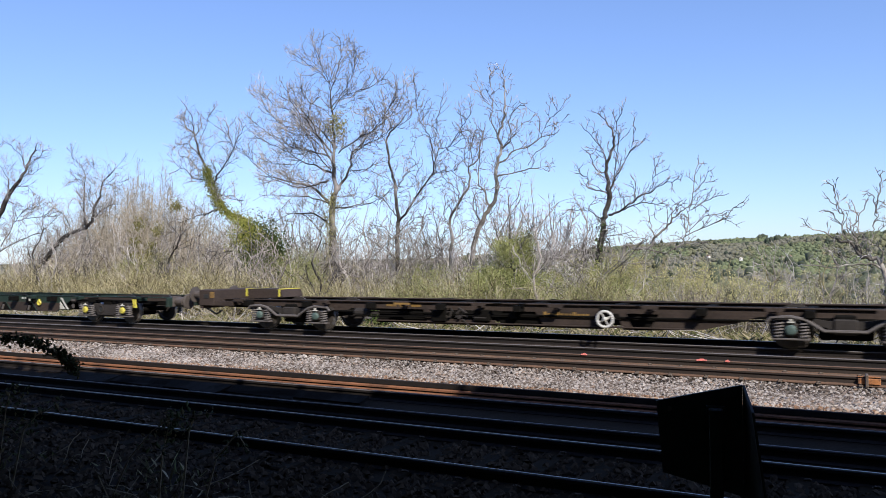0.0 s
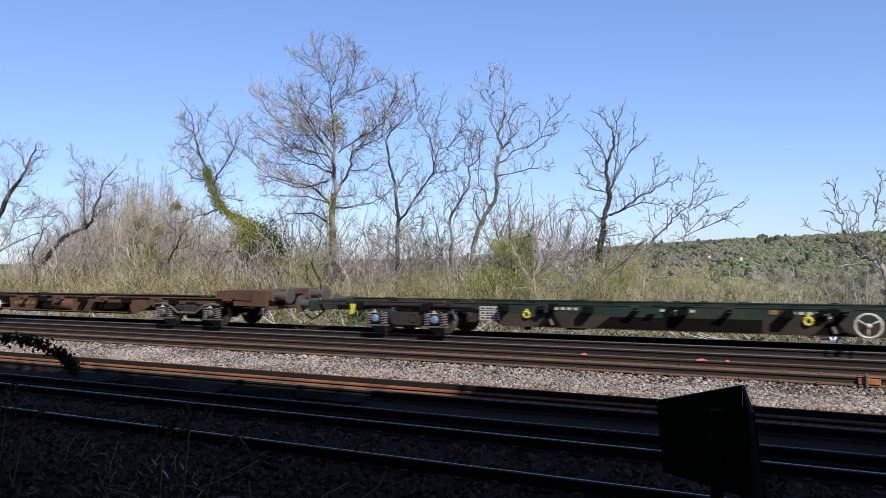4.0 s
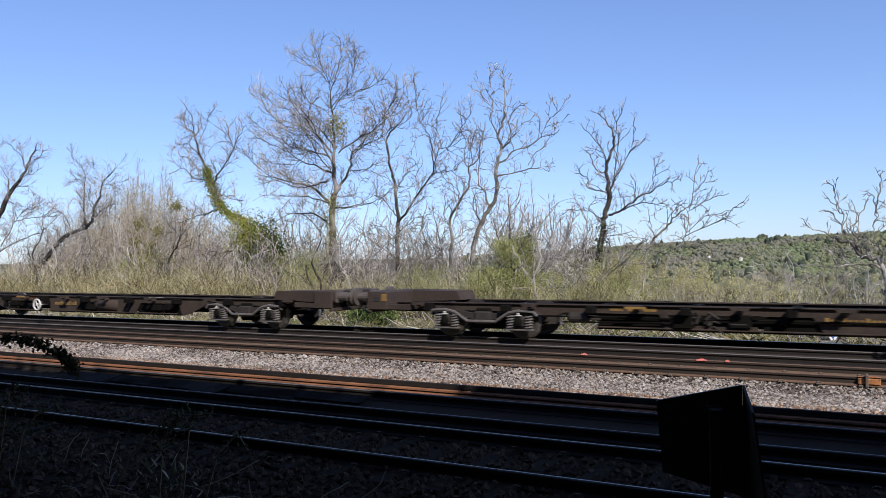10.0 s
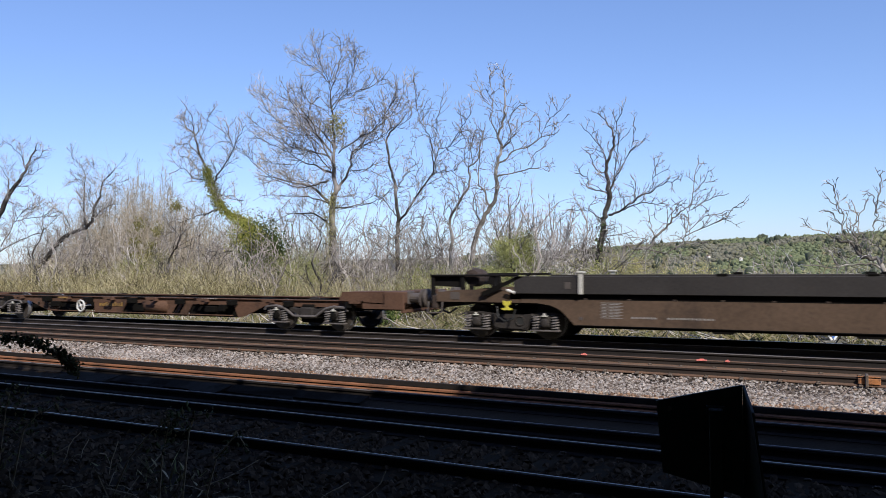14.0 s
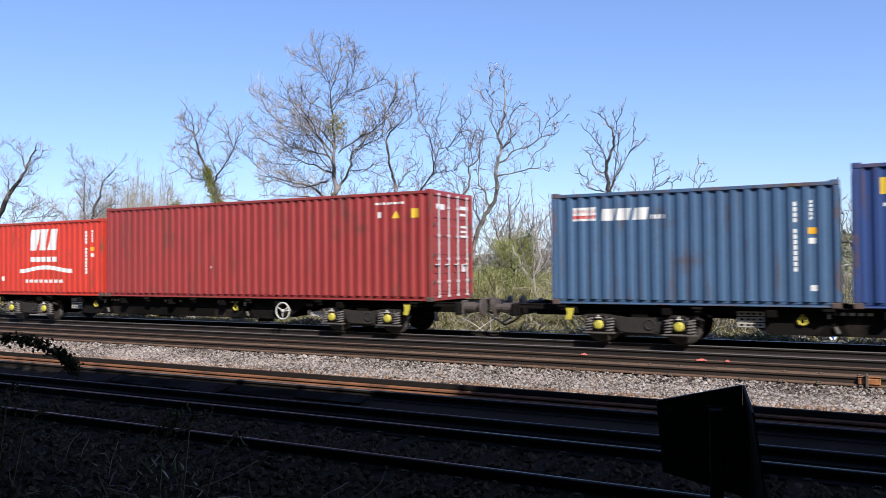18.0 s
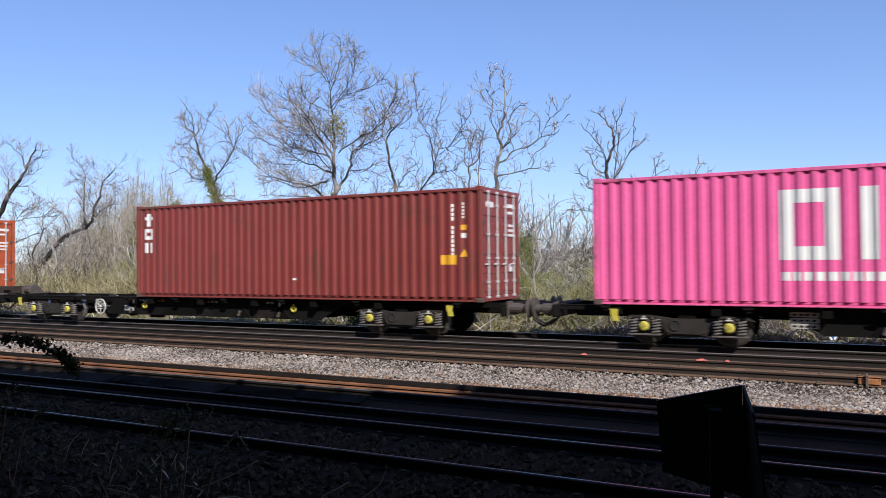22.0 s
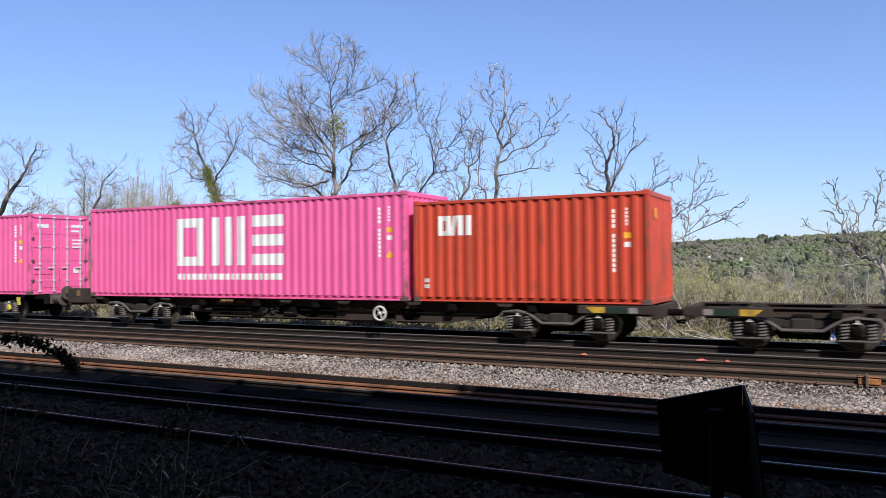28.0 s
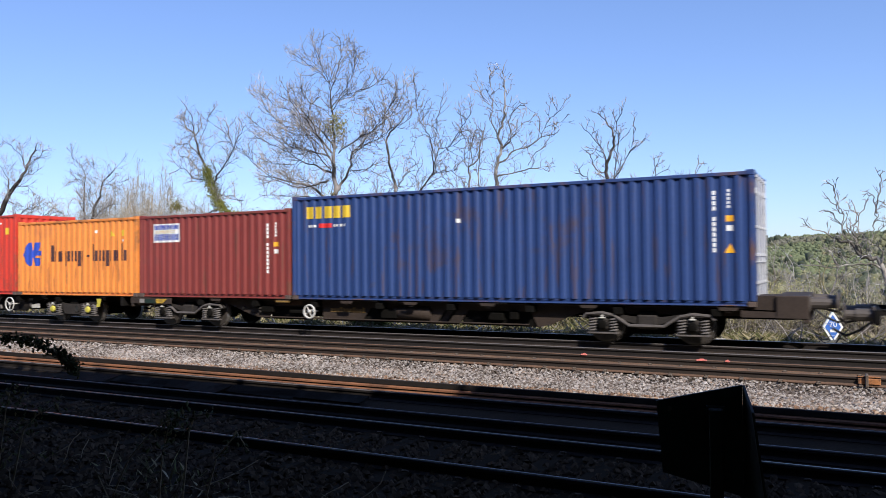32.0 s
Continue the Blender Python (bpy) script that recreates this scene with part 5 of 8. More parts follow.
        part("door_gasket", shared(("gasket", high, sy), lambda: MB().box(-0.004, 0.004, -0.012, 0.012, 0.17, H - 0.17), M_SEAL_AND_SHADE), M_SEAL_AND_SHADE, lf).location = (hl - 0.043, sy * (y - 0.118), 0)
    marks = MB()
    rnd = random.Random(int(length * 10) + len(paint_mat.name))
    for yy, z, w, h in ((0.45, H - 0.45, 0.5, 0.1), (0.45, H - 0.62, 0.35, 0.07), (0.5, H - 0.95, 0.42, 0.06), (0.5, H - 1.08, 0.42, 0.06), (0.5, H - 1.21, 0.36, 0.06), (-0.9, H - 0.5, 0.45, 0.14), (0.55, 0.75, 0.22, 0.2)):
        marks.box(hl - 0.027, hl - 0.022, yy, yy + w, z, z + h)
    tagged(part("door_mark", marks, M_WHITE, c), kind="stuff")
    return c, prof


def marks_near_front(hl, H, tall=True, labels=True, column=9):
    """The usual codes near the front edge: columns of small bars, then hazard labels."""
    white, yellow, orange = [], [], []
    x = hl - 0.85
    for i in range(column + 3):
        if i != 4:
            white.append(bar(x, H - 0.5 - i * 0.112, 0.055, 0.085))
    for i in range(5):
        white.append(bar(x + 0.30, H - 0.45 - i * 0.085, 0.05, 0.06))
    if labels:
        orange.append(bar(x + 0.27, H - 1.08, 0.15, 0.13))
        white.append(bar(x + 0.28, H - 1.28, 0.12, 0.12))
        z = H - 1.75 if tall else H - 1.6
        if tall:
            yellow.append([(x + 0.24, z, z + 0.005), (x + 0.345, z, z + 0.2), (x + 0.45, z, z + 0.005)])
    return white, yellow, orange


def wave(x, z, w, amp, t, cycles=1.0):
    out = []
    for i in range(25):
        u = i / 24
        q = z + amp * (0.5 - 0.5 * math.cos(2 * math.pi * u)) if cycles == 1 else z + amp * math.sin(2 * math.pi * u)
        q += 0.25 * amp * abs(2 * u - 1)
        out.append((x + w * u, q, q + t))
    return out


P_BLUE = paint("paint_navy_blue", (0.028, 0.062, 0.20))
P_SLATE = paint("paint_slate_blue", (0.065, 0.13, 0.24))
P_BRIGHT = paint("paint_bright_blue", (0.014, 0.075, 0.4), amount=0.05)
P_MAROON = paint("paint_dark_red", (0.33, 0.045, 0.045))
P_TEX = paint("paint_maroon_brown", (0.24, 0.045, 0.04))
P_RED = paint("paint_red", (0.62, 0.05, 0.03), amount=0.06)
P_VERMILION = paint("paint_orange_red", (0.62, 0.075, 0.04), amount=0.08)
P_DUSTY = paint("paint_dusty_red", (0.50, 0.075, 0.06), dirt=(0.42, 0.16, 0.14), amount=0.5)
P_ORANGE = paint("paint_bright_orange", (0.84, 0.28, 0.06), dirt=(0.6, 0.2, 0.07), amount=0.12)
P_ORANGE2 = paint("paint_worn_orange", (0.76, 0.25, 0.065), dirt=(0.35, 0.12, 0.05), amount=0.2)
P_PINK = paint("paint_magenta", (0.84, 0.135, 0.36), dirt=(0.7, 0.115, 0.3), amount=0.05, streak=0.12)
P_TRITON = paint("paint_red_oxide", (0.42, 0.085, 0.028), amount=0.06)
P_BROWNRED = paint("paint_brown_red", (0.40, 0.045, 0.025), amount=0.1)
P_CORAL = paint("paint_coral", (0.60, 0.12, 0.06), amount=0.05)
P_CAI = paint("paint_oxide_orange", (0.58, 0.07, 0.035), dirt=(0.3, 0.06, 0.04), amount=0.2)
P_GOLD = paint("paint_rusty_brown", (0.33, 0.062, 0.042), dirt=(0.2, 0.04, 0.03), amount=0.3)
P_GREEN = paint("paint_pale_green", (0.42, 0.53, 0.48), dirt=(0.36, 0.35, 0.28), amount=0.3, streak=0.6, wear=0.95)
L_WHITE, L_YELLOW, L_ORANGE = M_WHITE, M_YELLOW, M_ORANGE_LABEL
L_BLUE = mat("lettering_blue", (0.03, 0.08, 0.5), 0.5)
L_DARK = mat("lettering_dark", (0.06, 0.025, 0.03), 0.5)
L_GREEN = mat("lettering_green", (0.02, 0.28, 0.1), 0.5)
L_RED = mat("lettering_red", (0.7, 0.03, 0.03), 0.5)
L_BEIGE = mat("beige_repaint", (0.68, 0.36, 0.13), 0.55, vary=0.1)
L_TEAL = mat("teal_repaint", (0.03, 0.4, 0.38), 0.55, vary=0.15)
L_PALEBLUE = mat("pale_blue_patch", (0.2, 0.36, 0.42), 0.6, vary=0.2, scale=3)
L_CREAM = mat("cream_lettering", (0.72, 0.62, 0.38), 0.55)


def art(kind, hl, H):
    """Coloured shapes on the long side: (material, shapes). x runs from the back (-) to the front (+)."""
    g = {}

    def put(m, *shapes):
        g.setdefault(m, []).extend(shapes)
    cols = True
    if kind == "group20":
        put(L_WHITE, *blocks(-0.78, 1.57, 1.5, 0.73, 3, 0.2), *blocks(-0.69, 1.17, 1.46, 0.17, 5, 0.0), wave(-1.36, 0.74, 2.87, 0.16, 0.14), *slats(-0.96, 0.44, 2.05, 0.11, 15, 0.72))
        put(L_WHITE, bar(-hl + 0.7, 0.5, 0.1, 0.16))
    elif kind == "group40":
        put(L_WHITE, *blocks(-0.82, 1.70, 1.55, 0.73, 3, 0.2), *blocks(-0.78, 1.29, 1.46, 0.18, 5, 0.0), wave(-1.47, 0.88, 2.9, 0.17, 0.14), *slats(-1.06, 0.56, 2.05, 0.12, 15, 0.72))
        put(L_WHITE, [(-1.75, 1.33, 1.34), (-1.63, 1.2, 1.48), (-1.5, 1.33, 1.34)], [(-1.2, 1.3, 1.31), (-1.1, 1.2, 1.45), (-0.9, 1.3, 1.31)])
        put(L_ORANGE, bar(-hl + 0.3, 0.55, 0.18, 0.2))
    elif kind == "rose40":
        h, z = 1.45, 0.98
        put(L_WHITE, *frame_block(-2.17, z, 1.12, h, 0.28))
        x = -0.68
        put(L_WHITE, bar(x, z, 0.31, h), bar(x + 0.485, z, 0.31, h), bar(x + 0.97, z, 0.31, h))
        x = 0.86
        put(L_WHITE, *[bar(x, z + q, 1.17, 0.33) for q in (0.0, 0.56, 1.12)])
        put(L_WHITE, *blocks(-2.15, 0.56, 4.16, 0.18, 19, 0.0))
    elif kind == "rise20":
        put(L_WHITE, *blocks(-1.83, 1.0, 4.0, 0.58, 7, 0.0))
        put(L_GREEN, [(-2.5, 1.04, 1.05), (-2.29, 1.04, 1.64), (-1.99, 1.04, 1.05)])
        put(L_ORANGE, [(-2.66, 1.04, 1.05), (-2.45, 1.2, 1.42), (-2.32, 1.5, 1.62)])
        put(L_WHITE, bar(-2.59, 2.04, 0.96, 0.33), *slats(-2.55, 1.95, 0.9, 0.06, 10, 0.7))
        put(L_BLUE, *slats(-2.45, 2.12, 0.6, 0.15, 4, 0.6))
        put(L_RED, bar(-1.9, 0.32, 0.9, 0.14), bar(-0.7, 0.36, 0.5, 0.12))
    elif kind in ("gull20", "gull40"):
        b, tx, z, w = (-2.79, -1.21, 1.17, 3.82) if kind == "gull20" else (-4.08, -2.54, 1.37, 3.8)
        e = z - 0.14
        put(L_BLUE, [(b, e + 0.36, e + 0.42), (b + 0.3, e, e + 0.82), (b + 0.52, e, e + 0.82), (b + 0.55, e + 0.3, e + 0.5), (b + 0.62, e + 0.1, e + 0.82), (b + 0.95, e + 0.74, e + 0.82)])
        put(L_BLUE, bar(b + 0.66, e, 0.3, 0.28), bar(b + 0.6, e + 0.36, 0.46, 0.16))
        q = w / 11
        for i in range(11):
            tall = i in (0, 6, 10)
            low = i in (2, 4, 8)
            x = tx + i * q
            if i == 5:
                put(L_DARK, bar(x + 0.04, z + 0.14, 0.2, 0.07))
            else:
                put(L_DARK, bar(x, z - (0.17 if low else 0.0), 0.11, (0.56 if tall else 0.35) + (0.17 if low else 0.0)), bar(x + 0.15, z, 0.09, 0.35))
        put(L_YELLOW, bar(hl - 0.75, H - 0.62, 0.16, 0.2), [(hl - 1.3, H - 0.62, H - 0.615), (hl - 1.18, H - 0.62, H - 0.42), (hl - 1.06, H - 0.62, H - 0.615)])
        put(L_WHITE, bar(hl - 2.0, H - 0.5, 0.08, 0.1), bar(hl - 0.72, H - 0.8, 0.1, 0.08))
        cols = False
    elif kind in ("sea40", "seamol40", "seamol40b"):
        put(L_YELLOW, *blocks(-hl + 0.5, H - 0.64, 1.5, 0.33, 5, 0.0))
        put(L_RED, bar(-hl + 0.9, H - 0.9, 0.45, 0.12))
        put(L_WHITE, *slats(-hl + 0.55, H - 0.88, 0.3, 0.07, 3, 0.6), *slats(-hl + 1.4, H - 0.88, 0.45, 0.07, 4, 0.6))
        if kind != "sea40":
            q = 0.12
            put(L_WHITE, bar(q - 0.72, 1.04, 1.44, 0.6))
            put(L_BLUE, bar(q - 0.70, 1.07, 0.46, 0.54), bar(q + 0.24, 1.07, 0.46, 0.54), bar(q - 0.13, 1.2, 0.07, 0.3), bar(q + 0.06, 1.2, 0.07, 0.3))
            put(L_WHITE, bar(q - 0.64, 1.2, 0.08, 0.28), bar(q - 0.5, 1.2, 0.05, 0.28), bar(q - 0.38, 1.2, 0.08, 0.28), bar(q + 0.34, 1.2, 0.08, 0.28), bar(q + 0.42, 1.2, 0.2, 0.07))
        if kind == "seamol40":
            put(L_PALEBLUE, bar(0.0, 0.18, hl - 0.15, 0.30), bar(hl - 1.3, 0.65, 0.14, 1.45))
        if kind == "seamol40b":
            put(L_WHITE, bar(hl - 1.5, 0.45, 0.1, 0.1), bar(hl - 1.3, 0.3, 0.2, 0.06), bar(hl - 1.15, 0.38, 0.12, 0.12), bar(1.2, 0.5, 0.06, 0.08))
        if kind == "sea40":
            put(L_WHITE, bar(-0.9, 2.0, 0.1, 0.1))
    elif kind == "flag20":
        put(L_WHITE, *blocks(-1.86, 1.92, 1.1, 0.27, 3, 0.2), *slats(-0.74, 1.93, 0.36, 0.09, 4, 0.7), bar(-2.51, 1.93, 0.54, 0.31))
        put(L_RED, bar(-2.51, 1.98, 0.54, 0.075), bar(-2.51, 2.11, 0.54, 0.075))
        put(L_WHITE, bar(hl - 0.55, 0.35, 0.12, 0.12))
    elif kind == "column6":
        for i in range(6):
            put(L_WHITE, *frame_block(-hl + 0.6, 2.34 - i * 0.265, 0.38, 0.21, 0.075))
        put(L_ORANGE, bar(hl - 0.6, 0.55, 0.24, 0.26))
    elif kind == "column3":
        put(L_WHITE, bar(-hl + 0.48, 2.24, 0.14, 0.4), bar(-hl + 0.38, 2.44, 0.36, 0.1), *frame_block(-hl + 0.36, 1.82, 0.38, 0.34, 0.11), bar(-hl + 0.36, 1.4, 0.15, 0.32), bar(-hl + 0.58, 1.4, 0.15, 0.32))
        put(L_ORANGE, bar(hl - 1.15, 0.95, 0.42, 0.24))
        put(L_WHITE, bar(0.2, 0.55, 0.1, 0.05))
    elif kind == "column4":
        for i in range(4):
            put(L_CREAM, *frame_block(-hl + 0.44, 1.9 - i * 0.44, 0.36, 0.35, 0.1))
        put(L_WHITE, *slats(1.5, H - 0.45, 0.3, 0.09, 3), *slats(1.5, H - 0.6, 0.5, 0.09, 5), *slats(1.5, H - 0.75, 0.3, 0.09, 3), bar(1.6, H - 1.05, 0.16, 0.18))
        cols = False
    elif kind == "script20":
        put(L_WHITE, *frame_block(-2.3, 1.68, 0.34, 0.5, 0.12), bar(-2.0, 1.68, 0.16, 0.5, 0.2), bar(-1.74, 1.68, 0.13, 0.5), bar(-1.52, 1.68, 0.13, 0.5))
        put(L_WHITE, bar(-hl + 0.3, 0.5, 0.16, 0.1), bar(-hl + 0.3, 0.35, 0.16, 0.1))
    elif kind == "script40":
        put(L_WHITE, *frame_block(-5.52, 1.95, 0.36, 0.5, 0.12), bar(-5.2, 1.95, 0.16, 0.5, 0.2), bar(-4.93, 1.95, 0.13, 0.5), bar(-4.7, 1.95, 0.13, 0.5))
        put(L_BEIGE, bar(-2.95, 0.98, 7.2, 1.12))
    elif kind == "long40":
        put(L_WHITE, *blocks(-3.23, 0.89, 2.42, 0.9, 5, 0.0), *blocks(-0.45, 0.89, 3.67, 0.9, 8, 0.0))
        for i in range(6):
            put(L_WHITE, bar(-hl + 0.5, H - 0.65 - i * 0.29, 0.26, 0.05), bar(-hl + 0.6, H - 0.72 - i * 0.29, 0.06, 0.2), bar(-hl + 0.5, H - 0.74 - i * 0.29, 0.26, 0.05))
        put(L_TEAL, bar(-0.1, 0.22, 1.3, 0.5), bar(-2.7, 0.42, 0.4, 0.22), bar(2.3, 0.2, 0.7, 0.28), bar(hl - 1.6, 1.35, 0.3, 0.42), bar(-hl + 0.3, 0.7, 0.3, 0.4), bar(hl - 0.45, 0.3, 0.3, 0.5))
    elif kind == "plate20":
        put(L_WHITE, bar(-2.45, 1.72, 1.15, 0.58))
        put(L_BLUE, bar(-2.4, 1.78, 1.05, 0.2), bar(-2.4, 2.12, 1.05, 0.14))
        put(L_YELLOW, bar(-2.3, 2.0, 0.85, 0.1))
    elif kind == "labels40":
        put(L_YELLOW, bar(hl - 0.6, H - 0.72, 0.22, 0.24), [(hl - 1.2, H - 0.72, H - 0.715), (hl - 1.08, H - 0.72, H - 0.52), (hl - 0.96, H - 0.72, H - 0.715)])
        put(L_WHITE, *slats(hl - 1.7, H - 0.35, 0.9, 0.06, 8), bar(hl - 1.65, H - 0.7, 0.12, 0.16), bar(-1.5, 0.9, 0.05, 0.06))
        cols = False
    if cols:
        w, yl, o = marks_near_front(hl, H, hl > 4, True, 9 if hl > 4 else 10)
        put(L_WHITE, *w)
        put(L_ORANGE, *o, *yl)
    return g


def container(s_front, size, high, paint_mat, kind, doors, label):
    length = 12.192 if size == 40 else 6.058
    hl, H = length / 2, CH[high]
    c, prof = container_shell(length, high, paint_mat, doors)
    for m, shapes in art(kind, hl, H).items():
        small = MB()
        for sh in shapes:
            area = sum((b[0] - a[0]) * (a[2] - a[1] + b[2] - b[1]) / 2 for a, b in zip(sh, sh[1:]))
            mb = small if area < 0.03 else MB()
            decal(mb, prof, sh, -CW / 2 + 0.012)
            if mb is not small:
                part("painted_block", mb, m, c)
        if small.v:
            tagged(part("painted_mark", small, m, c), kind="stuff")
    tagged(c, label, "shipping container", "containers on the train")
    MOVERS.append((c, s_front - hl))
    c.location = (s_front - hl + LEAD, TRACK_Y, DECK)
    TURNS[c.name] = 0
    return c


for row in (
    (-372.87, 40, "high", P_BLUE, "seamol40", True, "scuffed navy blue forty-foot container with white door rods"),
    (-385.27, 20, "std", P_SLATE, "flag20", False, "slate blue twenty-foot container with white wordmark"),
    (-394.55, 40, "high", P_MAROON, "labels40", True, "plain dark red forty-foot container with white door rods"),
    (-406.95, 20, "std", P_RED, "group20", False, "red twenty-foot container with white wave emblem"),
    (-416.29, 40, "high", P_VERMILION, "group40", True, "orange-red forty-foot container with white wave emblem"),
    (-428.61, 20, "std", P_DUSTY, "rise20", False, "faded red twenty-foot container with white block lettering"),
    (-436.03, 20, "std", P_ORANGE, "gull20", False, "bright orange twenty-foot container with blue emblem"),
    (-442.45, 40, "high", P_ORANGE2, "gull40", False, "worn orange forty-foot container with blue emblem"),
    (-463.67, 40, "high", P_PINK, "rose40", False, "magenta pink forty-foot container with large white lettering"),
    (-478.68, 40, "high", P_TEX, "column3", True, "maroon forty-foot container with small white lettering"),
    (-500.78, 40, "high", P_TRITON, "column6", True, "red oxide forty-foot container with upright white lettering"),
    (-526.20, 40, "high", P_PINK, "rose40", False, "magenta pink forty-foot container with large white lettering"),
    (-541.77, 40, "high", P_PINK, "rose40", True, "magenta pink forty-foot container with door rods at the front"),
    (-554.08, 20, "std", P_BROWNRED, "group20", False, "brownish red twenty-foot container with white wave emblem"),
    (-561.50, 20, "std", P_ORANGE, "gull20", False, "bright orange twenty-foot container with blue emblem"),
    (-567.66, 40, "high", P_RED, "labels40", False, "plain red forty-foot container with small labels"),
    (-583.50, 40, "high", P_CORAL, "script40", False, "coral red forty-foot container with a beige repainted band"),
    (-602.88, 20, "std", P_CAI, "script20", False, "rusty orange-red twenty-foot container with white lettering"),
    (-609.17, 40, "high", P_PINK, "rose40", False, "magenta pink forty-foot container with large white lettering"),
    (-624.58, 40, "high", P_PINK, "rose40", True, "magenta pink forty-foot container with door rods at the front"),
    (-637.00, 20, "std", P_GOLD, "column4", False, "dented rusty brown twenty-foot container with cream lettering"),
    (-644.55, 40, "std", P_BLUE, "seamol40b", False, "navy blue forty-foot container with a white and blue panel"),
    (-656.88, 20, "std", P_BRIGHT, "blank20", False, "bright blue plain twenty-foot container"),
    (-664.37, 20, "std", P_RED, "group20", False, "red twenty-foot container with white wave emblem"),
    (-670.60, 40, "std", P_GREEN, "long40", False, "faded pale green forty-foot container with patched white lettering"),
    (-686.24, 40, "high", P_BLUE, "sea40", True, "navy blue forty-foot container with yellow lettering"),
    (-698.52, 20, "std", P_TEX, "plate20", False, "dull maroon twenty-foot container with a small blue plate"),
    (-704.70, 20, "std", P_ORANGE, "gull20", False, "bright orange twenty-foot container with blue emblem"),
    (-710.90, 40, "high", P_RED, "labels40", False, "plain red forty-foot container with small labels"),
):
    container(*row)

# ---- vegetation ----
def bark(name, color, vary=0.3):
    return mat(name, color, 0.9, vary=vary, scale=1.5, fine=20, bump=0.01, island=0.6)


BARK_GREY = tinted("grey_bark", ((0.1, (0.02, 0.017, 0.014)), (0.55, (0.06, 0.052, 0.047)), (0.95, (0.42, 0.38, 0.36))), scale=1.5, island=0.3, patch=1.6)
BARK_LIT = tinted("light_grey_bark", ((0.1, (0.035, 0.03, 0.026)), (0.5, (0.17, 0.15, 0.13)), (0.95, (0.6, 0.55, 0.51))), scale=1.5, island=0.3, patch=1.6)
BARK_PALE = tinted("pale_twigs", ((0.1, (0.09, 0.077, 0.066)), (0.5, (0.34, 0.295, 0.262)), (0.95, (0.7, 0.64, 0.59))))
BRUSH = tinted("brown_brush", ((0.1, (0.13, 0.105, 0.075)), (0.5, (0.34, 0.285, 0.21)), (0.95, (0.58, 0.5, 0.4))))
TWIG_GREY = tinted("grey_twigs", ((0.05, (0.06, 0.05, 0.045)), (0.5, (0.29, 0.255, 0.235)), (0.95, (0.76, 0.71, 0.68))))
TWIG_PALE = tinted("silvery_twigs", ((0.05, (0.2, 0.17, 0.16)), (0.45, (0.55, 0.49, 0.47)), (0.95, (0.86, 0.81, 0.79))))
TWIG_OLIVE = tinted("olive_twigs", ((0.08, (0.03, 0.024, 0.013)), (0.48, (0.22, 0.185, 0.09)), (0.95, (0.6, 0.53, 0.34))), scale=0.8, island=0.8, patch=1.2)
BRUSH_DULL = tinted("dull_brown_brush", ((0.08, (0.03, 0.024, 0.018)), (0.5, (0.19, 0.155, 0.115)), (0.95, (0.52, 0.45, 0.37))), scale=0.8, island=0.8, patch=1.2)
TWIG_BROWN = tinted("brown_twigs", ((0.08, (0.026, 0.02, 0.015)), (0.48, (0.17, 0.135, 0.1)), (0.95, (0.6, 0.53, 0.45))), scale=0.8, island=0.8, patch=1.2)
LEAF_SPRING = tinted("spring_leaves", ((0.1, (0.17, 0.162, 0.06)), (0.5, (0.37, 0.335, 0.14)), (0.9, (0.58, 0.52, 0.27))))
LEAF_IVY = tinted("ivy_leaves", ((0.1, (0.018, 0.032, 0.008)), (0.5, (0.055, 0.085, 0.02)), (0.9, (0.17, 0.2, 0.06))))
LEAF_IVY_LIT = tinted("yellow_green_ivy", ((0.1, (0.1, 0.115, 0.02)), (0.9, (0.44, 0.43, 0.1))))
LEAF_DARK = tinted("dark_evergreen", ((0.1, (0.012, 0.02, 0.01)), (0.9, (0.03, 0.045, 0.018))))
GRASS = tinted("rough_grass", ((0.05, (0.06, 0.07, 0.025)), (0.35, (0.13, 0.135, 0.05)), (0.6, (0.25, 0.21, 0.12)), (0.95, (0.42, 0.36, 0.26))))
W_BARE = tinted("bare_woods", ((0.1, (0.1, 0.094, 0.068)), (0.5, (0.16, 0.152, 0.108)), (0.9, (0.23, 0.215, 0.16))), scale=0.05, island=0.25, patch=0.9)
W_OLIVE = tinted("olive_woods", ((0.1, (0.085, 0.083, 0.047)), (0.5, (0.15, 0.147, 0.08)), (0.9, (0.22, 0.215, 0.125))), scale=0.05, island=0.25, patch=0.9)
W_FRESH = tinted("fresh_green_woods", ((0.1, (0.09, 0.105, 0.055)), (0.5, (0.145, 0.165, 0.082)), (0.9, (0.2, 0.22, 0.125))), scale=0.05, island=0.25, patch=0.9)
W_FIR = tinted("fir_woods", ((0.1, (0.035, 0.045, 0.03)), (0.9, (0.08, 0.09, 0.055))), scale=0.05)


def stick(m, p, d, length, r, rnd, segs=3, bend=0.25, sides=3, lift=0.05):
    """A tapering wavering twig; returns its points."""
    pts, rad = [p.copy()], [r]
    q, e = p.copy(), d.normalized()
    for i in range(segs):
        e = (e + Vector((rnd.uniform(-bend, bend), rnd.uniform(-bend, bend), rnd.uniform(-bend, bend) + lift))).normalized()
        q = q + e * (length / segs)
        pts.append(q.copy())
        rad.append(max(0.006, r * (1 - 0.75 * (i + 1) / segs)))
    m.tube(pts, rad, sides, False)
    return pts


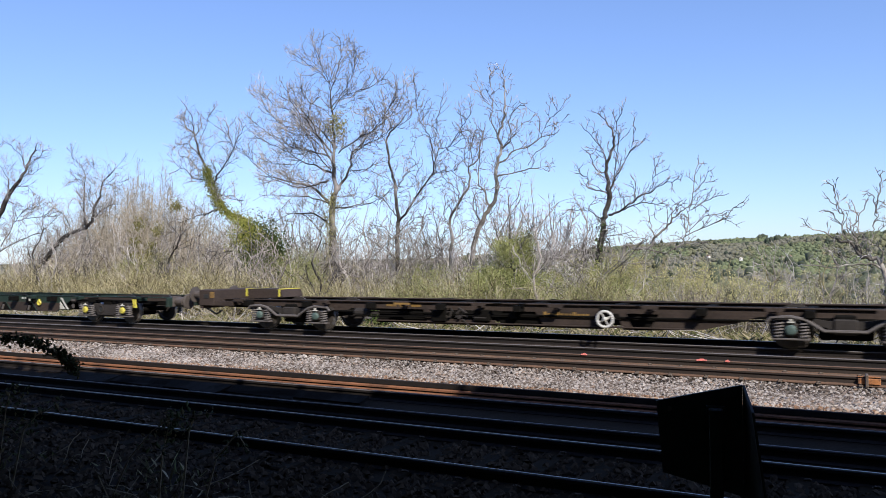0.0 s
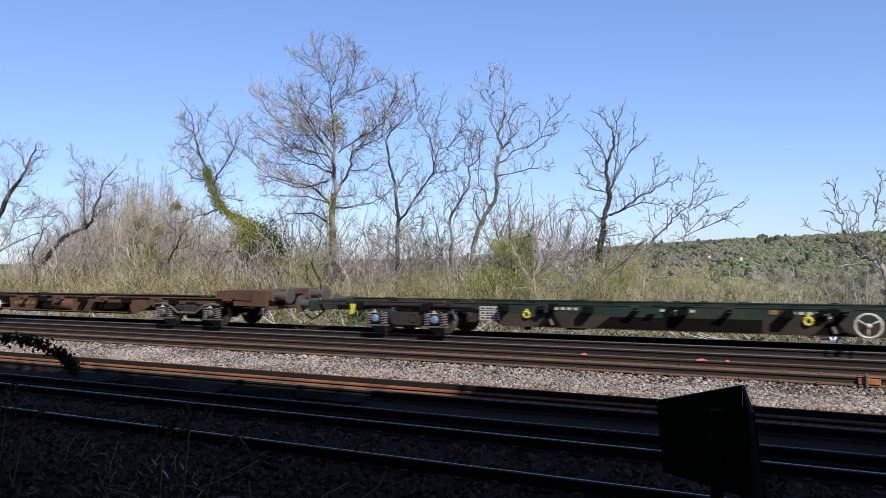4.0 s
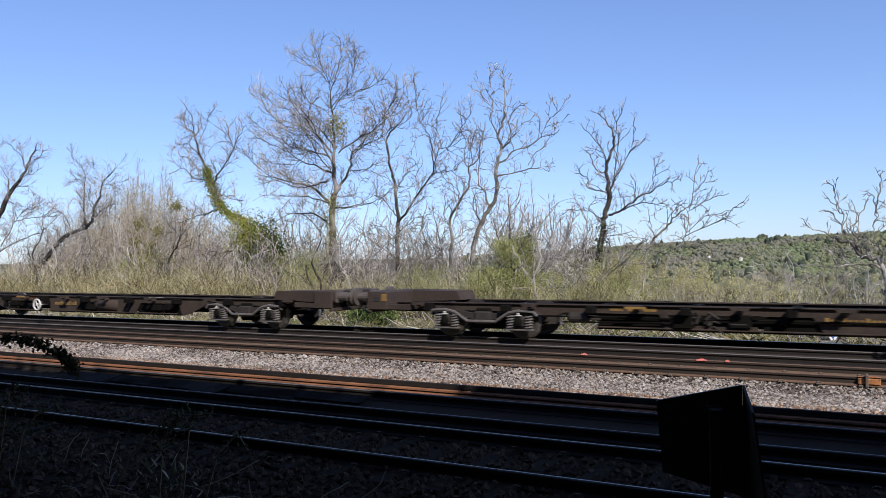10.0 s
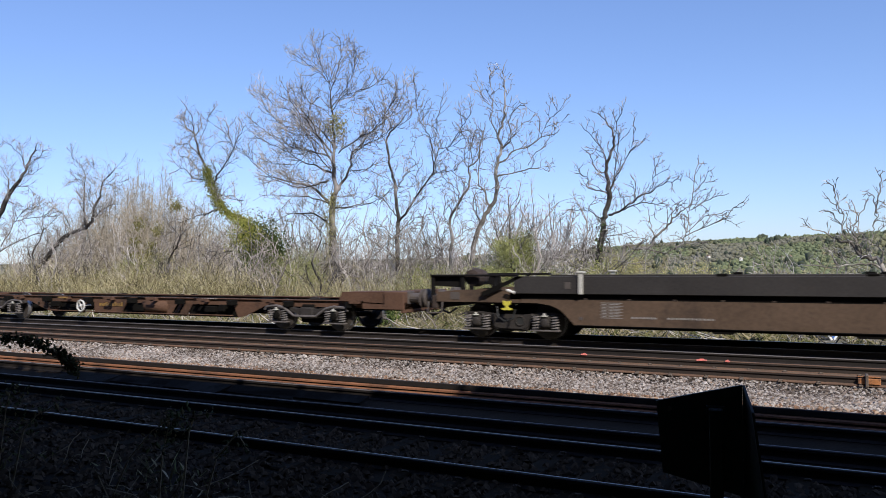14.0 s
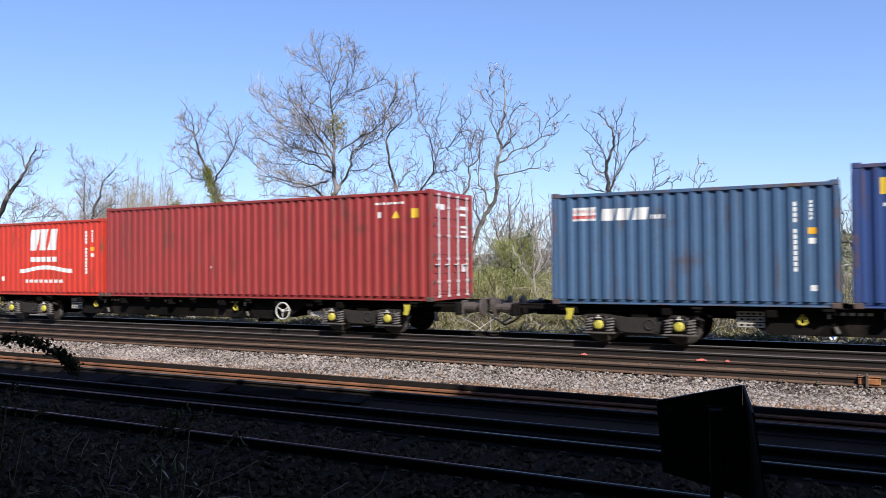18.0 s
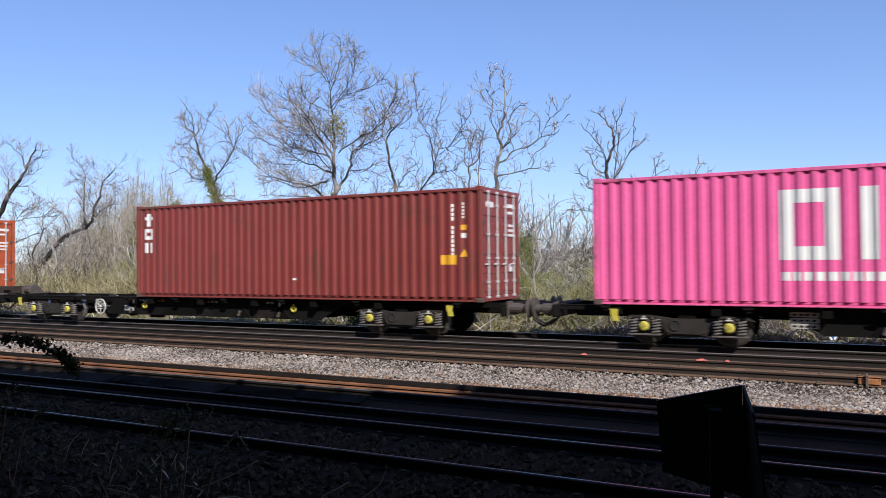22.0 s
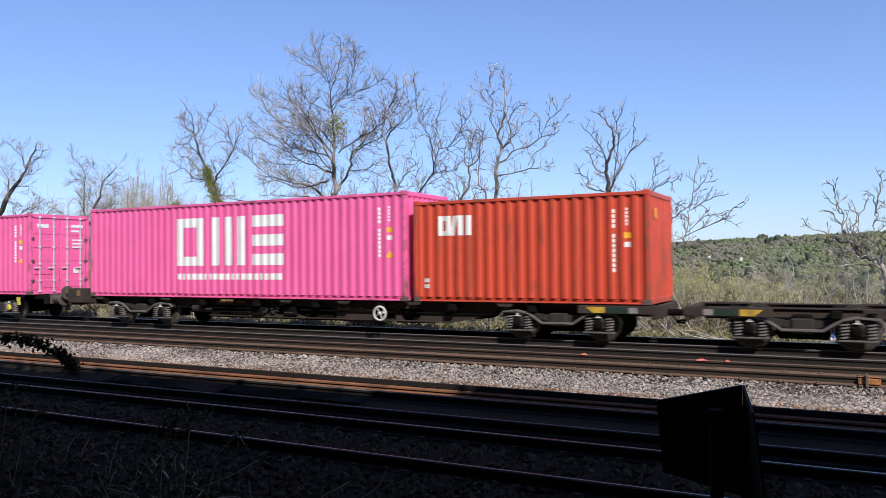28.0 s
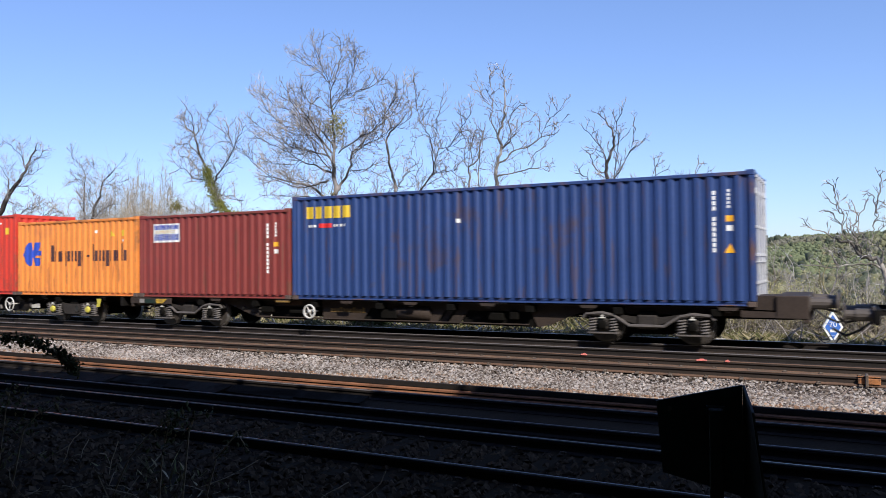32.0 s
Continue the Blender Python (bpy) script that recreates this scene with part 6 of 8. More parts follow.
def curl(m, p, d, length, r, rnd, segs, lift, least):
    """A twig that curves steadily one way, with small kinks, and turns up towards its tip."""
    e = d.normalized()
    turn = Matrix.Rotation(rnd.gauss(0, 1.2) / segs, 3, swerve(e, 1.57, rnd))
    pts, rad = [p.copy()], [r]
    for i in range(segs):
        e = turn @ e + Vector((rnd.gauss(0, 0.12), rnd.gauss(0, 0.12), rnd.gauss(0, 0.12) + lift))
        e.normalize()
        pts.append(pts[-1] + e * (length / segs) * rnd.uniform(0.8, 1.2))
        rad.append(max(least * 0.62, r * (1 - 0.7 * (i + 1) / segs)))
    m.tube(pts, rad, 3, False)
    return pts


def swerve(d, angle, rnd):
    o = d.orthogonal().normalized()
    o.rotate(Matrix.Rotation(rnd.uniform(0, 6.283), 3, d))
    return (d * math.cos(angle) + o * math.sin(angle)).normalized()


def sprout(thick, thin, pts, r, rnd, level, length, gap, least=0.011, start=0.0, kinks=2):
    """Side branches along a limb, and twigs along those; the finest go into the second mesh."""
    total = sum((b - a).length for a, b in zip(pts, pts[1:]))
    s, acc = max(start * total, gap * rnd.uniform(0.3, 1.0)), 0.0
    m = thick if level > 2 else thin
    for a, b in zip(pts, pts[1:]):
        seg = (b - a).length
        while s < acc + seg:
            u = s / total
            p = a.lerp(b, (s - acc) / seg)
            d = swerve((b - a).normalized(), rnd.uniform(0.45, 1.05), rnd)
            d.y *= 0.75
            d.z += 0.18
            ln = min(length, 0.4 + 0.6 * total) * rnd.uniform(0.35, 1.15) * (1.1 - 0.6 * u)
            rr = max(least * (0.6 + 0.25 * level), min(r * (1 - 0.6 * u) * 0.5, 0.016 * ln))
            sub = curl(m, p, d, ln, rr, rnd, kinks + level, 0.07, least)
            if level > 1:
                sprout(thick, thin, sub, rr, rnd, level - 1, length * 0.62, gap * 0.82, least, 0.0, kinks)
            s += gap * rnd.uniform(0.5, 1.5)
        acc += seg
    # the tip ends in a small fork
    if level > 1:
        for k in range(2):
            curl(thin, pts[-1], swerve((pts[-1] - pts[-2]).normalized(), 0.4, rnd), length * 0.4 * rnd.uniform(0.5, 1.2), least, rnd, 3, 0.08, least)


def bare_tree(limbs, y, seed, r0, bark_mat, label, length=1.7, gap=0.4, levels=3, name="tree", twig_mat=None, least=0.011, start=0.3, apart=False):
    """A leafless tree: a trunk and its limbs as smooth tapering tubes, then three orders of branches."""
    rnd = random.Random(seed)
    ob = new(name)
    trunk, limb_mesh, crown = MB(), MB(), MB()
    deep, girth = {}, {}
    for k, limb in enumerate(limbs):
        pts = []
        drift = 0.0 if k == 0 else rnd.choice((-1, 1)) * rnd.uniform(0.1, 0.5)
        stem = r0
        for i, (x, z) in enumerate(limb):
            if i == 0 and k > 0:
                near = min(deep, key=lambda q: (q[0] - x) ** 2 + (q[1] - z) ** 2)
                yy, stem = deep[near], girth[near]
            elif i > 0:
                yy += drift * math.hypot(x - limb[i - 1][0], z - limb[i - 1][1])
            else:
                yy = 0.0
            deep[(x, z)] = yy
            # limbs reach towards the track and away from it
            pts.append(Vector((x + yy * x / y, y + yy, z + yy * (z - 1.9) / y)))
        if k == 0:
            pts[0].z = min(pts[0].z, land(pts[0].x, y) - 0.1)
        fine = []
        for i in range(len(pts) - 1):
            a, b = pts[i], pts[i + 1]
            pa, nb = pts[max(0, i - 1)], pts[min(len(pts) - 1, i + 2)]
            for j in range(4):
                t = j / 4
                fine.append(0.5 * ((2 * a) + (b - pa) * t + (2 * pa - 5 * a + 4 * b - nb) * t * t + (3 * a - pa - 3 * b + nb) * t ** 3) + Vector((rnd.uniform(-1, 1), rnd.uniform(-1, 1), rnd.uniform(-1, 1))) * 0.05)
        fine.append(pts[-1])
        n = len(fine)
        reach = sum((b - a).length for a, b in zip(fine, fine[1:]))
        rr = r0 if k == 0 else min(0.62 * stem, 0.014 + 0.0105 * reach)
        radii = [max(0.016, rr * (1 - 0.9 * (i / (n - 1)) ** (1.15 if k == 0 else 0.8))) for i in range(n)]
        for i, q in enumerate(limb):
            girth[q] = min(girth.get(q, 9.0), radii[min(n - 1, i * 4)])
        if apart and k > 0:
            part("limb", MB().tube(fine, radii, 6), bark_mat, ob, smooth=True)
        else:
            (trunk if k == 0 else limb_mesh).tube(fine, radii, 8 if k == 0 else 6)
        sprout(limb_mesh, crown, fine, rr * 0.5, rnd, levels, length * (1.0 if k == 0 else 0.85), gap, least, start if k == 0 else 0.1, 2 if apart else 1)
    part("trunk", trunk, bark_mat, ob, smooth=True)
    tagged(part("branchwork", limb_mesh, bark_mat, ob), kind="stuff")
    tagged(part("crown", crown, twig_mat or bark_mat, ob), kind="stuff")
    return tagged(ob, label, "tree", "bare trees beyond the railway")


def leaf_cloud(n, at, size, rnd):
    """n small folded leaves; at(rnd) gives each one's place."""
    m = MB()
    for i in range(n):
        p = at(rnd)
        a = Vector((rnd.gauss(0, 1), rnd.gauss(0, 1), rnd.gauss(0, 1))).normalized()
        b = a.orthogonal().normalized()
        s = size * rnd.uniform(0.6, 1.4)
        c = a.cross(b) * s * 0.35
        m.add([p - a * s, p + b * s * 0.55 + c, p + a * s, p - b * s * 0.55 + c], [(0, 1, 2), (0, 2, 3)])
    return m


# limbs of the trees that stand out against the sky, each from its fork outwards: (x, height)
TALL_TREE = [
    [(-23.9, 0.8), (-23.9, 2.7), (-23.9, 3.9), (-23.9, 5), (-23.7, 5.8), (-23.8, 6.5), (-23.8, 7.4), (-23.8, 8.6), (-23.9, 9.8), (-24, 11)],
    [(-23.6, 5.7), (-23.2, 6.2), (-23, 6.5), (-22.7, 7), (-22.7, 7.5), (-22.2, 7.9), (-21.6, 8.5), (-20.8, 9), (-20.2, 9.4), (-19.6, 10.3), (-19.4, 11)],
    [(-22.7, 7.5), (-21.9, 8), (-20.8, 8.3), (-20.2, 8.7), (-19.6, 8.8), (-19.1, 9.2)],
    [(-22.8, 6.7), (-22.3, 6.7), (-21.8, 6.7), (-21.3, 7)],
    [(-24, 11), (-24.2, 11.7), (-24.7, 12.6), (-25, 13.5)],
    [(-24, 10.9), (-23.6, 11.8), (-23.3, 12.9), (-23.4, 13.7)],
    [(-23.9, 10.1), (-23.4, 10.6), (-22.7, 11.4), (-22.4, 12.3), (-22.4, 12.9)]]
TALL_TREE_MORE = [
    [(-23.9, 9.8), (-23.3, 10.5), (-22.2, 10.8), (-21.1, 11), (-20.7, 11.3)],
    [(-24, 11.3), (-24.5, 11.9), (-25.2, 12.4), (-26.2, 13.1)],
    [(-23.8, 6.6), (-24.3, 6.8), (-24.9, 7.1), (-25.9, 7.4), (-26.9, 8), (-28, 8.5), (-29.1, 9)],
    [(-24, 6.8), (-24.5, 7.3), (-25, 7.9), (-25.6, 8.9), (-26.4, 10.1), (-27.2, 10.4), (-28, 10.8), (-28.9, 11.6)],
    [(-23.9, 7.1), (-24.5, 8.2), (-25.2, 9.1), (-25.9, 9.9), (-26.5, 10.5), (-26.8, 11.3)],
    [(-23.8, 8), (-24.5, 8.8), (-25.3, 9.5), (-26, 10.3)],
    [(-23.9, 4.9), (-24.2, 5.2), (-25.2, 6), (-26.1, 6.2), (-27.3, 6.5), (-28.2, 6.8), (-29.3, 7.6), (-30.1, 8.5)]]
TALL_TREE_FILL = [
    [(-23.9, 7.7), (-24.8, 8.7), (-25.3, 9.6), (-26.1, 10.3), (-26.7, 10.9)],
    [(-24, 7.5), (-25.2, 7.9), (-26.4, 8.2), (-27.6, 8.7), (-28.6, 9.4), (-29.2, 9.8)],
    [(-24.8, 8.7), (-25.6, 8.8), (-26.7, 9.3), (-27.8, 9.9), (-28.6, 10.9)],
    [(-24.1, 6.3), (-25.4, 6), (-26.4, 6.1), (-27.6, 6.5), (-28.6, 6.8)],
    [(-25.4, 8), (-26.1, 7.4), (-27.3, 7.3), (-28.6, 7.7)],
    [(-23.5, 7.7), (-22.3, 8.3), (-21.2, 8.8), (-20.4, 9.7), (-19.9, 10.2)]]
TALL_TREE_REST = [
    [(-23.9, 3.8), (-24.3, 4), (-24.9, 4.5), (-25.9, 4.6), (-26.8, 4.6), (-27.9, 4.1)],
    [(-24.1, 5), (-24.7, 5.3), (-25.7, 5.5), (-27, 5.6), (-28.6, 5.7)],
    [(-23.8, 4.8), (-23.1, 4.8), (-22.3, 4.9), (-21.4, 5), (-20.9, 5.2), (-20.2, 5.7)],
    [(-23.9, 9.6), (-24.5, 10.1), (-25, 10.3), (-25.7, 10.8), (-26, 11.5)]] + TALL_TREE_FILL
LEANING_IVY_TREE = [
    [(-29.6, 1.9), (-29.9, 2.8), (-30.1, 3.9), (-31.2, 4.5), (-32.2, 5), (-32.9, 5.8), (-33.3, 6.7), (-33.7, 7.6), (-34.2, 8.3), (-34.6, 9.4), (-34.8, 10.2), (-35.1, 11.1)],
    [(-33.3, 6.7), (-32.8, 7.3), (-32.4, 7.7), (-31.6, 8.7), (-31.4, 9.1), (-30.8, 9.9)],
    [(-34.2, 8.3), (-34.9, 9), (-35.6, 9.3), (-36.5, 9.1)],
    [(-32.7, 5.1), (-33.3, 5.1), (-33.8, 4.9), (-34.3, 4.9), (-35.1, 4.7), (-36, 4.5)],
    [(-33.3, 6.8), (-34, 7), (-34.8, 7.1), (-35.6, 7.8), (-36.4, 7.6)],
    [(-34.5, 9), (-34, 9.8), (-33.6, 10.7)],
    [(-31.6, 8.7), (-32, 9.5), (-32.2, 10.3)],
    [(-33.7, 7.6), (-34.4, 7.6), (-35, 8.2), (-36, 8.6)]]
LEANING_IVY_TREE_MORE = [
    [(-30.2, 2.6), (-31, 2.7), (-31.8, 2.7), (-32.7, 2.6), (-33.5, 2.7)],
    [(-32.9, 5.8), (-32.4, 6), (-31.8, 5.7), (-30.9, 5.6)],
    [(-34.7, 9.7), (-35.4, 10.3), (-35.8, 11)]]
FORKED_TREE = [
    [(-21.1, 0.9), (-21.2, 2.6), (-21.1, 3.8), (-21.2, 4.8), (-21.3, 5.9), (-21.6, 7), (-21.8, 8.3), (-21.6, 8.8), (-21, 9.3), (-20.5, 9.8)],
    [(-21.2, 4), (-20.7, 4.5), (-20.2, 5.1), (-19.4, 6.1), (-19, 6.6), (-19, 7.3), (-19.2, 8.5), (-19.8, 9.4), (-20, 10.7), (-20.1, 11.6)],
    [(-19, 6.6), (-18.7, 7.6), (-18.4, 7.8), (-17.9, 7.9), (-17.3, 8.8), (-16.8, 9.4)],
    [(-19.1, 6.5), (-18.4, 6.6), (-17.8, 6.6), (-17.5, 6.9)],
    [(-18.9, 7.9), (-18.8, 8.4), (-18.7, 9.3), (-18.4, 10.3)],
    [(-21.3, 5.7), (-20.8, 6.3), (-20.5, 6.8), (-19.9, 7.1)],
    [(-21.8, 8.2), (-22.1, 8.9), (-21.9, 9.6), (-21.9, 10.4)],
    [(-21.2, 4.4), (-21.6, 4.8), (-22.1, 5.4), (-22.7, 5.6)]]
FORKED_TREE_MORE = [
    [(-20.1, 5.3), (-19.8, 5.7), (-20, 6.4), (-19.6, 7.1)],
    [(-21.1, 3), (-21.5, 3.4), (-22, 3.8), (-22.9, 4)],
    [(-21.1, 3.6), (-20.5, 3.9), (-20, 4.3), (-19.5, 4.2)]]
TWIN_STEM_TREE = [
    [(-18.5, 1.1), (-18.5, 2.2), (-18.4, 3.1), (-18.6, 4), (-18, 5.1), (-17.4, 5.9), (-17.4, 6.8), (-16.9, 7.2), (-16.7, 8), (-16.5, 8.8)],
    [(-18, 5.2), (-18, 5.6), (-18.3, 5.9), (-19, 6.4)],
    [(-18.4, 3.1), (-17.9, 3.4), (-17.5, 3.6), (-16.8, 3.8)],
    [(-17.4, 6.7), (-17.7, 7.3), (-17.6, 8.1), (-17.8, 8.7)],
    [(-18.5, 3.8), (-18.9, 4.3), (-18.8, 5)],
    [(-17.2, 7), (-17.3, 7.7), (-17.1, 8.5)]]
SLENDER_TREE = [
    [(-16.6, 0.9), (-16.2, 2.7), (-15.8, 3.8), (-15.4, 4.5), (-15, 5.1), (-15, 6.4), (-14.7, 7.3), (-14.9, 8), (-14.6, 8.6), (-14.5, 9.4), (-14.5, 10.4), (-14.6, 11.1)],
    [(-15.8, 3.8), (-16.2, 4.5), (-16.1, 5.2), (-15.7, 5.3), (-15.4, 5.4), (-15.1, 5.5)],
    [(-15.4, 4.6), (-15.7, 5.4), (-15.9, 5.8), (-15.9, 7.3), (-15.7, 8.1)],
    [(-14.9, 7.9), (-15.2, 8.9), (-15.1, 9.7), (-15.3, 10.6), (-15.1, 11)],
    [(-15.1, 9.4), (-15.3, 9.5), (-15.7, 10), (-16, 10.7)],
    [(-14.7, 7.4), (-14.2, 7.8), (-14.3, 8.6), (-13.9, 9.2), (-13.6, 9.4)],
    [(-14.6, 7.5), (-14.1, 7.9), (-13.6, 8.4), (-13.2, 8.5)]]
SLENDER_TREE_MORE = [
    [(-15, 6.6), (-14.5, 6.8), (-14.1, 7.2), (-13.3, 7.3), (-12.7, 7.7), (-12, 7.8), (-11.8, 8)],
    [(-15, 6), (-14.4, 6.1), (-13.3, 6.3), (-12.6, 6.2), (-12.3, 6.1)],
    [(-13.3, 6.4), (-13.1, 6.9), (-12.5, 7.3)],
    [(-12.7, 7.7), (-12.3, 8.5), (-11.9, 8.8), (-11.9, 9.2)]]
YOUNG_TREE = [
    [(-9.7, 1.2), (-9.7, 1.8), (-9.6, 2.8), (-9.5, 3.7), (-9.3, 4.2), (-9.2, 4.7), (-9.3, 5.4), (-9.3, 6.1), (-9, 6.9), (-9, 7.4), (-9.2, 7.8), (-9.6, 8.3)],
    [(-9.3, 4.6), (-9.1, 5.1), (-8.9, 5.5), (-8.6, 6), (-8.3, 6.6), (-8, 6.8), (-7.6, 7.1)],
    [(-8.2, 6.7), (-8.1, 7.3), (-8.1, 7.9)],
    [(-9, 5.3), (-9, 5.7), (-8.8, 7), (-8.9, 7.7), (-8.6, 8.4)],
    [(-9.3, 3.9), (-8.6, 4.1), (-8.1, 4.5), (-7.5, 4.8), (-6.9, 5.1), (-6.3, 5.3)],
    [(-7.5, 4.8), (-7.4, 5), (-7.2, 5.7), (-7.3, 6.2)],
    [(-8.6, 4.1), (-8.2, 4.3), (-7.7, 4.4), (-7.2, 4.3), (-6.9, 4.3)],
    [(-8.1, 4.5), (-8.1, 4.8), (-8.1, 5.3)]]
YOUNG_TREE_MORE = [
    [(-9.3, 4.8), (-9.7, 5), (-10.2, 5.1), (-10.2, 5.6), (-10.7, 5.8)],
    [(-9.4, 3.7), (-9.7, 3.8), (-10.1, 4.1), (-10.6, 4.2), (-11.1, 4.2)],
    [(-9.3, 6.1), (-9.4, 6.5), (-9.7, 7.1), (-10.4, 7.9)],
    [(-9.3, 5.7), (-9.8, 5.9), (-10, 6.5), (-10.3, 6.8)],
    [(-9.5, 3.1), (-9.3, 3.3), (-9, 3.5)],
    [(-9.5, 2.8), (-9.3, 2.9), (-9.2, 2.5)]]
BOWED_TREE = [
    [(-8.6, 1.7), (-8.4, 2.2), (-7.9, 2.4), (-7.3, 2.4), (-7.1, 2.8), (-6.6, 3.2), (-6.3, 3.6), (-6, 3.9), (-5.7, 4.1)],
    [(-7.3, 2.4), (-6.9, 2.2), (-6.6, 2.2), (-6.1, 2.5), (-5.5, 2.6), (-5.1, 2.6)],
    [(-6.1, 2.5), (-5.8, 2.9), (-5.1, 3.2), (-4.4, 3.5), (-4, 3.9), (-3.6, 4.2)],
    [(-5.9, 2.8), (-5.8, 3.1), (-5.7, 3.8), (-5.6, 4.3), (-5.5, 5.1), (-5.4, 5.6), (-5.3, 5.8)],
    [(-5.5, 4.6), (-5.1, 5), (-4.8, 5)],
    [(-5.7, 3.9), (-5.1, 4.2), (-4.7, 4.4)],
    [(-5.8, 3), (-5.6, 3.2), (-5.1, 3.6), (-4.4, 3.7)],
    [(-7, 2.8), (-7.2, 3.2), (-7.3, 3.8)],
    [(-6.6, 3.2), (-6.5, 3.6), (-6.1, 4.2)]]
RIGHT_EDGE_TREE = [
    [(1.6, 0.7), (1, 1.5), (0.6, 1.9), (0.3, 2), (0, 2.4), (-0.5, 2.6), (-0.8, 2.8), (-1.4, 3.1)],
    [(0, 2.4), (-0.2, 2.8), (-0.2, 3.4), (-0.4, 3.8), (-0.5, 4.4), (-0.7, 4.6)],
    [(0.4, 2), (0.3, 2.2), (-0.1, 3)],
    [(0.9, 1.7), (0.9, 2.2), (0.3, 2.6), (-0.1, 3)],
    [(-0.2, 2.9), (-0.5, 3.4), (-0.8, 3.6)],
    [(0, 2.9), (0.2, 3.3), (0.1, 3.8)],
    [(0.5, 2), (0.6, 2.4), (0.7, 2.9), (0.8, 3.4), (0.7, 4), (0.5, 4.1)],
    [(0.8, 3.4), (0.9, 4.2), (1, 4.8)],
    [(1, 1.5), (0.6, 1.7), (0, 1.7), (-0.8, 1.6), (-1.5, 1.7)],
    [(0, 1.7), (-0.5, 2.1), (-0.5, 2.5)]]
RIGHT_EDGE_TREE_MORE = [
    [(0.3, 2), (0.2, 2.6), (0.3, 3.3), (0.5, 3.8)],
    [(-0.3, 3.5), (-0.5, 3.8), (-0.7, 4)],
    [(1.2, 1.3), (1.4, 2.2), (1.2, 3), (1.3, 3.9)]]
LOW_LEANING_TREE = [
    [(-54.1, -0.1), (-52.9, 1), (-51.3, 2.5), (-49.8, 3.8), (-48.5, 4.3), (-47.1, 4.6), (-46.4, 5.2), (-46.2, 6), (-45.6, 6.7), (-45.4, 7.6), (-44.2, 8.5)],
    [(-46.4, 5.1), (-45.6, 5.6), (-44.8, 6), (-43.8, 6.1)],
    [(-48.6, 4.2), (-48.9, 4.9), (-49.5, 5.6), (-50.3, 6)],
    [(-47.1, 4.6), (-47.3, 6.3), (-47.2, 7.7), (-47.5, 8.8), (-48.7, 9.7)],
    [(-47.2, 7.7), (-47.8, 8), (-49, 7.8)],
    [(-45.5, 7.4), (-44.6, 7.5), (-43.7, 7.1)],
    [(-47.5, 8.8), (-46.8, 9.2), (-46.1, 8.9)],
    [(-46.2, 6), (-46.8, 6.7), (-46.6, 7.5)],
    [(-50, 3.6), (-49.6, 3), (-49.3, 2.4)]]
FAR_TREE = [
    [(-58, 0.8), (-56.6, 4.1), (-55.2, 5.8), (-54.3, 7), (-53.4, 7.8), (-52.7, 8.4), (-52.3, 8.9), (-51.4, 10), (-51, 10.6)],
    [(-54.2, 7.2), (-54.3, 8.2), (-55, 9.1), (-55.8, 9.8)],
    [(-52.3, 8.9), (-52.7, 9.9), (-53.8, 10.6), (-54.4, 11.1)],
    [(-53.3, 7.7), (-52, 7.6), (-51.1, 7)],
    [(-56.9, 2.9), (-55.2, 3.1), (-53.4, 3.7), (-51.1, 4.2), (-49.7, 4.4)],
    [(-55.2, 3.4), (-54.6, 4), (-53.4, 5.2), (-52.3, 6), (-51.2, 6.1), (-50.1, 6.4)],
    [(-53.8, 5.1), (-51.8, 5.4), (-50.4, 5.4), (-49, 5.4)],
    [(-52, 9.3), (-51, 9.5), (-50.3, 10.1)],
    [(-52.7, 8.4), (-51.6, 8.5), (-50.8, 8.8)],
    [(-54.6, 6.9), (-53.4, 6.4), (-52.4, 6.2)]]
FAR_TREE_MORE = [
    [(-56.6, 4.1), (-57.3, 6.7), (-56.6, 9.2), (-55.9, 10.7)]]

for limbs, y, seed, r0, bk, label, ln, gap, start in (
    (TALL_TREE + TALL_TREE_MORE + TALL_TREE_REST, 33, 1, 0.2, BARK_GREY, "tall leafless tree with wide crown and ivy on its trunk", 2.1, 0.33, 0.55),
    (LEANING_IVY_TREE + LEANING_IVY_TREE_MORE, 34, 2, 0.17, BARK_GREY, "leaning leafless tree with ivy along its trunk", 1.9, 0.33, 0.5),
    (FORKED_TREE + FORKED_TREE_MORE, 35, 3, 0.12, BARK_GREY, "forked leafless tree with slender pale limbs", 1.8, 0.36, 0.3),
    (TWIN_STEM_TREE, 36, 14, 0.1, BARK_LIT, "pale leafless tree with a kinked stem", 1.7, 0.37, 0.3),
    (SLENDER_TREE + SLENDER_TREE_MORE, 34, 4, 0.13, BARK_LIT, "slender leafless tree with twisting branches", 1.5, 0.37, 0.35),
    (YOUNG_TREE + YOUNG_TREE_MORE, 33, 5, 0.15, BARK_GREY, "young leafless tree with dark mossy stem", 1.1, 0.34, 0.4),
    (BOWED_TREE, 32, 6, 0.085, BARK_LIT, "bowed leafless tree reaching sideways", 1.0, 0.34, 0.3),
    (RIGHT_EDGE_TREE + RIGHT_EDGE_TREE_MORE, 30, 7, 0.09, BARK_LIT, "low leafless tree with forking bare branches", 0.75, 0.33, 0.3),
    (LOW_LEANING_TREE, 36, 8, 0.2, BARK_GREY, "low leaning leafless tree above the scrub", 2.1, 0.31, 0.35),
    (FAR_TREE + FAR_TREE_MORE, 35, 9, 0.22, BARK_GREY, "leafless tree with arching branches", 2.1, 0.37, 0.2),
):
    bare_tree(limbs, y, seed, r0, bk, label, ln, gap, 3, twig_mat=TWIG_GREY, least=0.0135, start=start, apart=True)


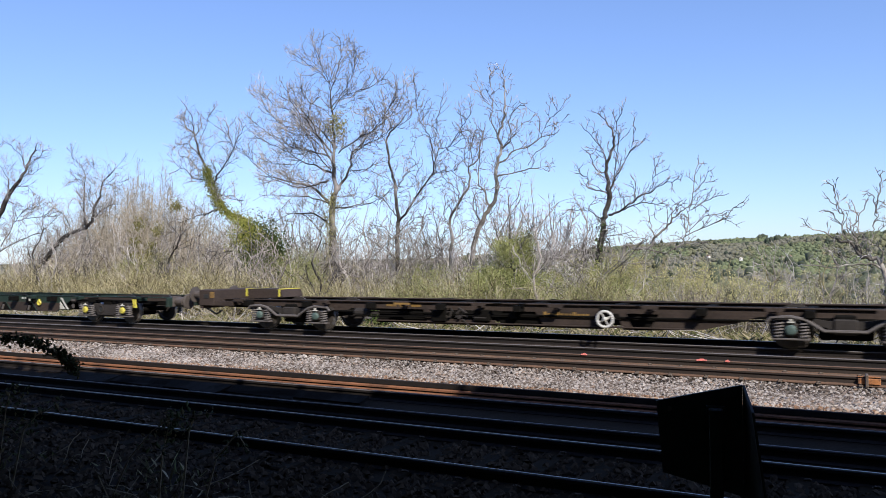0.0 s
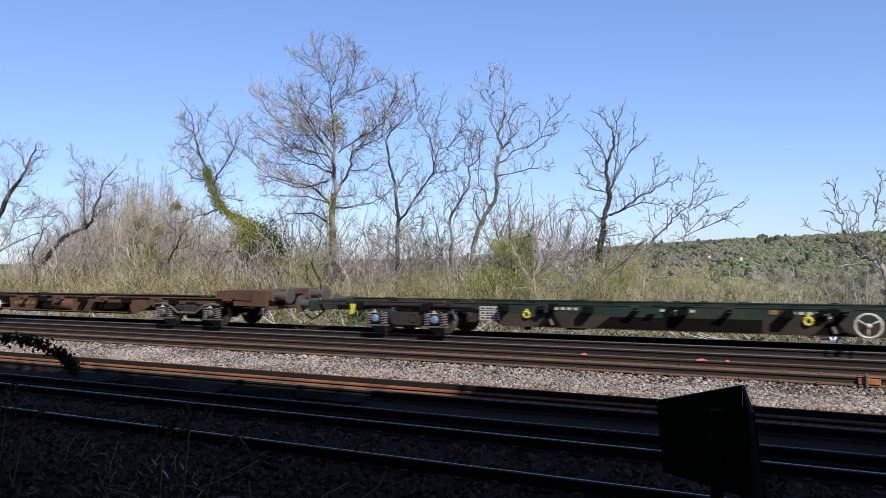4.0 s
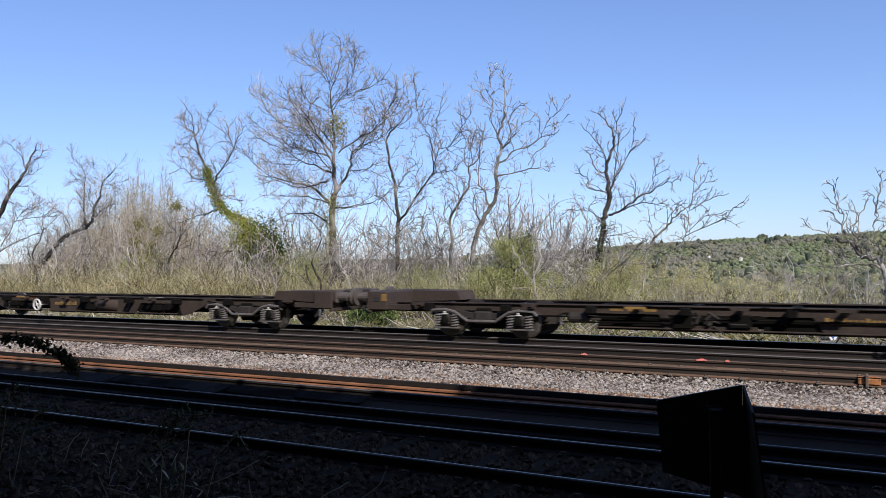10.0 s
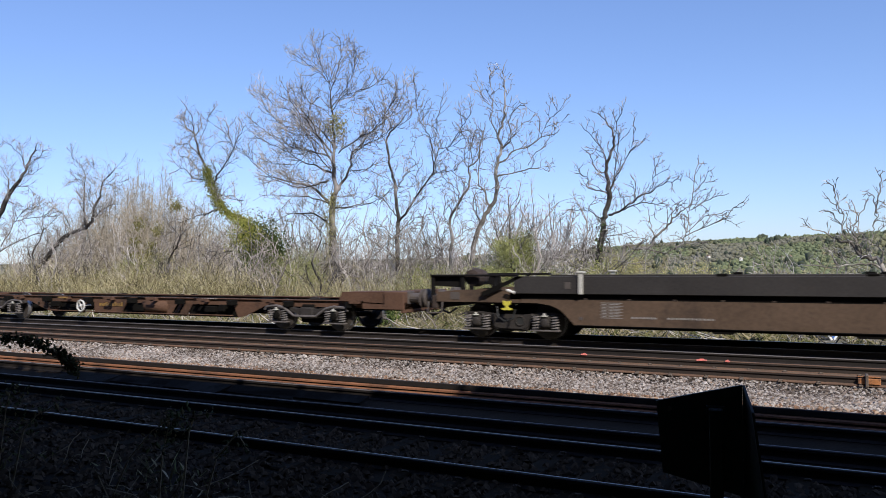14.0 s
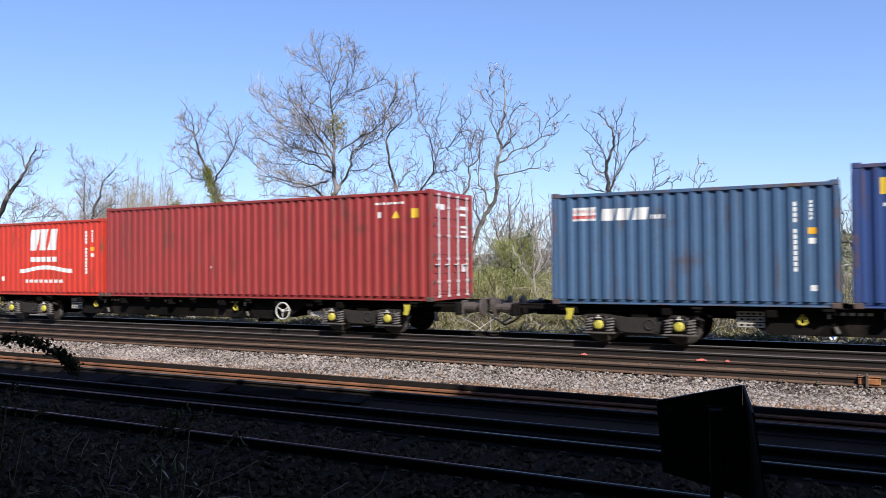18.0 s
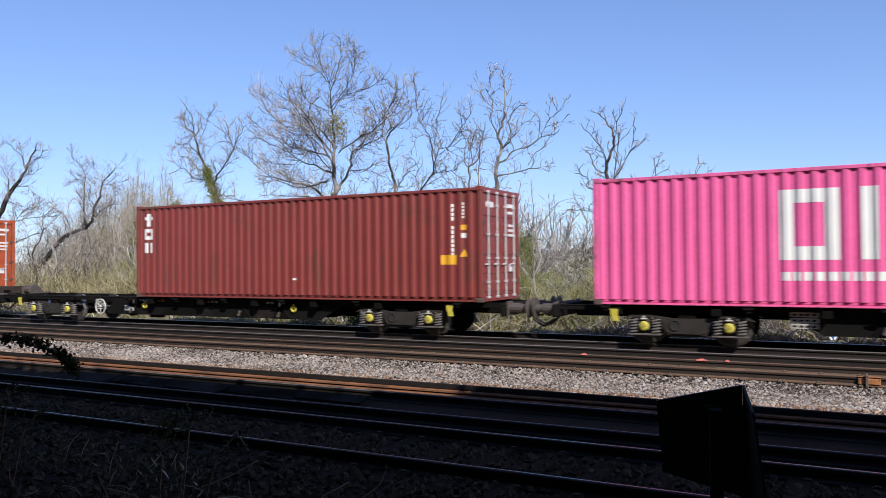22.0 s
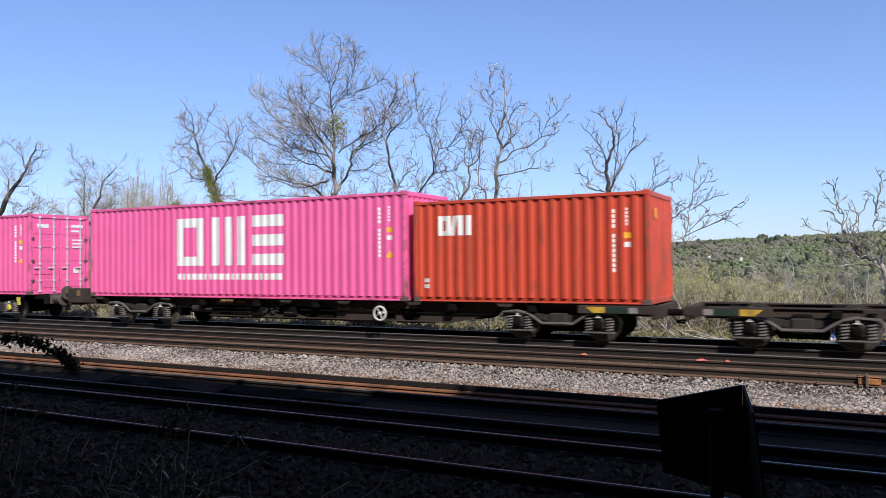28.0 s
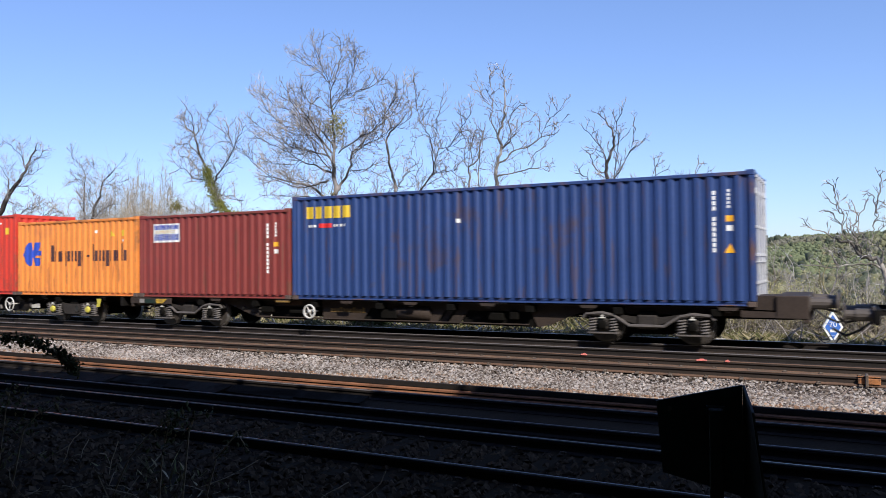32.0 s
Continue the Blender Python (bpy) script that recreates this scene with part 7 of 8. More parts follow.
LEAF_BUSH = tinted("bush_leaves", ((0.12, (0.055, 0.062, 0.02)), (0.5, (0.25, 0.262, 0.09)), (0.92, (0.5, 0.5, 0.22))))


def along(limb, y, spread):
    def at(rnd):
        k = rnd.randrange(len(limb) - 1)
        t = rnd.random()
        return Vector((limb[k][0] + (limb[k + 1][0] - limb[k][0]) * t + rnd.gauss(0, spread), y + rnd.gauss(0, spread), limb[k][1] + (limb[k + 1][1] - limb[k][1]) * t + rnd.gauss(0, spread)))
    return at


rnd = random.Random(11)
tagged(part("ivy", leaf_cloud(2600, along([(-23.9, 0.0), (-23.9, 2.7), (-23.9, 4.2), (-23.8, 5.6)], 32.85, 0.2), 0.035, rnd), LEAF_SPRING), "ivy climbing the trunk of a tall tree", "ivy", kind="stuff")
tagged(part("ivy", leaf_cloud(4200, along(LEANING_IVY_TREE[0][1:8], 33.85, 0.17), 0.055, rnd), LEAF_IVY_LIT), "bright yellow-green ivy along a leaning trunk", "ivy", kind="stuff")
tagged(part("ivy", leaf_cloud(260, along(YOUNG_TREE[0][0:4], 32.9, 0.13), 0.06, rnd), LEAF_IVY), "dark ivy round a young tree's stem", "ivy", kind="stuff")
IVY_C = Vector((-29.3, 33.6, 3.1))
tagged(part("ivy_bush", leaf_cloud(6500, lambda r: IVY_C + Vector((r.gauss(0, 0.6), r.gauss(0, 0.5), r.gauss(0, 0.6))) + Vector((1.2, 0, -1.8)) * r.random() * r.random(), 0.07, rnd), LEAF_IVY), "dense dark green ivy bush among bare trees", "bush", kind="stuff")
tagged(part("ivy", leaf_cloud(4000, lambda r: IVY_C + Vector((r.gauss(-0.5, 0.5), r.gauss(-0.6, 0.3), r.gauss(0.4, 0.5))), 0.05, rnd), LEAF_IVY_LIT), "sunlit ivy leaves over a dark bush", "ivy", kind="stuff")
LOW = Vector((-14.93, 23.0, 0.1))
tagged(part("ivy_bush", leaf_cloud(2600, lambda r: LOW + Vector((r.gauss(0, 0.42), r.gauss(0, 0.35), r.gauss(-0.05, 0.2))), 0.05, rnd), LEAF_IVY), "low dark evergreen bush in the trackside grass", "bush", kind="stuff")
MIS = Vector((-23.6, 33.0, 9.1))
tagged(part("mistletoe", leaf_cloud(500, lambda r: MIS + Vector((r.gauss(0, 0.3), r.gauss(0, 0.3), r.gauss(0, 0.42))), 0.06, rnd), LEAF_SPRING), "yellowish ball of mistletoe in a bare crown", "mistletoe", kind="stuff")


def slim_tree(x, y, h, seed, bk, label, upright=0.5, levels=2, length=None, gap=0.5, least=0.011):
    rnd = random.Random(seed)
    z = land(x, y)
    top = [(x, z - 0.2)]
    for i in range(1, 6):
        top.append((x + rnd.uniform(-0.3, 0.3) * i * 0.5, z + h * i / 5))
    limbs = [top]
    for k in range(4):
        i = rnd.randrange(1, 4)
        sx = rnd.choice((-1, 1))
        a = top[i]
        limbs.append([a, (a[0] + sx * h * 0.10, a[1] + h * 0.13), (a[0] + sx * h * 0.17, a[1] + h * (0.22 + upright * 0.2))])
    return bare_tree(limbs, y, seed, 0.011 * h + 0.02, bk, label, length or h * 0.17, gap, levels, least=least)


def vase_tree(x, y, h, spread, seed, bk, twigs, label, stems=6, gap=0.24):
    """A many-stemmed small tree whose stems fan out from the foot."""
    rnd = random.Random(seed)
    z = land(x, y)
    limbs = []
    for k in range(stems):
        u = (k + rnd.uniform(0.1, 0.9)) / stems * 2 - 1
        top = h * (1 - 0.3 * u * u) * rnd.uniform(0.82, 1.05)
        foot = x + u * 0.25
        limb = [(foot, z - 0.1)]
        for i in range(1, 6):
            limb.append((foot + u * spread * (i / 5) ** 1.2 + rnd.gauss(0, 0.1 * spread), z + top * i / 5))
        limbs.append(limb)
        a = limb[rnd.choice((2, 3))]
        limbs.append([a, (a[0] + rnd.choice((-1, 1)) * 0.25 * spread, a[1] + 0.12 * h), (a[0] + rnd.uniform(-0.6, 0.6) * spread, min(z + h, a[1] + 0.35 * h))])
    return bare_tree(limbs, y, seed, 0.008 * h + 0.01, bk, label, 0.13 * h, gap, 2, twig_mat=twigs, least=0.0115, start=0.2)


# small twiggy trees between and behind the tall ones: direction, distance, height, half width
for i, (t, y, h, w) in enumerate((
    (-0.353, 38, 8.1, 1.6), (-0.386, 40, 8.9, 1.8), (-0.419, 39, 9.2, 1.8), (-0.45, 43, 6.2, 1.6), (-0.515, 41, 5.6, 1.7), (-0.545, 38, 6.6, 1.6), (-0.6, 42, 6.0, 1.9), (-0.655, 40, 6.4, 2.0),
    (-0.72, 42, 7.0, 2.0), (-0.765, 43, 8.6, 2.2), (-0.82, 44, 9.4, 2.4), (-0.87, 42, 8.2, 2.2), (-0.93, 44, 8.6, 2.3), (-1.0, 43, 8.2, 2.4), (-1.08, 46, 9.0, 2.6), (-1.22, 45, 8.8, 2.6), (-1.32, 44, 9.0, 2.6), (-1.42, 44, 8.4, 2.6), (-1.5, 42, 6.5, 2.2),
    (-0.31, 40, 5.2, 1.3), (-0.62, 34, 4.4, 1.3), (-0.5, 33, 4.2, 1.2))):
    vase_tree(t * y, y, h, w, 800 + i, BARK_LIT if i % 3 else BARK_PALE, TWIG_PALE if t > -0.46 else TWIG_GREY if i % 2 else BARK_PALE, "twiggy pale leafless tree with fanning stems", 7 if w > 1.6 else 5)
rnd = random.Random(21)
for i in range(34):
    t = -1.46 + 0.6 * (i + rnd.random()) / 34
    y = rnd.uniform(54, 66)
    vase_tree(t * y, y, (6.8 + 8.8 * math.exp(-((t + 1.15) / 0.19) ** 2)) * rnd.uniform(0.92, 1.06), 2.2, 100 + i, BRUSH, BRUSH, "pale leafless tree in a dense copse", 6, 0.3)
for i in range(14):
    y = rnd.uniform(38, 52)
    t = rnd.uniform(-0.95, -0.34)
    slim_tree(t * y, y, rnd.uniform(5.5, 9.5) - (2.0 if t > -0.35 else 0), 200 + i, rnd.choice((BARK_GREY, BARK_PALE, BARK_LIT)), "small leafless tree in the scrub", 0.5, 2, 1.4, 0.4)
for i in range(20):
    y = rnd.uniform(40, 50)
    t = -0.78 + 0.5 * (i + rnd.random()) / 20
    slim_tree(t * y, y, rnd.uniform(5.5, 8.6), 400 + i, rnd.choice((BARK_PALE, TWIG_PALE, BARK_LIT)), "pale leafless tree with fine upright twigs", 0.6, 3, 1.9, 0.5, 0.016)
for i in range(22):
    y = rnd.uniform(25, 36)
    slim_tree(-1.62 * y + 1.3 * y * i / 22 + rnd.uniform(-1, 1), y, rnd.uniform(3.5, 5.5), 300 + i, rnd.choice((BARK_GREY, BARK_PALE)), "spindly leafless sapling in the scrub", 0.3, 3, 1.6, 0.5)


def thicket(name, x0, x1, y0, y1, n, hmin, hmax, twig_mat, leaves, leaf_mat, seed, label, thick=1.0, twigs=5, reach=1.0, dome=None):
    """Scrub: leaning stems with side twigs, and specks of young leaf."""
    rnd = random.Random(seed)
    m, spots = MB(), []
    for i in range(n):
        y = rnd.uniform(y0, y1)
        x = rnd.uniform(x0, x1) * y / 28.0
        h = rnd.uniform(hmin, hmax) * (0.8 + 0.35 * noise.noise(Vector((x * 0.25, y * 0.2, seed))))
        if dome:
            h *= 0.5 + 0.5 * math.exp(-((x / y - dome[0]) / dome[1]) ** 2)
        p = Vector((x, y, land(x, y) - 0.05))
        pts = stick(m, p, Vector((rnd.gauss(0, 0.45), rnd.gauss(0, 0.35), 1)), h, thick * rnd.choice((0.006, 0.008, 0.010, 0.014, 0.022)), rnd, 3, 0.42, 3, 0.0)
        for k in range(twigs):
            a = pts[1 + k % 3]
            st = stick(m, a, Vector((rnd.gauss(0, 0.6), rnd.gauss(0, 0.6), rnd.uniform(0.3, 1))), h * reach * rnd.uniform(0.2, 0.45), 0.0075 * thick, rnd, 2, 0.4, 3, 0.03)
            spots += st[1:]
    ob = new(name)
    part("stems", m, twig_mat, ob)
    if leaves:
        part("leaves", leaf_cloud(leaves, lambda r: r.choice(spots) + Vector((r.gauss(0, 0.12), r.gauss(0, 0.12), r.gauss(0, 0.12))), 0.022, rnd), leaf_mat, ob)
    return tagged(ob, label, "scrub", kind="stuff")


cuts = (-48, -39, -31, -24, -17.5, -12, -7.5, -3.5, 2.5)
tall = (1.0, 1.0, 0.95, 0.9, 0.85, 0.75, 0.62, 0.6)
for i, (a, b) in enumerate(zip(cuts, cuts[1:])):
    left, k = i < 3, tall[i]
    thicket("scrub", a, b, 24.5, 30, 1000 if left else 620, 1.4 * k, 3.1 * k, BRUSH_DULL if i > 5 else TWIG_OLIVE, 9000 if i > 5 else 22000 if i > 3 else 11000, LEAF_BUSH if i in (4, 5) else LEAF_SPRING, 40 + i, "thick olive-brown scrub with young leaves" if left else "tangled bare scrub with yellow-green young leaves")
    thicket("scrub", a, b, 32, 46, 260, 2.6 * k, 5.2 * k, BRUSH_DULL if i > 5 else TWIG_OLIVE if i > 3 else TWIG_BROWN, 2500 if i > 5 else 5500 if i > 3 else 4000, LEAF_SPRING, 60 + i, "taller bare scrub behind the railway bank")
    thicket("scrub", a, b, 48, 80, 120, 3.8 * k, 6.8 * k, TWIG_BROWN, 2400, LEAF_SPRING, 80 + i, "brown bare scrub and saplings down the slope")
# crooked low trees tangled behind the bank
rnd = random.Random(31)
for i in range(20):
    y = rnd.uniform(29, 39)
    t = -0.86 + 0.64 * (i + rnd.random()) / 20
    x, z = t * y, land(t * y, y)
    h = rnd.uniform(4.4, 6.4) * (0.7 if t > -0.33 else 1.0)
    limbs = [[(x, z - 0.2), (x + rnd.uniform(-0.5, 0.5), z + h * 0.3), (x + rnd.uniform(-1.2, 1.2), z + h * 0.6), (x + rnd.uniform(-1.6, 1.6), z + h)]]
    for k in range(5):
        a = limbs[0][rnd.choice((0, 1, 1, 2))]
        sx = rnd.choice((-1, 1))
        limbs.append([a, (a[0] + sx * rnd.uniform(0.4, 1.2), a[1] + rnd.uniform(0.2, 0.9)), (a[0] + sx * rnd.uniform(1.0, 2.4), a[1] + rnd.uniform(0.5, 2.0)), (a[0] + sx * rnd.uniform(1.4, 3.2), min(z + h, a[1] + rnd.uniform(0.8, 3.2)))])
    bare_tree(limbs, y, 500 + i, 0.07, BARK_PALE if i % 3 else BARK_LIT, "crooked low tree tangled in bare scrub", 1.5, 0.42, 3, twig_mat=TWIG_BROWN if i % 2 else TWIG_GREY)
# leafy bushes: place, half width, height of the top, number of leaves
for x, y, w, top, n, seed in ((-12.8, 30.3, 1.0, 3.1, 38000, 1), (-13.4, 28.6, 1.0, 1.7, 12000, 9), (-10.9, 28.4, 1.1, 1.5, 10000, 10), (-9.3, 31.8, 0.7, 2.0, 9000, 11), (-7.4, 30.0, 1.4, 1.3, 9000, 12), (-11.6, 32.5, 1.2, 2.1, 9000, 13), (-8.4, 31.5, 1.5, 2.4, 14000, 2), (-23.2, 30.0, 1.2, 2.6, 9000, 3), (-5.6, 30.0, 1.6, 1.6, 7000, 4), (-17.5, 31.0, 1.2, 1.9, 7000, 5), (-26.4, 32.5, 1.2, 2.9, 8000, 6), (-2.8, 29.5, 1.6, 1.3, 6000, 7), (-34.5, 30.0, 1.8, 2.4, 9000, 8)):
    rnd = random.Random(seed)
    low = land(x, y)
    clumps = [(Vector((x + rnd.gauss(0, w * 0.5), y + rnd.gauss(0, w * 0.4), low + (top - low) * rnd.uniform(0.15, 0.93))), rnd.uniform(0.12, 0.34)) for k in range(46)]
    def at(r):
        c, q = r.choice(clumps)
        return c + Vector((r.gauss(0, q), r.gauss(0, q), r.gauss(0, q)))
    tagged(part("bush", leaf_cloud(n, at, 0.031 if seed in (1, 9, 11) else 0.025, rnd), LEAF_SPRING if seed in (2, 4, 7) else LEAF_BUSH), "leafy yellow-green bush among bare scrub", "bush", "bushes on the bank", kind="stuff")


thicket("copse_brush", -40, -25, 54, 70, 4000, 11.0, 15.5, BRUSH, 0, None, 99, "dense pale brush of a leafless copse", 1.1, 8, 0.7, (-1.15, 0.2))
thicket("copse_brush", -26, -14.5, 42, 54, 440, 4.0, 8.4, BRUSH, 0, None, 98, "pale brush of leafless saplings behind the tall trees", 1.7)
LEAF_MISTLETOE = tinted("mistletoe_leaves", ((0.1, (0.09, 0.085, 0.025)), (0.9, (0.3, 0.265, 0.1))))
for k, (x, z) in enumerate(((-53.5, 5.3), (-53.9, 3.9), (-52.5, 2.7), (-54.6, 2.9), (-51.2, 4.8), (-52.0, 3.4), (-50.2, 2.6), (-49.1, 6.8))):
    rnd = random.Random(k)
    w = rnd.uniform(0.22, 0.36)
    tagged(part("mistletoe", leaf_cloud(260, lambda r: Vector((x + r.gauss(0, w), 46 + r.gauss(0, w), z + r.gauss(0, w))), 0.08, rnd), LEAF_MISTLETOE), "yellow-green mistletoe clump in the copse", "mistletoe", "mistletoe in the copse", kind="stuff")


def grass(name, n, x0, x1, y0, y1, h, seed, label):
    rnd = random.Random(seed)
    m = MB()
    for i in range(n):
        y = rnd.uniform(y0, y1)
        x = rnd.uniform(x0, x1)
        if 20 < y < 23.8 and abs(x + 0.0195 * y) < 0.35:
            continue
        z = max(land(x, y), -0.5) - 0.02
        hh = h * rnd.uniform(0.3, 1.1) * max(0.12, 0.5 + 0.9 * noise.noise(Vector((x * 0.7, y * 0.7, 3))))
        a = rnd.uniform(0, 6.28)
        w = 0.016
        dx, dy = math.cos(a) * w, math.sin(a) * w
        lx, ly = rnd.gauss(0, 0.75) * hh, rnd.gauss(0, 0.6) * hh
        m.add([(x - dx, y - dy, z), (x + dx, y + dy, z), (x + dx * 0.7 + lx * 0.4, y + dy * 0.7 + ly * 0.4, z + hh * 0.6), (x + lx, y + ly, z + hh)], [(0, 1, 2), (0, 2, 3)])
    return tagged(part(name, m, GRASS), label, "grass", kind="stuff")


grass("grass", 34000, -46, 3, 21.2, 25.5, 0.4, 5, "rough yellow-green grass along the far trackside")


BALLS = []
for level in (1, 2):
    ball = bmesh.new()
    bmesh.ops.create_icosphere(ball, subdivisions=level, radius=1.0)
    BALLS.append(([v.co.copy() for v in ball.verts], [tuple(v.index for v in f.verts) for f in ball.faces]))
    ball.free()


rnd = random.Random(51)
m = MB()
for i in range(900):
    x, y = rnd.uniform(-40, 3), rnd.uniform(21.3, 25.0)
    stick(m, Vector((x, y, max(land(x, y), -0.55) + 0.03)), Vector((rnd.uniform(-1, 1), rnd.uniform(-0.6, 0.6), rnd.uniform(0.0, 0.7))), rnd.uniform(0.4, 1.5), rnd.choice((0.008, 0.012, 0.02)), rnd, 3, 0.35, 3, 0.0)
tagged(part("dead_branches", m, TWIG_GREY), "pale dead branches strewn in the trackside grass", "dead branches", kind="stuff")


def far_woods(n, seed, near, far, right, left, tuft, tufts, label):
    """Distant tree crowns, each a rounded heap of small tufts; the kinds stand in patches."""
    rs = np.random.RandomState(seed)
    y = near + (far - near) * rs.rand(n) if near > 500 else near * (far / near) ** rs.rand(n)
    x = y * (right - (right - left) * rs.rand(n))
    V, F, kinds = [], [], []
    for i in range(n):
        s = rs.uniform(1.0, 1.9) if y[i] < 300 else 1.3 + 2.6 * rs.rand() ** 2
        patch = 1.4 * noise.noise(Vector((x[i] * 0.009, y[i] * 0.004, 2.0))) + 0.7 * (x[i] / y[i] + 0.16) + rs.normal() * 0.1
        grove = noise.noise(Vector((x[i] * 0.03, y[i] * 0.012, 9.0)))
        kind = 3 if rs.rand() < (0.45 if grove > 0.42 else 0.008) else 2 if patch > 0.16 and y[i] > 600 else 1 if patch > -0.12 else 0
        tall = rs.uniform(1.0, 1.6) if kind == 3 else rs.uniform(0.5, 0.95)
        size = tuft * y[i]
        s *= 1.2 if kind == 3 else 1.0
        centre = Vector((x[i], y[i], land(x[i], y[i]) + s * tall * 0.75))
        # a lumpy crown, and loose tufts round it
        base = len(V)
        ball_v, ball_f = BALLS[1 if y[i] < 600 else 0]
        for q in ball_v:
            g = 1.0 + 0.7 * noise.noise(q * 1.7 + Vector((i * 3.1, 0, 0)))
            V.append(centre + Vector((q.x * s * g, q.y * s * g, q.z * s * tall * g)))
        F += [tuple(base + k for k in f) for f in ball_f]
        kinds += [kind] * len(ball_f)
        for k in range(tufts):
            d = Vector(rs.normal(size=3)).normalized()
            d.y = -abs(d.y)
            c = centre + Vector((d.x * s, d.y * s, d.z * s * tall)) * rs.uniform(0.85, 1.18)
            a = d.orthogonal().normalized() * size * rs.uniform(0.6, 1.5)
            b = d.cross(a) * rs.uniform(0.5, 1.0)
            base = len(V)
            V += [c - a, c + b, c + a, c - b]
            F.append((base, base + 1, base + 2, base + 3))
            kinds.append(kind)
    me = bpy.data.meshes.new("far_woods")
    me.from_pydata([tuple(q) for q in V], [], F)
    for w in (W_BARE, W_OLIVE, W_FRESH, W_FIR):
        me.materials.append(w)
    me.polygons.foreach_set("material_index", kinds)
    me.polygons.foreach_set("use_smooth", [True] * len(kinds))
    me.update()
    return tagged(new("far_woods", me), label, "woods", kind="stuff")


far_woods(420, 77, 110, 260, 0.08, -0.45, 0.0009, 44, "brown and green woods on the valley floor")
far_woods(2200, 78, 260, 600, 0.08, -0.5, 0.0008, 13, "brown and fresh green woods across the valley")
far_woods(15000, 76, 600, 1750, 0.08, -0.5, 0.0008, 5, "distant wooded hillside in brown and fresh green")
far_woods(900, 79, 110, 1750, -0.5, -1.6, 0.001, 20, "distant brown woods beyond the bare trees")
rnd = random.Random(41)
for i in range(44):
    y = rnd.uniform(62, 125)
    t = 0.06 - 0.5 * (i + rnd.random()) / 44
    slim_tree(t * y, y, rnd.uniform(0.8, 1.1) * (6.0 + (y - 62) * 0.085), 600 + i, rnd.choice((BARK_PALE, TWIG_GREY, TWIG_OLIVE)), "slim leafless tree down in the valley", 0.5, 2, 2.2, 0.5, 0.02)

# small houses among the far trees
H_WALL = mat("house_render", (0.7, 0.66, 0.6), 0.8)
H_ROOF = mat("house_roof", (0.22, 0.12, 0.09), 0.9, vary=0.3)
H_PANE = mat("house_window", (0.05, 0.06, 0.07), 0.2)
for x, y, turn in ((-68.0, 950, 20), (-61.0, 965, -30), (-113.0, 960, 10), (-157.0, 1010, 50)):
    z = land(x, y) + 3.5
    h = new("house")
    h.matrix_basis = pose(x, y, z - 2.0, 0, 0, turn) @ Matrix.Scale(0.36, 4)
    part("wall", MB().box(-5, 5, -4, 4, -9, 6, 0.05).prism([(-5, 6), (5, 6), (5, 6.05), (0, 9.3), (-5, 6.05)], -3.9, 3.9), H_WALL, h)
    part("roof", MB().prism([(-5.6, 5.9), (0, 9.8), (5.6, 5.9), (5.6, 6.3), (0, 10.3), (-5.6, 6.3)], -4.4, 4.4), H_ROOF, h)
    for wx in (-2.6, 2.6):
        for wz in (1.2, 4.0):
            part("window", MB().box(wx - 0.7, wx + 0.7, -4.05, -3.98, wz - 0.7, wz + 0.7), H_PANE, h)
    tagged(h, "small pale house among the trees on the far hillside", "house", "houses on the hillside")

# speed board at the far side of the train
S_BLUE = mat("sign_blue", (0.05, 0.16, 0.55), 0.4, vary=0.1)
sign = new("speed_sign")
sign.matrix_basis = pose(-0.46, 23.6, 0.03, 0, 0, 20) @ Matrix.Scale(1.08, 4)
dia = lambda r, h, y0, y1: MB().prism([(-r, 0), (0, -h), (r, 0), (0, h)], y0, y1)
part("plate", dia(0.25, 0.41, -0.01, 0.05), M_WHITE, sign, "white-edged diamond plate")
part("face", dia(0.19, 0.31, -0.016, -0.011), S_BLUE, sign, "blue diamond face")
part("post", MB().box(-0.03, 0.03, 0.05, 0.11, -0.6, 0.2, 0.01), M_RUST, sign)


def words(text, size, parent, x, y, z, material, name="number"):
    cu = bpy.data.curves.new(name, "FONT")
    cu.body, cu.size, cu.align_x, cu.align_y, cu.extrude = text, size, "CENTER", "CENTER", 0.002
    cu.materials.append(material)
    ob = new(name, cu)
    ob.parent = parent
    ob.matrix_basis = pose(x, y, z, 90, 0, 0)
    return ob


words("70", 0.2, sign, 0, -0.019, 0.06, M_WHITE)
part("lettering", MB().box(-0.07, 0.07, -0.02, -0.017, -0.13, -0.06), M_WHITE, sign)
tagged(sign, "blue diamond speed board with white border and number", "sign")

# back of a trackside marker, close by in the shade
hood = new("trackside_marker")
hood.matrix_basis = pose(-0.66, 4.4, 0, 0, 0, 8)
part("back_plate", MB().prism([(-0.31, 1.09), (0.135, 1.195), (0.135, 0.60), (-0.28, 0.70)], -0.012, 0.012), M_BLACKMETAL, hood)
part("side_plate", MB().add([(0.136, 0, 1.195), (0.136, 0, 0.60), (0.235, -0.22, 0.60), (0.175, -0.22, 1.09), (0.148, 0.0, 1.195), (0.148, 0, 0.60), (0.247, -0.22, 0.60), (0.187, -0.22, 1.09)], [(0, 1, 2, 3), (7, 6, 5, 4), (0, 3, 7, 4), (1, 5, 6, 2), (3, 2, 6, 7), (0, 4, 5, 1)]), M_BLACKMETAL, hood)
part("post", MB().box(-0.035, 0.035, -0.08, -0.02, -0.5, 1.07, 0.006).box(-0.05, 0.05, -0.03, -0.012, 1.03, 1.08, 0.004), M_BLACKMETAL, hood)
part("bolt", MB().cyl((-0.24, -0.02, 1.05), (-0.24, -0.012, 1.05), 0.014, 8), M_CLIP, hood)
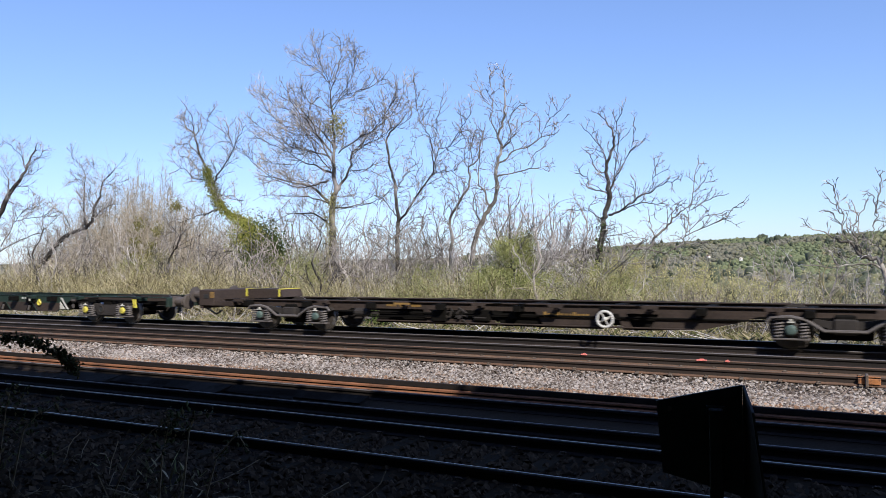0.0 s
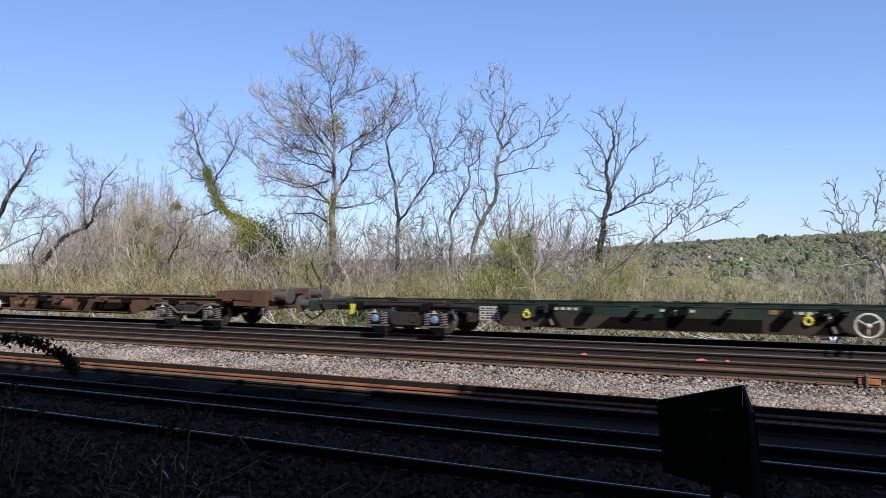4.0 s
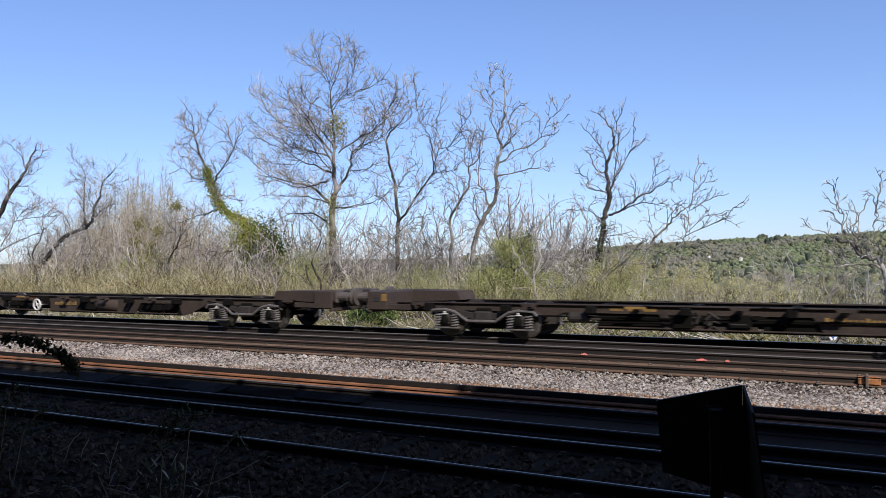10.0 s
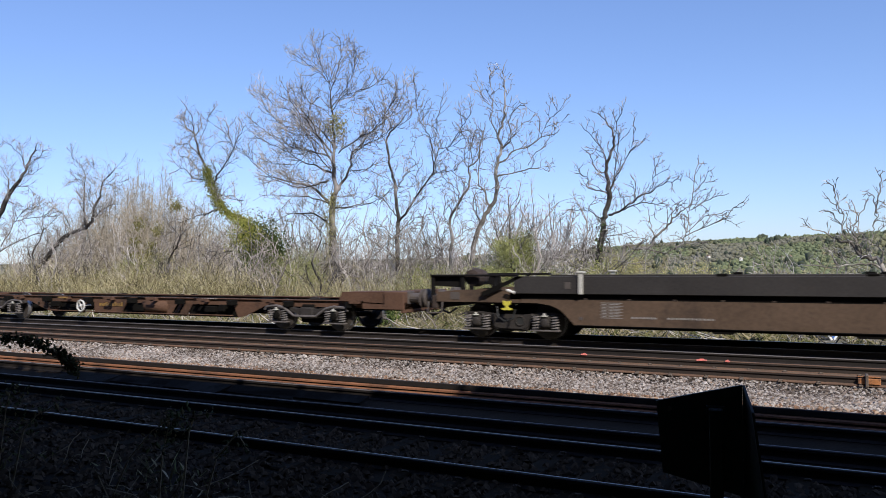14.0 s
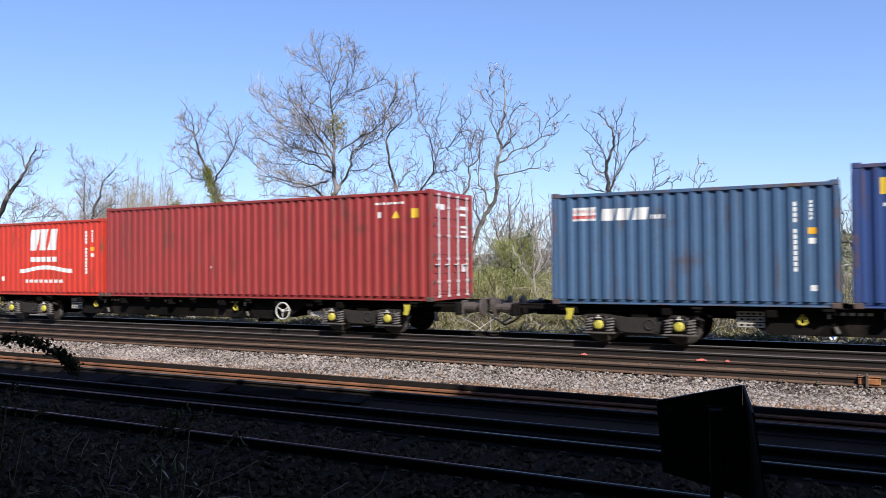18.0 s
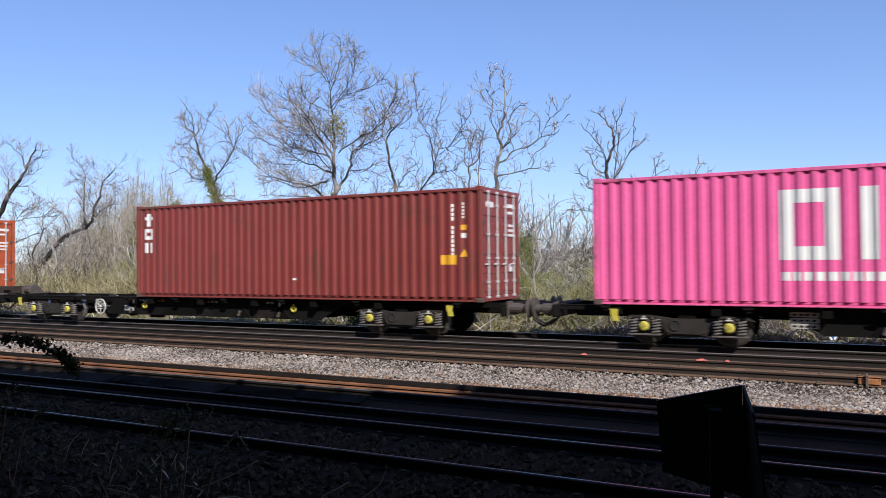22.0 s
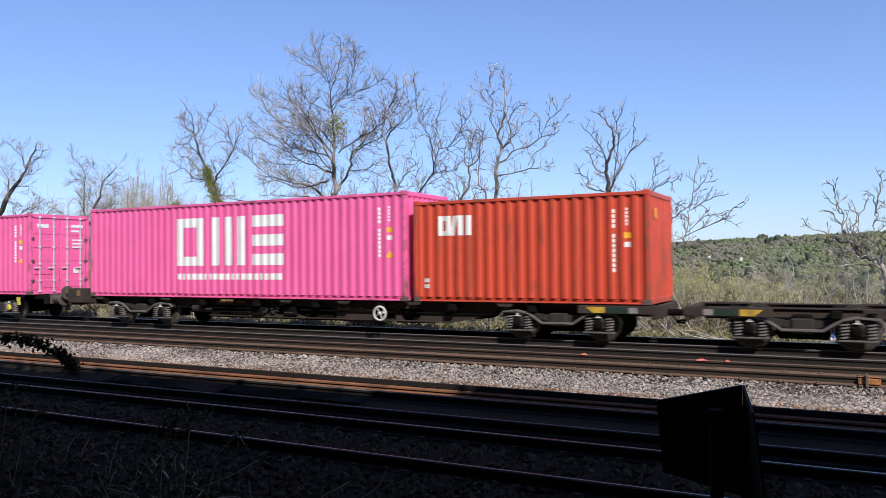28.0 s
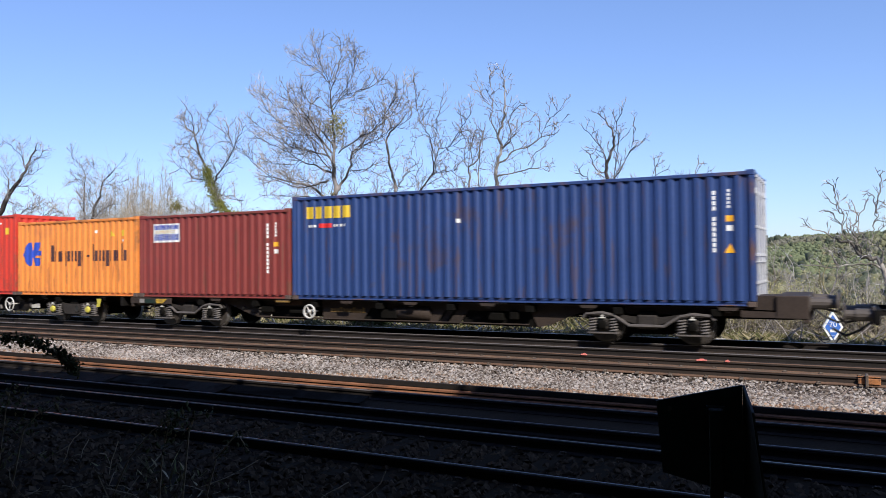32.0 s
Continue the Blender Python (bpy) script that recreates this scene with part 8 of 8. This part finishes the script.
tagged(hood, "back of a black sheet-steel trackside marker on a post", "trackside marker")

# tall unseen evergreen belt, added behind the camera to shade the near track
def belt():
    rnd = random.Random(5)
    m = MB()
    xs = [-34 + i * 1.0 for i in range(86)]
    def top(x):
        return 8.12 + 1.6 * smooth(1.0, 5.5, x) + 0.25 * noise.noise(Vector((x * 0.6, 0, 0))) + 0.1 * noise.noise(Vector((x * 2.1, 5, 0)))
    section = [(-2.2, 0.0), (-2.0, 0.25), (-1.4, 0.45), (0.6, 0.6), (2.6, 0.72), (3.9, 0.86), (4.0, 1.0), (3.0, 1.14), (0.5, 1.3), (-3.0, 1.4), (-7.0, 1.3), (-8.5, 0.9), (-8.5, 0.4), (-8.0, 0.0)]
    rows = []
    for x in xs:
        h = top(x)
        rows.append([(x, y + 0.35 * noise.noise(Vector((x * 0.8, y * 0.7, z * 5))) * min(1, z * 3), z * h - (0.45 if z == 0 else 0.0) + 0.25 * noise.noise(Vector((x * 0.9, z * 6, 4))) * min(1, z * 3)) for y, z in section])
    n = len(rows[0])
    m.v = [q for r in rows for q in r]
    m.f = [(i * n + k, i * n + (k + 1) % n, (i + 1) * n + (k + 1) % n, (i + 1) * n + k) for i in range(len(rows) - 1) for k in range(n)]
    m.f += [tuple(range(n)), tuple(range((len(rows) - 1) * n, len(rows) * n))[::-1]]
    ob = new("evergreen_belt")
    part("mass", m, LEAF_DARK, ob)
    def at(r):
        x = r.uniform(-34, 51)
        k = r.randrange(3, 9)
        t = r.random()
        y, z = (section[k][i] + (section[k + 1][i] - section[k][i]) * t for i in (0, 1))
        return Vector((x, min(y, 3.9) + r.gauss(0, 0.12), z * top(x) + r.gauss(0, 0.12)))
    part("leaves", leaf_cloud(9000, at, 0.12, rnd), LEAF_DARK, ob)
    return tagged(ob, "dense evergreen belt overhanging and shading the near track", "hedge", kind="stuff")


belt()

# brambles and weeds close to the camera
BRAMBLE = tinted("bramble_leaves", ((0.1, (0.03, 0.025, 0.015)), (0.5, (0.06, 0.07, 0.025)), (0.9, (0.15, 0.1, 0.05))))
DRY_STEM = bark("dry_stems", (0.2, 0.145, 0.085))


def bramble(path, seed, leaves, spread, size, label):
    rnd = random.Random(seed)
    ob = new("bramble")
    path = [Vector(q) for q in path]
    m = MB().tube(path, [0.012 - 0.007 * i / (len(path) - 1) for i in range(len(path))], 5)
    part("stem", m, DRY_STEM, ob)
    def at(r):
        k = r.randrange(max(1, len(path) // 3), len(path) - 1)
        return path[k].lerp(path[k + 1], r.random()) + Vector((r.gauss(0, spread), r.gauss(0, spread), r.gauss(0, spread)))
    if leaves:
        part("leaves", leaf_cloud(leaves, at, size, rnd), BRAMBLE, ob)
    return tagged(ob, label, "bramble", "brambles by the near track")


bramble([(-6.2, 3.3, -0.4), (-6.1, 3.4, 0.8), (-5.8, 3.5, 1.31), (-5.52, 3.5, 1.34), (-5.26, 3.5, 1.34), (-5.04, 3.5, 1.31), (-4.86, 3.5, 1.26), (-4.74, 3.5, 1.21), (-4.7, 3.5, 1.15)], 1, 800, 0.022, 0.015, "dark bramble spray arching over the near ballast")
bramble([(-6.55, 5.3, -0.44), (-6.4, 5.3, -0.18), (-6.3, 5.3, -0.02), (-6.16, 5.3, 0.11), (-5.99, 5.3, 0.27), (-5.79, 5.3, 0.38)], 2, 30, 0.03, 0.02, "bare tan weed stem leaning in the shade")
bramble([(-5.9, 5.3, -0.44), (-5.85, 5.3, 0.05), (-5.75, 5.3, 0.38), (-5.6, 5.3, 0.46)], 3, 130, 0.06, 0.026, "leafy green weed beside the shaded track")
bramble([(-5.6, 5.3, -0.44), (-5.5, 5.3, 0.3), (-5.42, 5.3, 0.47), (-5.17, 5.3, 0.51)], 4, 30, 0.025, 0.03, "weedy stem with thin leaves in the shade")
bramble([(-7.95, 5.0, -0.44), (-7.85, 5.0, 0.1), (-7.78, 5.0, 0.42), (-7.72, 5.0, 0.58)], 5, 110, 0.08, 0.026, "leafy green weed beside the shaded track")
bramble([(-7.7, 5.0, -0.44), (-7.5, 5.0, 0.2), (-7.3, 5.0, 0.36), (-6.94, 5.0, 0.52)], 6, 60, 0.05, 0.026, "weedy stem with thin leaves in the shade")
bramble([(-5.6, 5.6, -0.44), (-5.45, 5.6, 0.0), (-5.18, 5.6, 0.27), (-5.04, 5.6, 0.11)], 7, 40, 0.035, 0.024, "drooping weed stem with thin leaves")
rnd = random.Random(9)
m = MB()
for i in range(70):
    p = Vector((rnd.uniform(-8.6, -3.6), rnd.uniform(4.7, 6.3), -0.42))
    stick(m, p, Vector((rnd.gauss(0, 1.5), rnd.gauss(0, 0.8), 0.35)), rnd.uniform(0.3, 0.8), 0.0055, rnd, 4, 0.3, 3, -0.05)
tagged(part("dry_weeds", m, DRY_STEM), "dry weed stems in the dark foreground", "weeds", kind="stuff")
grass("grass", 600, -9.0, -4.0, 4.4, 6.3, 0.2, 8, "shaded grass and weeds beside the near track")


def motions():
    for ob, s in MOVERS:
        turn = TURNS.get(ob.name, 0)
        z = ob.location.z
        walk(ob, [(t, pose(s + LEAD + SPEED * t, TRACK_Y, z, 0, 0, turn)) for t in (0, 16, 32)])


motions()
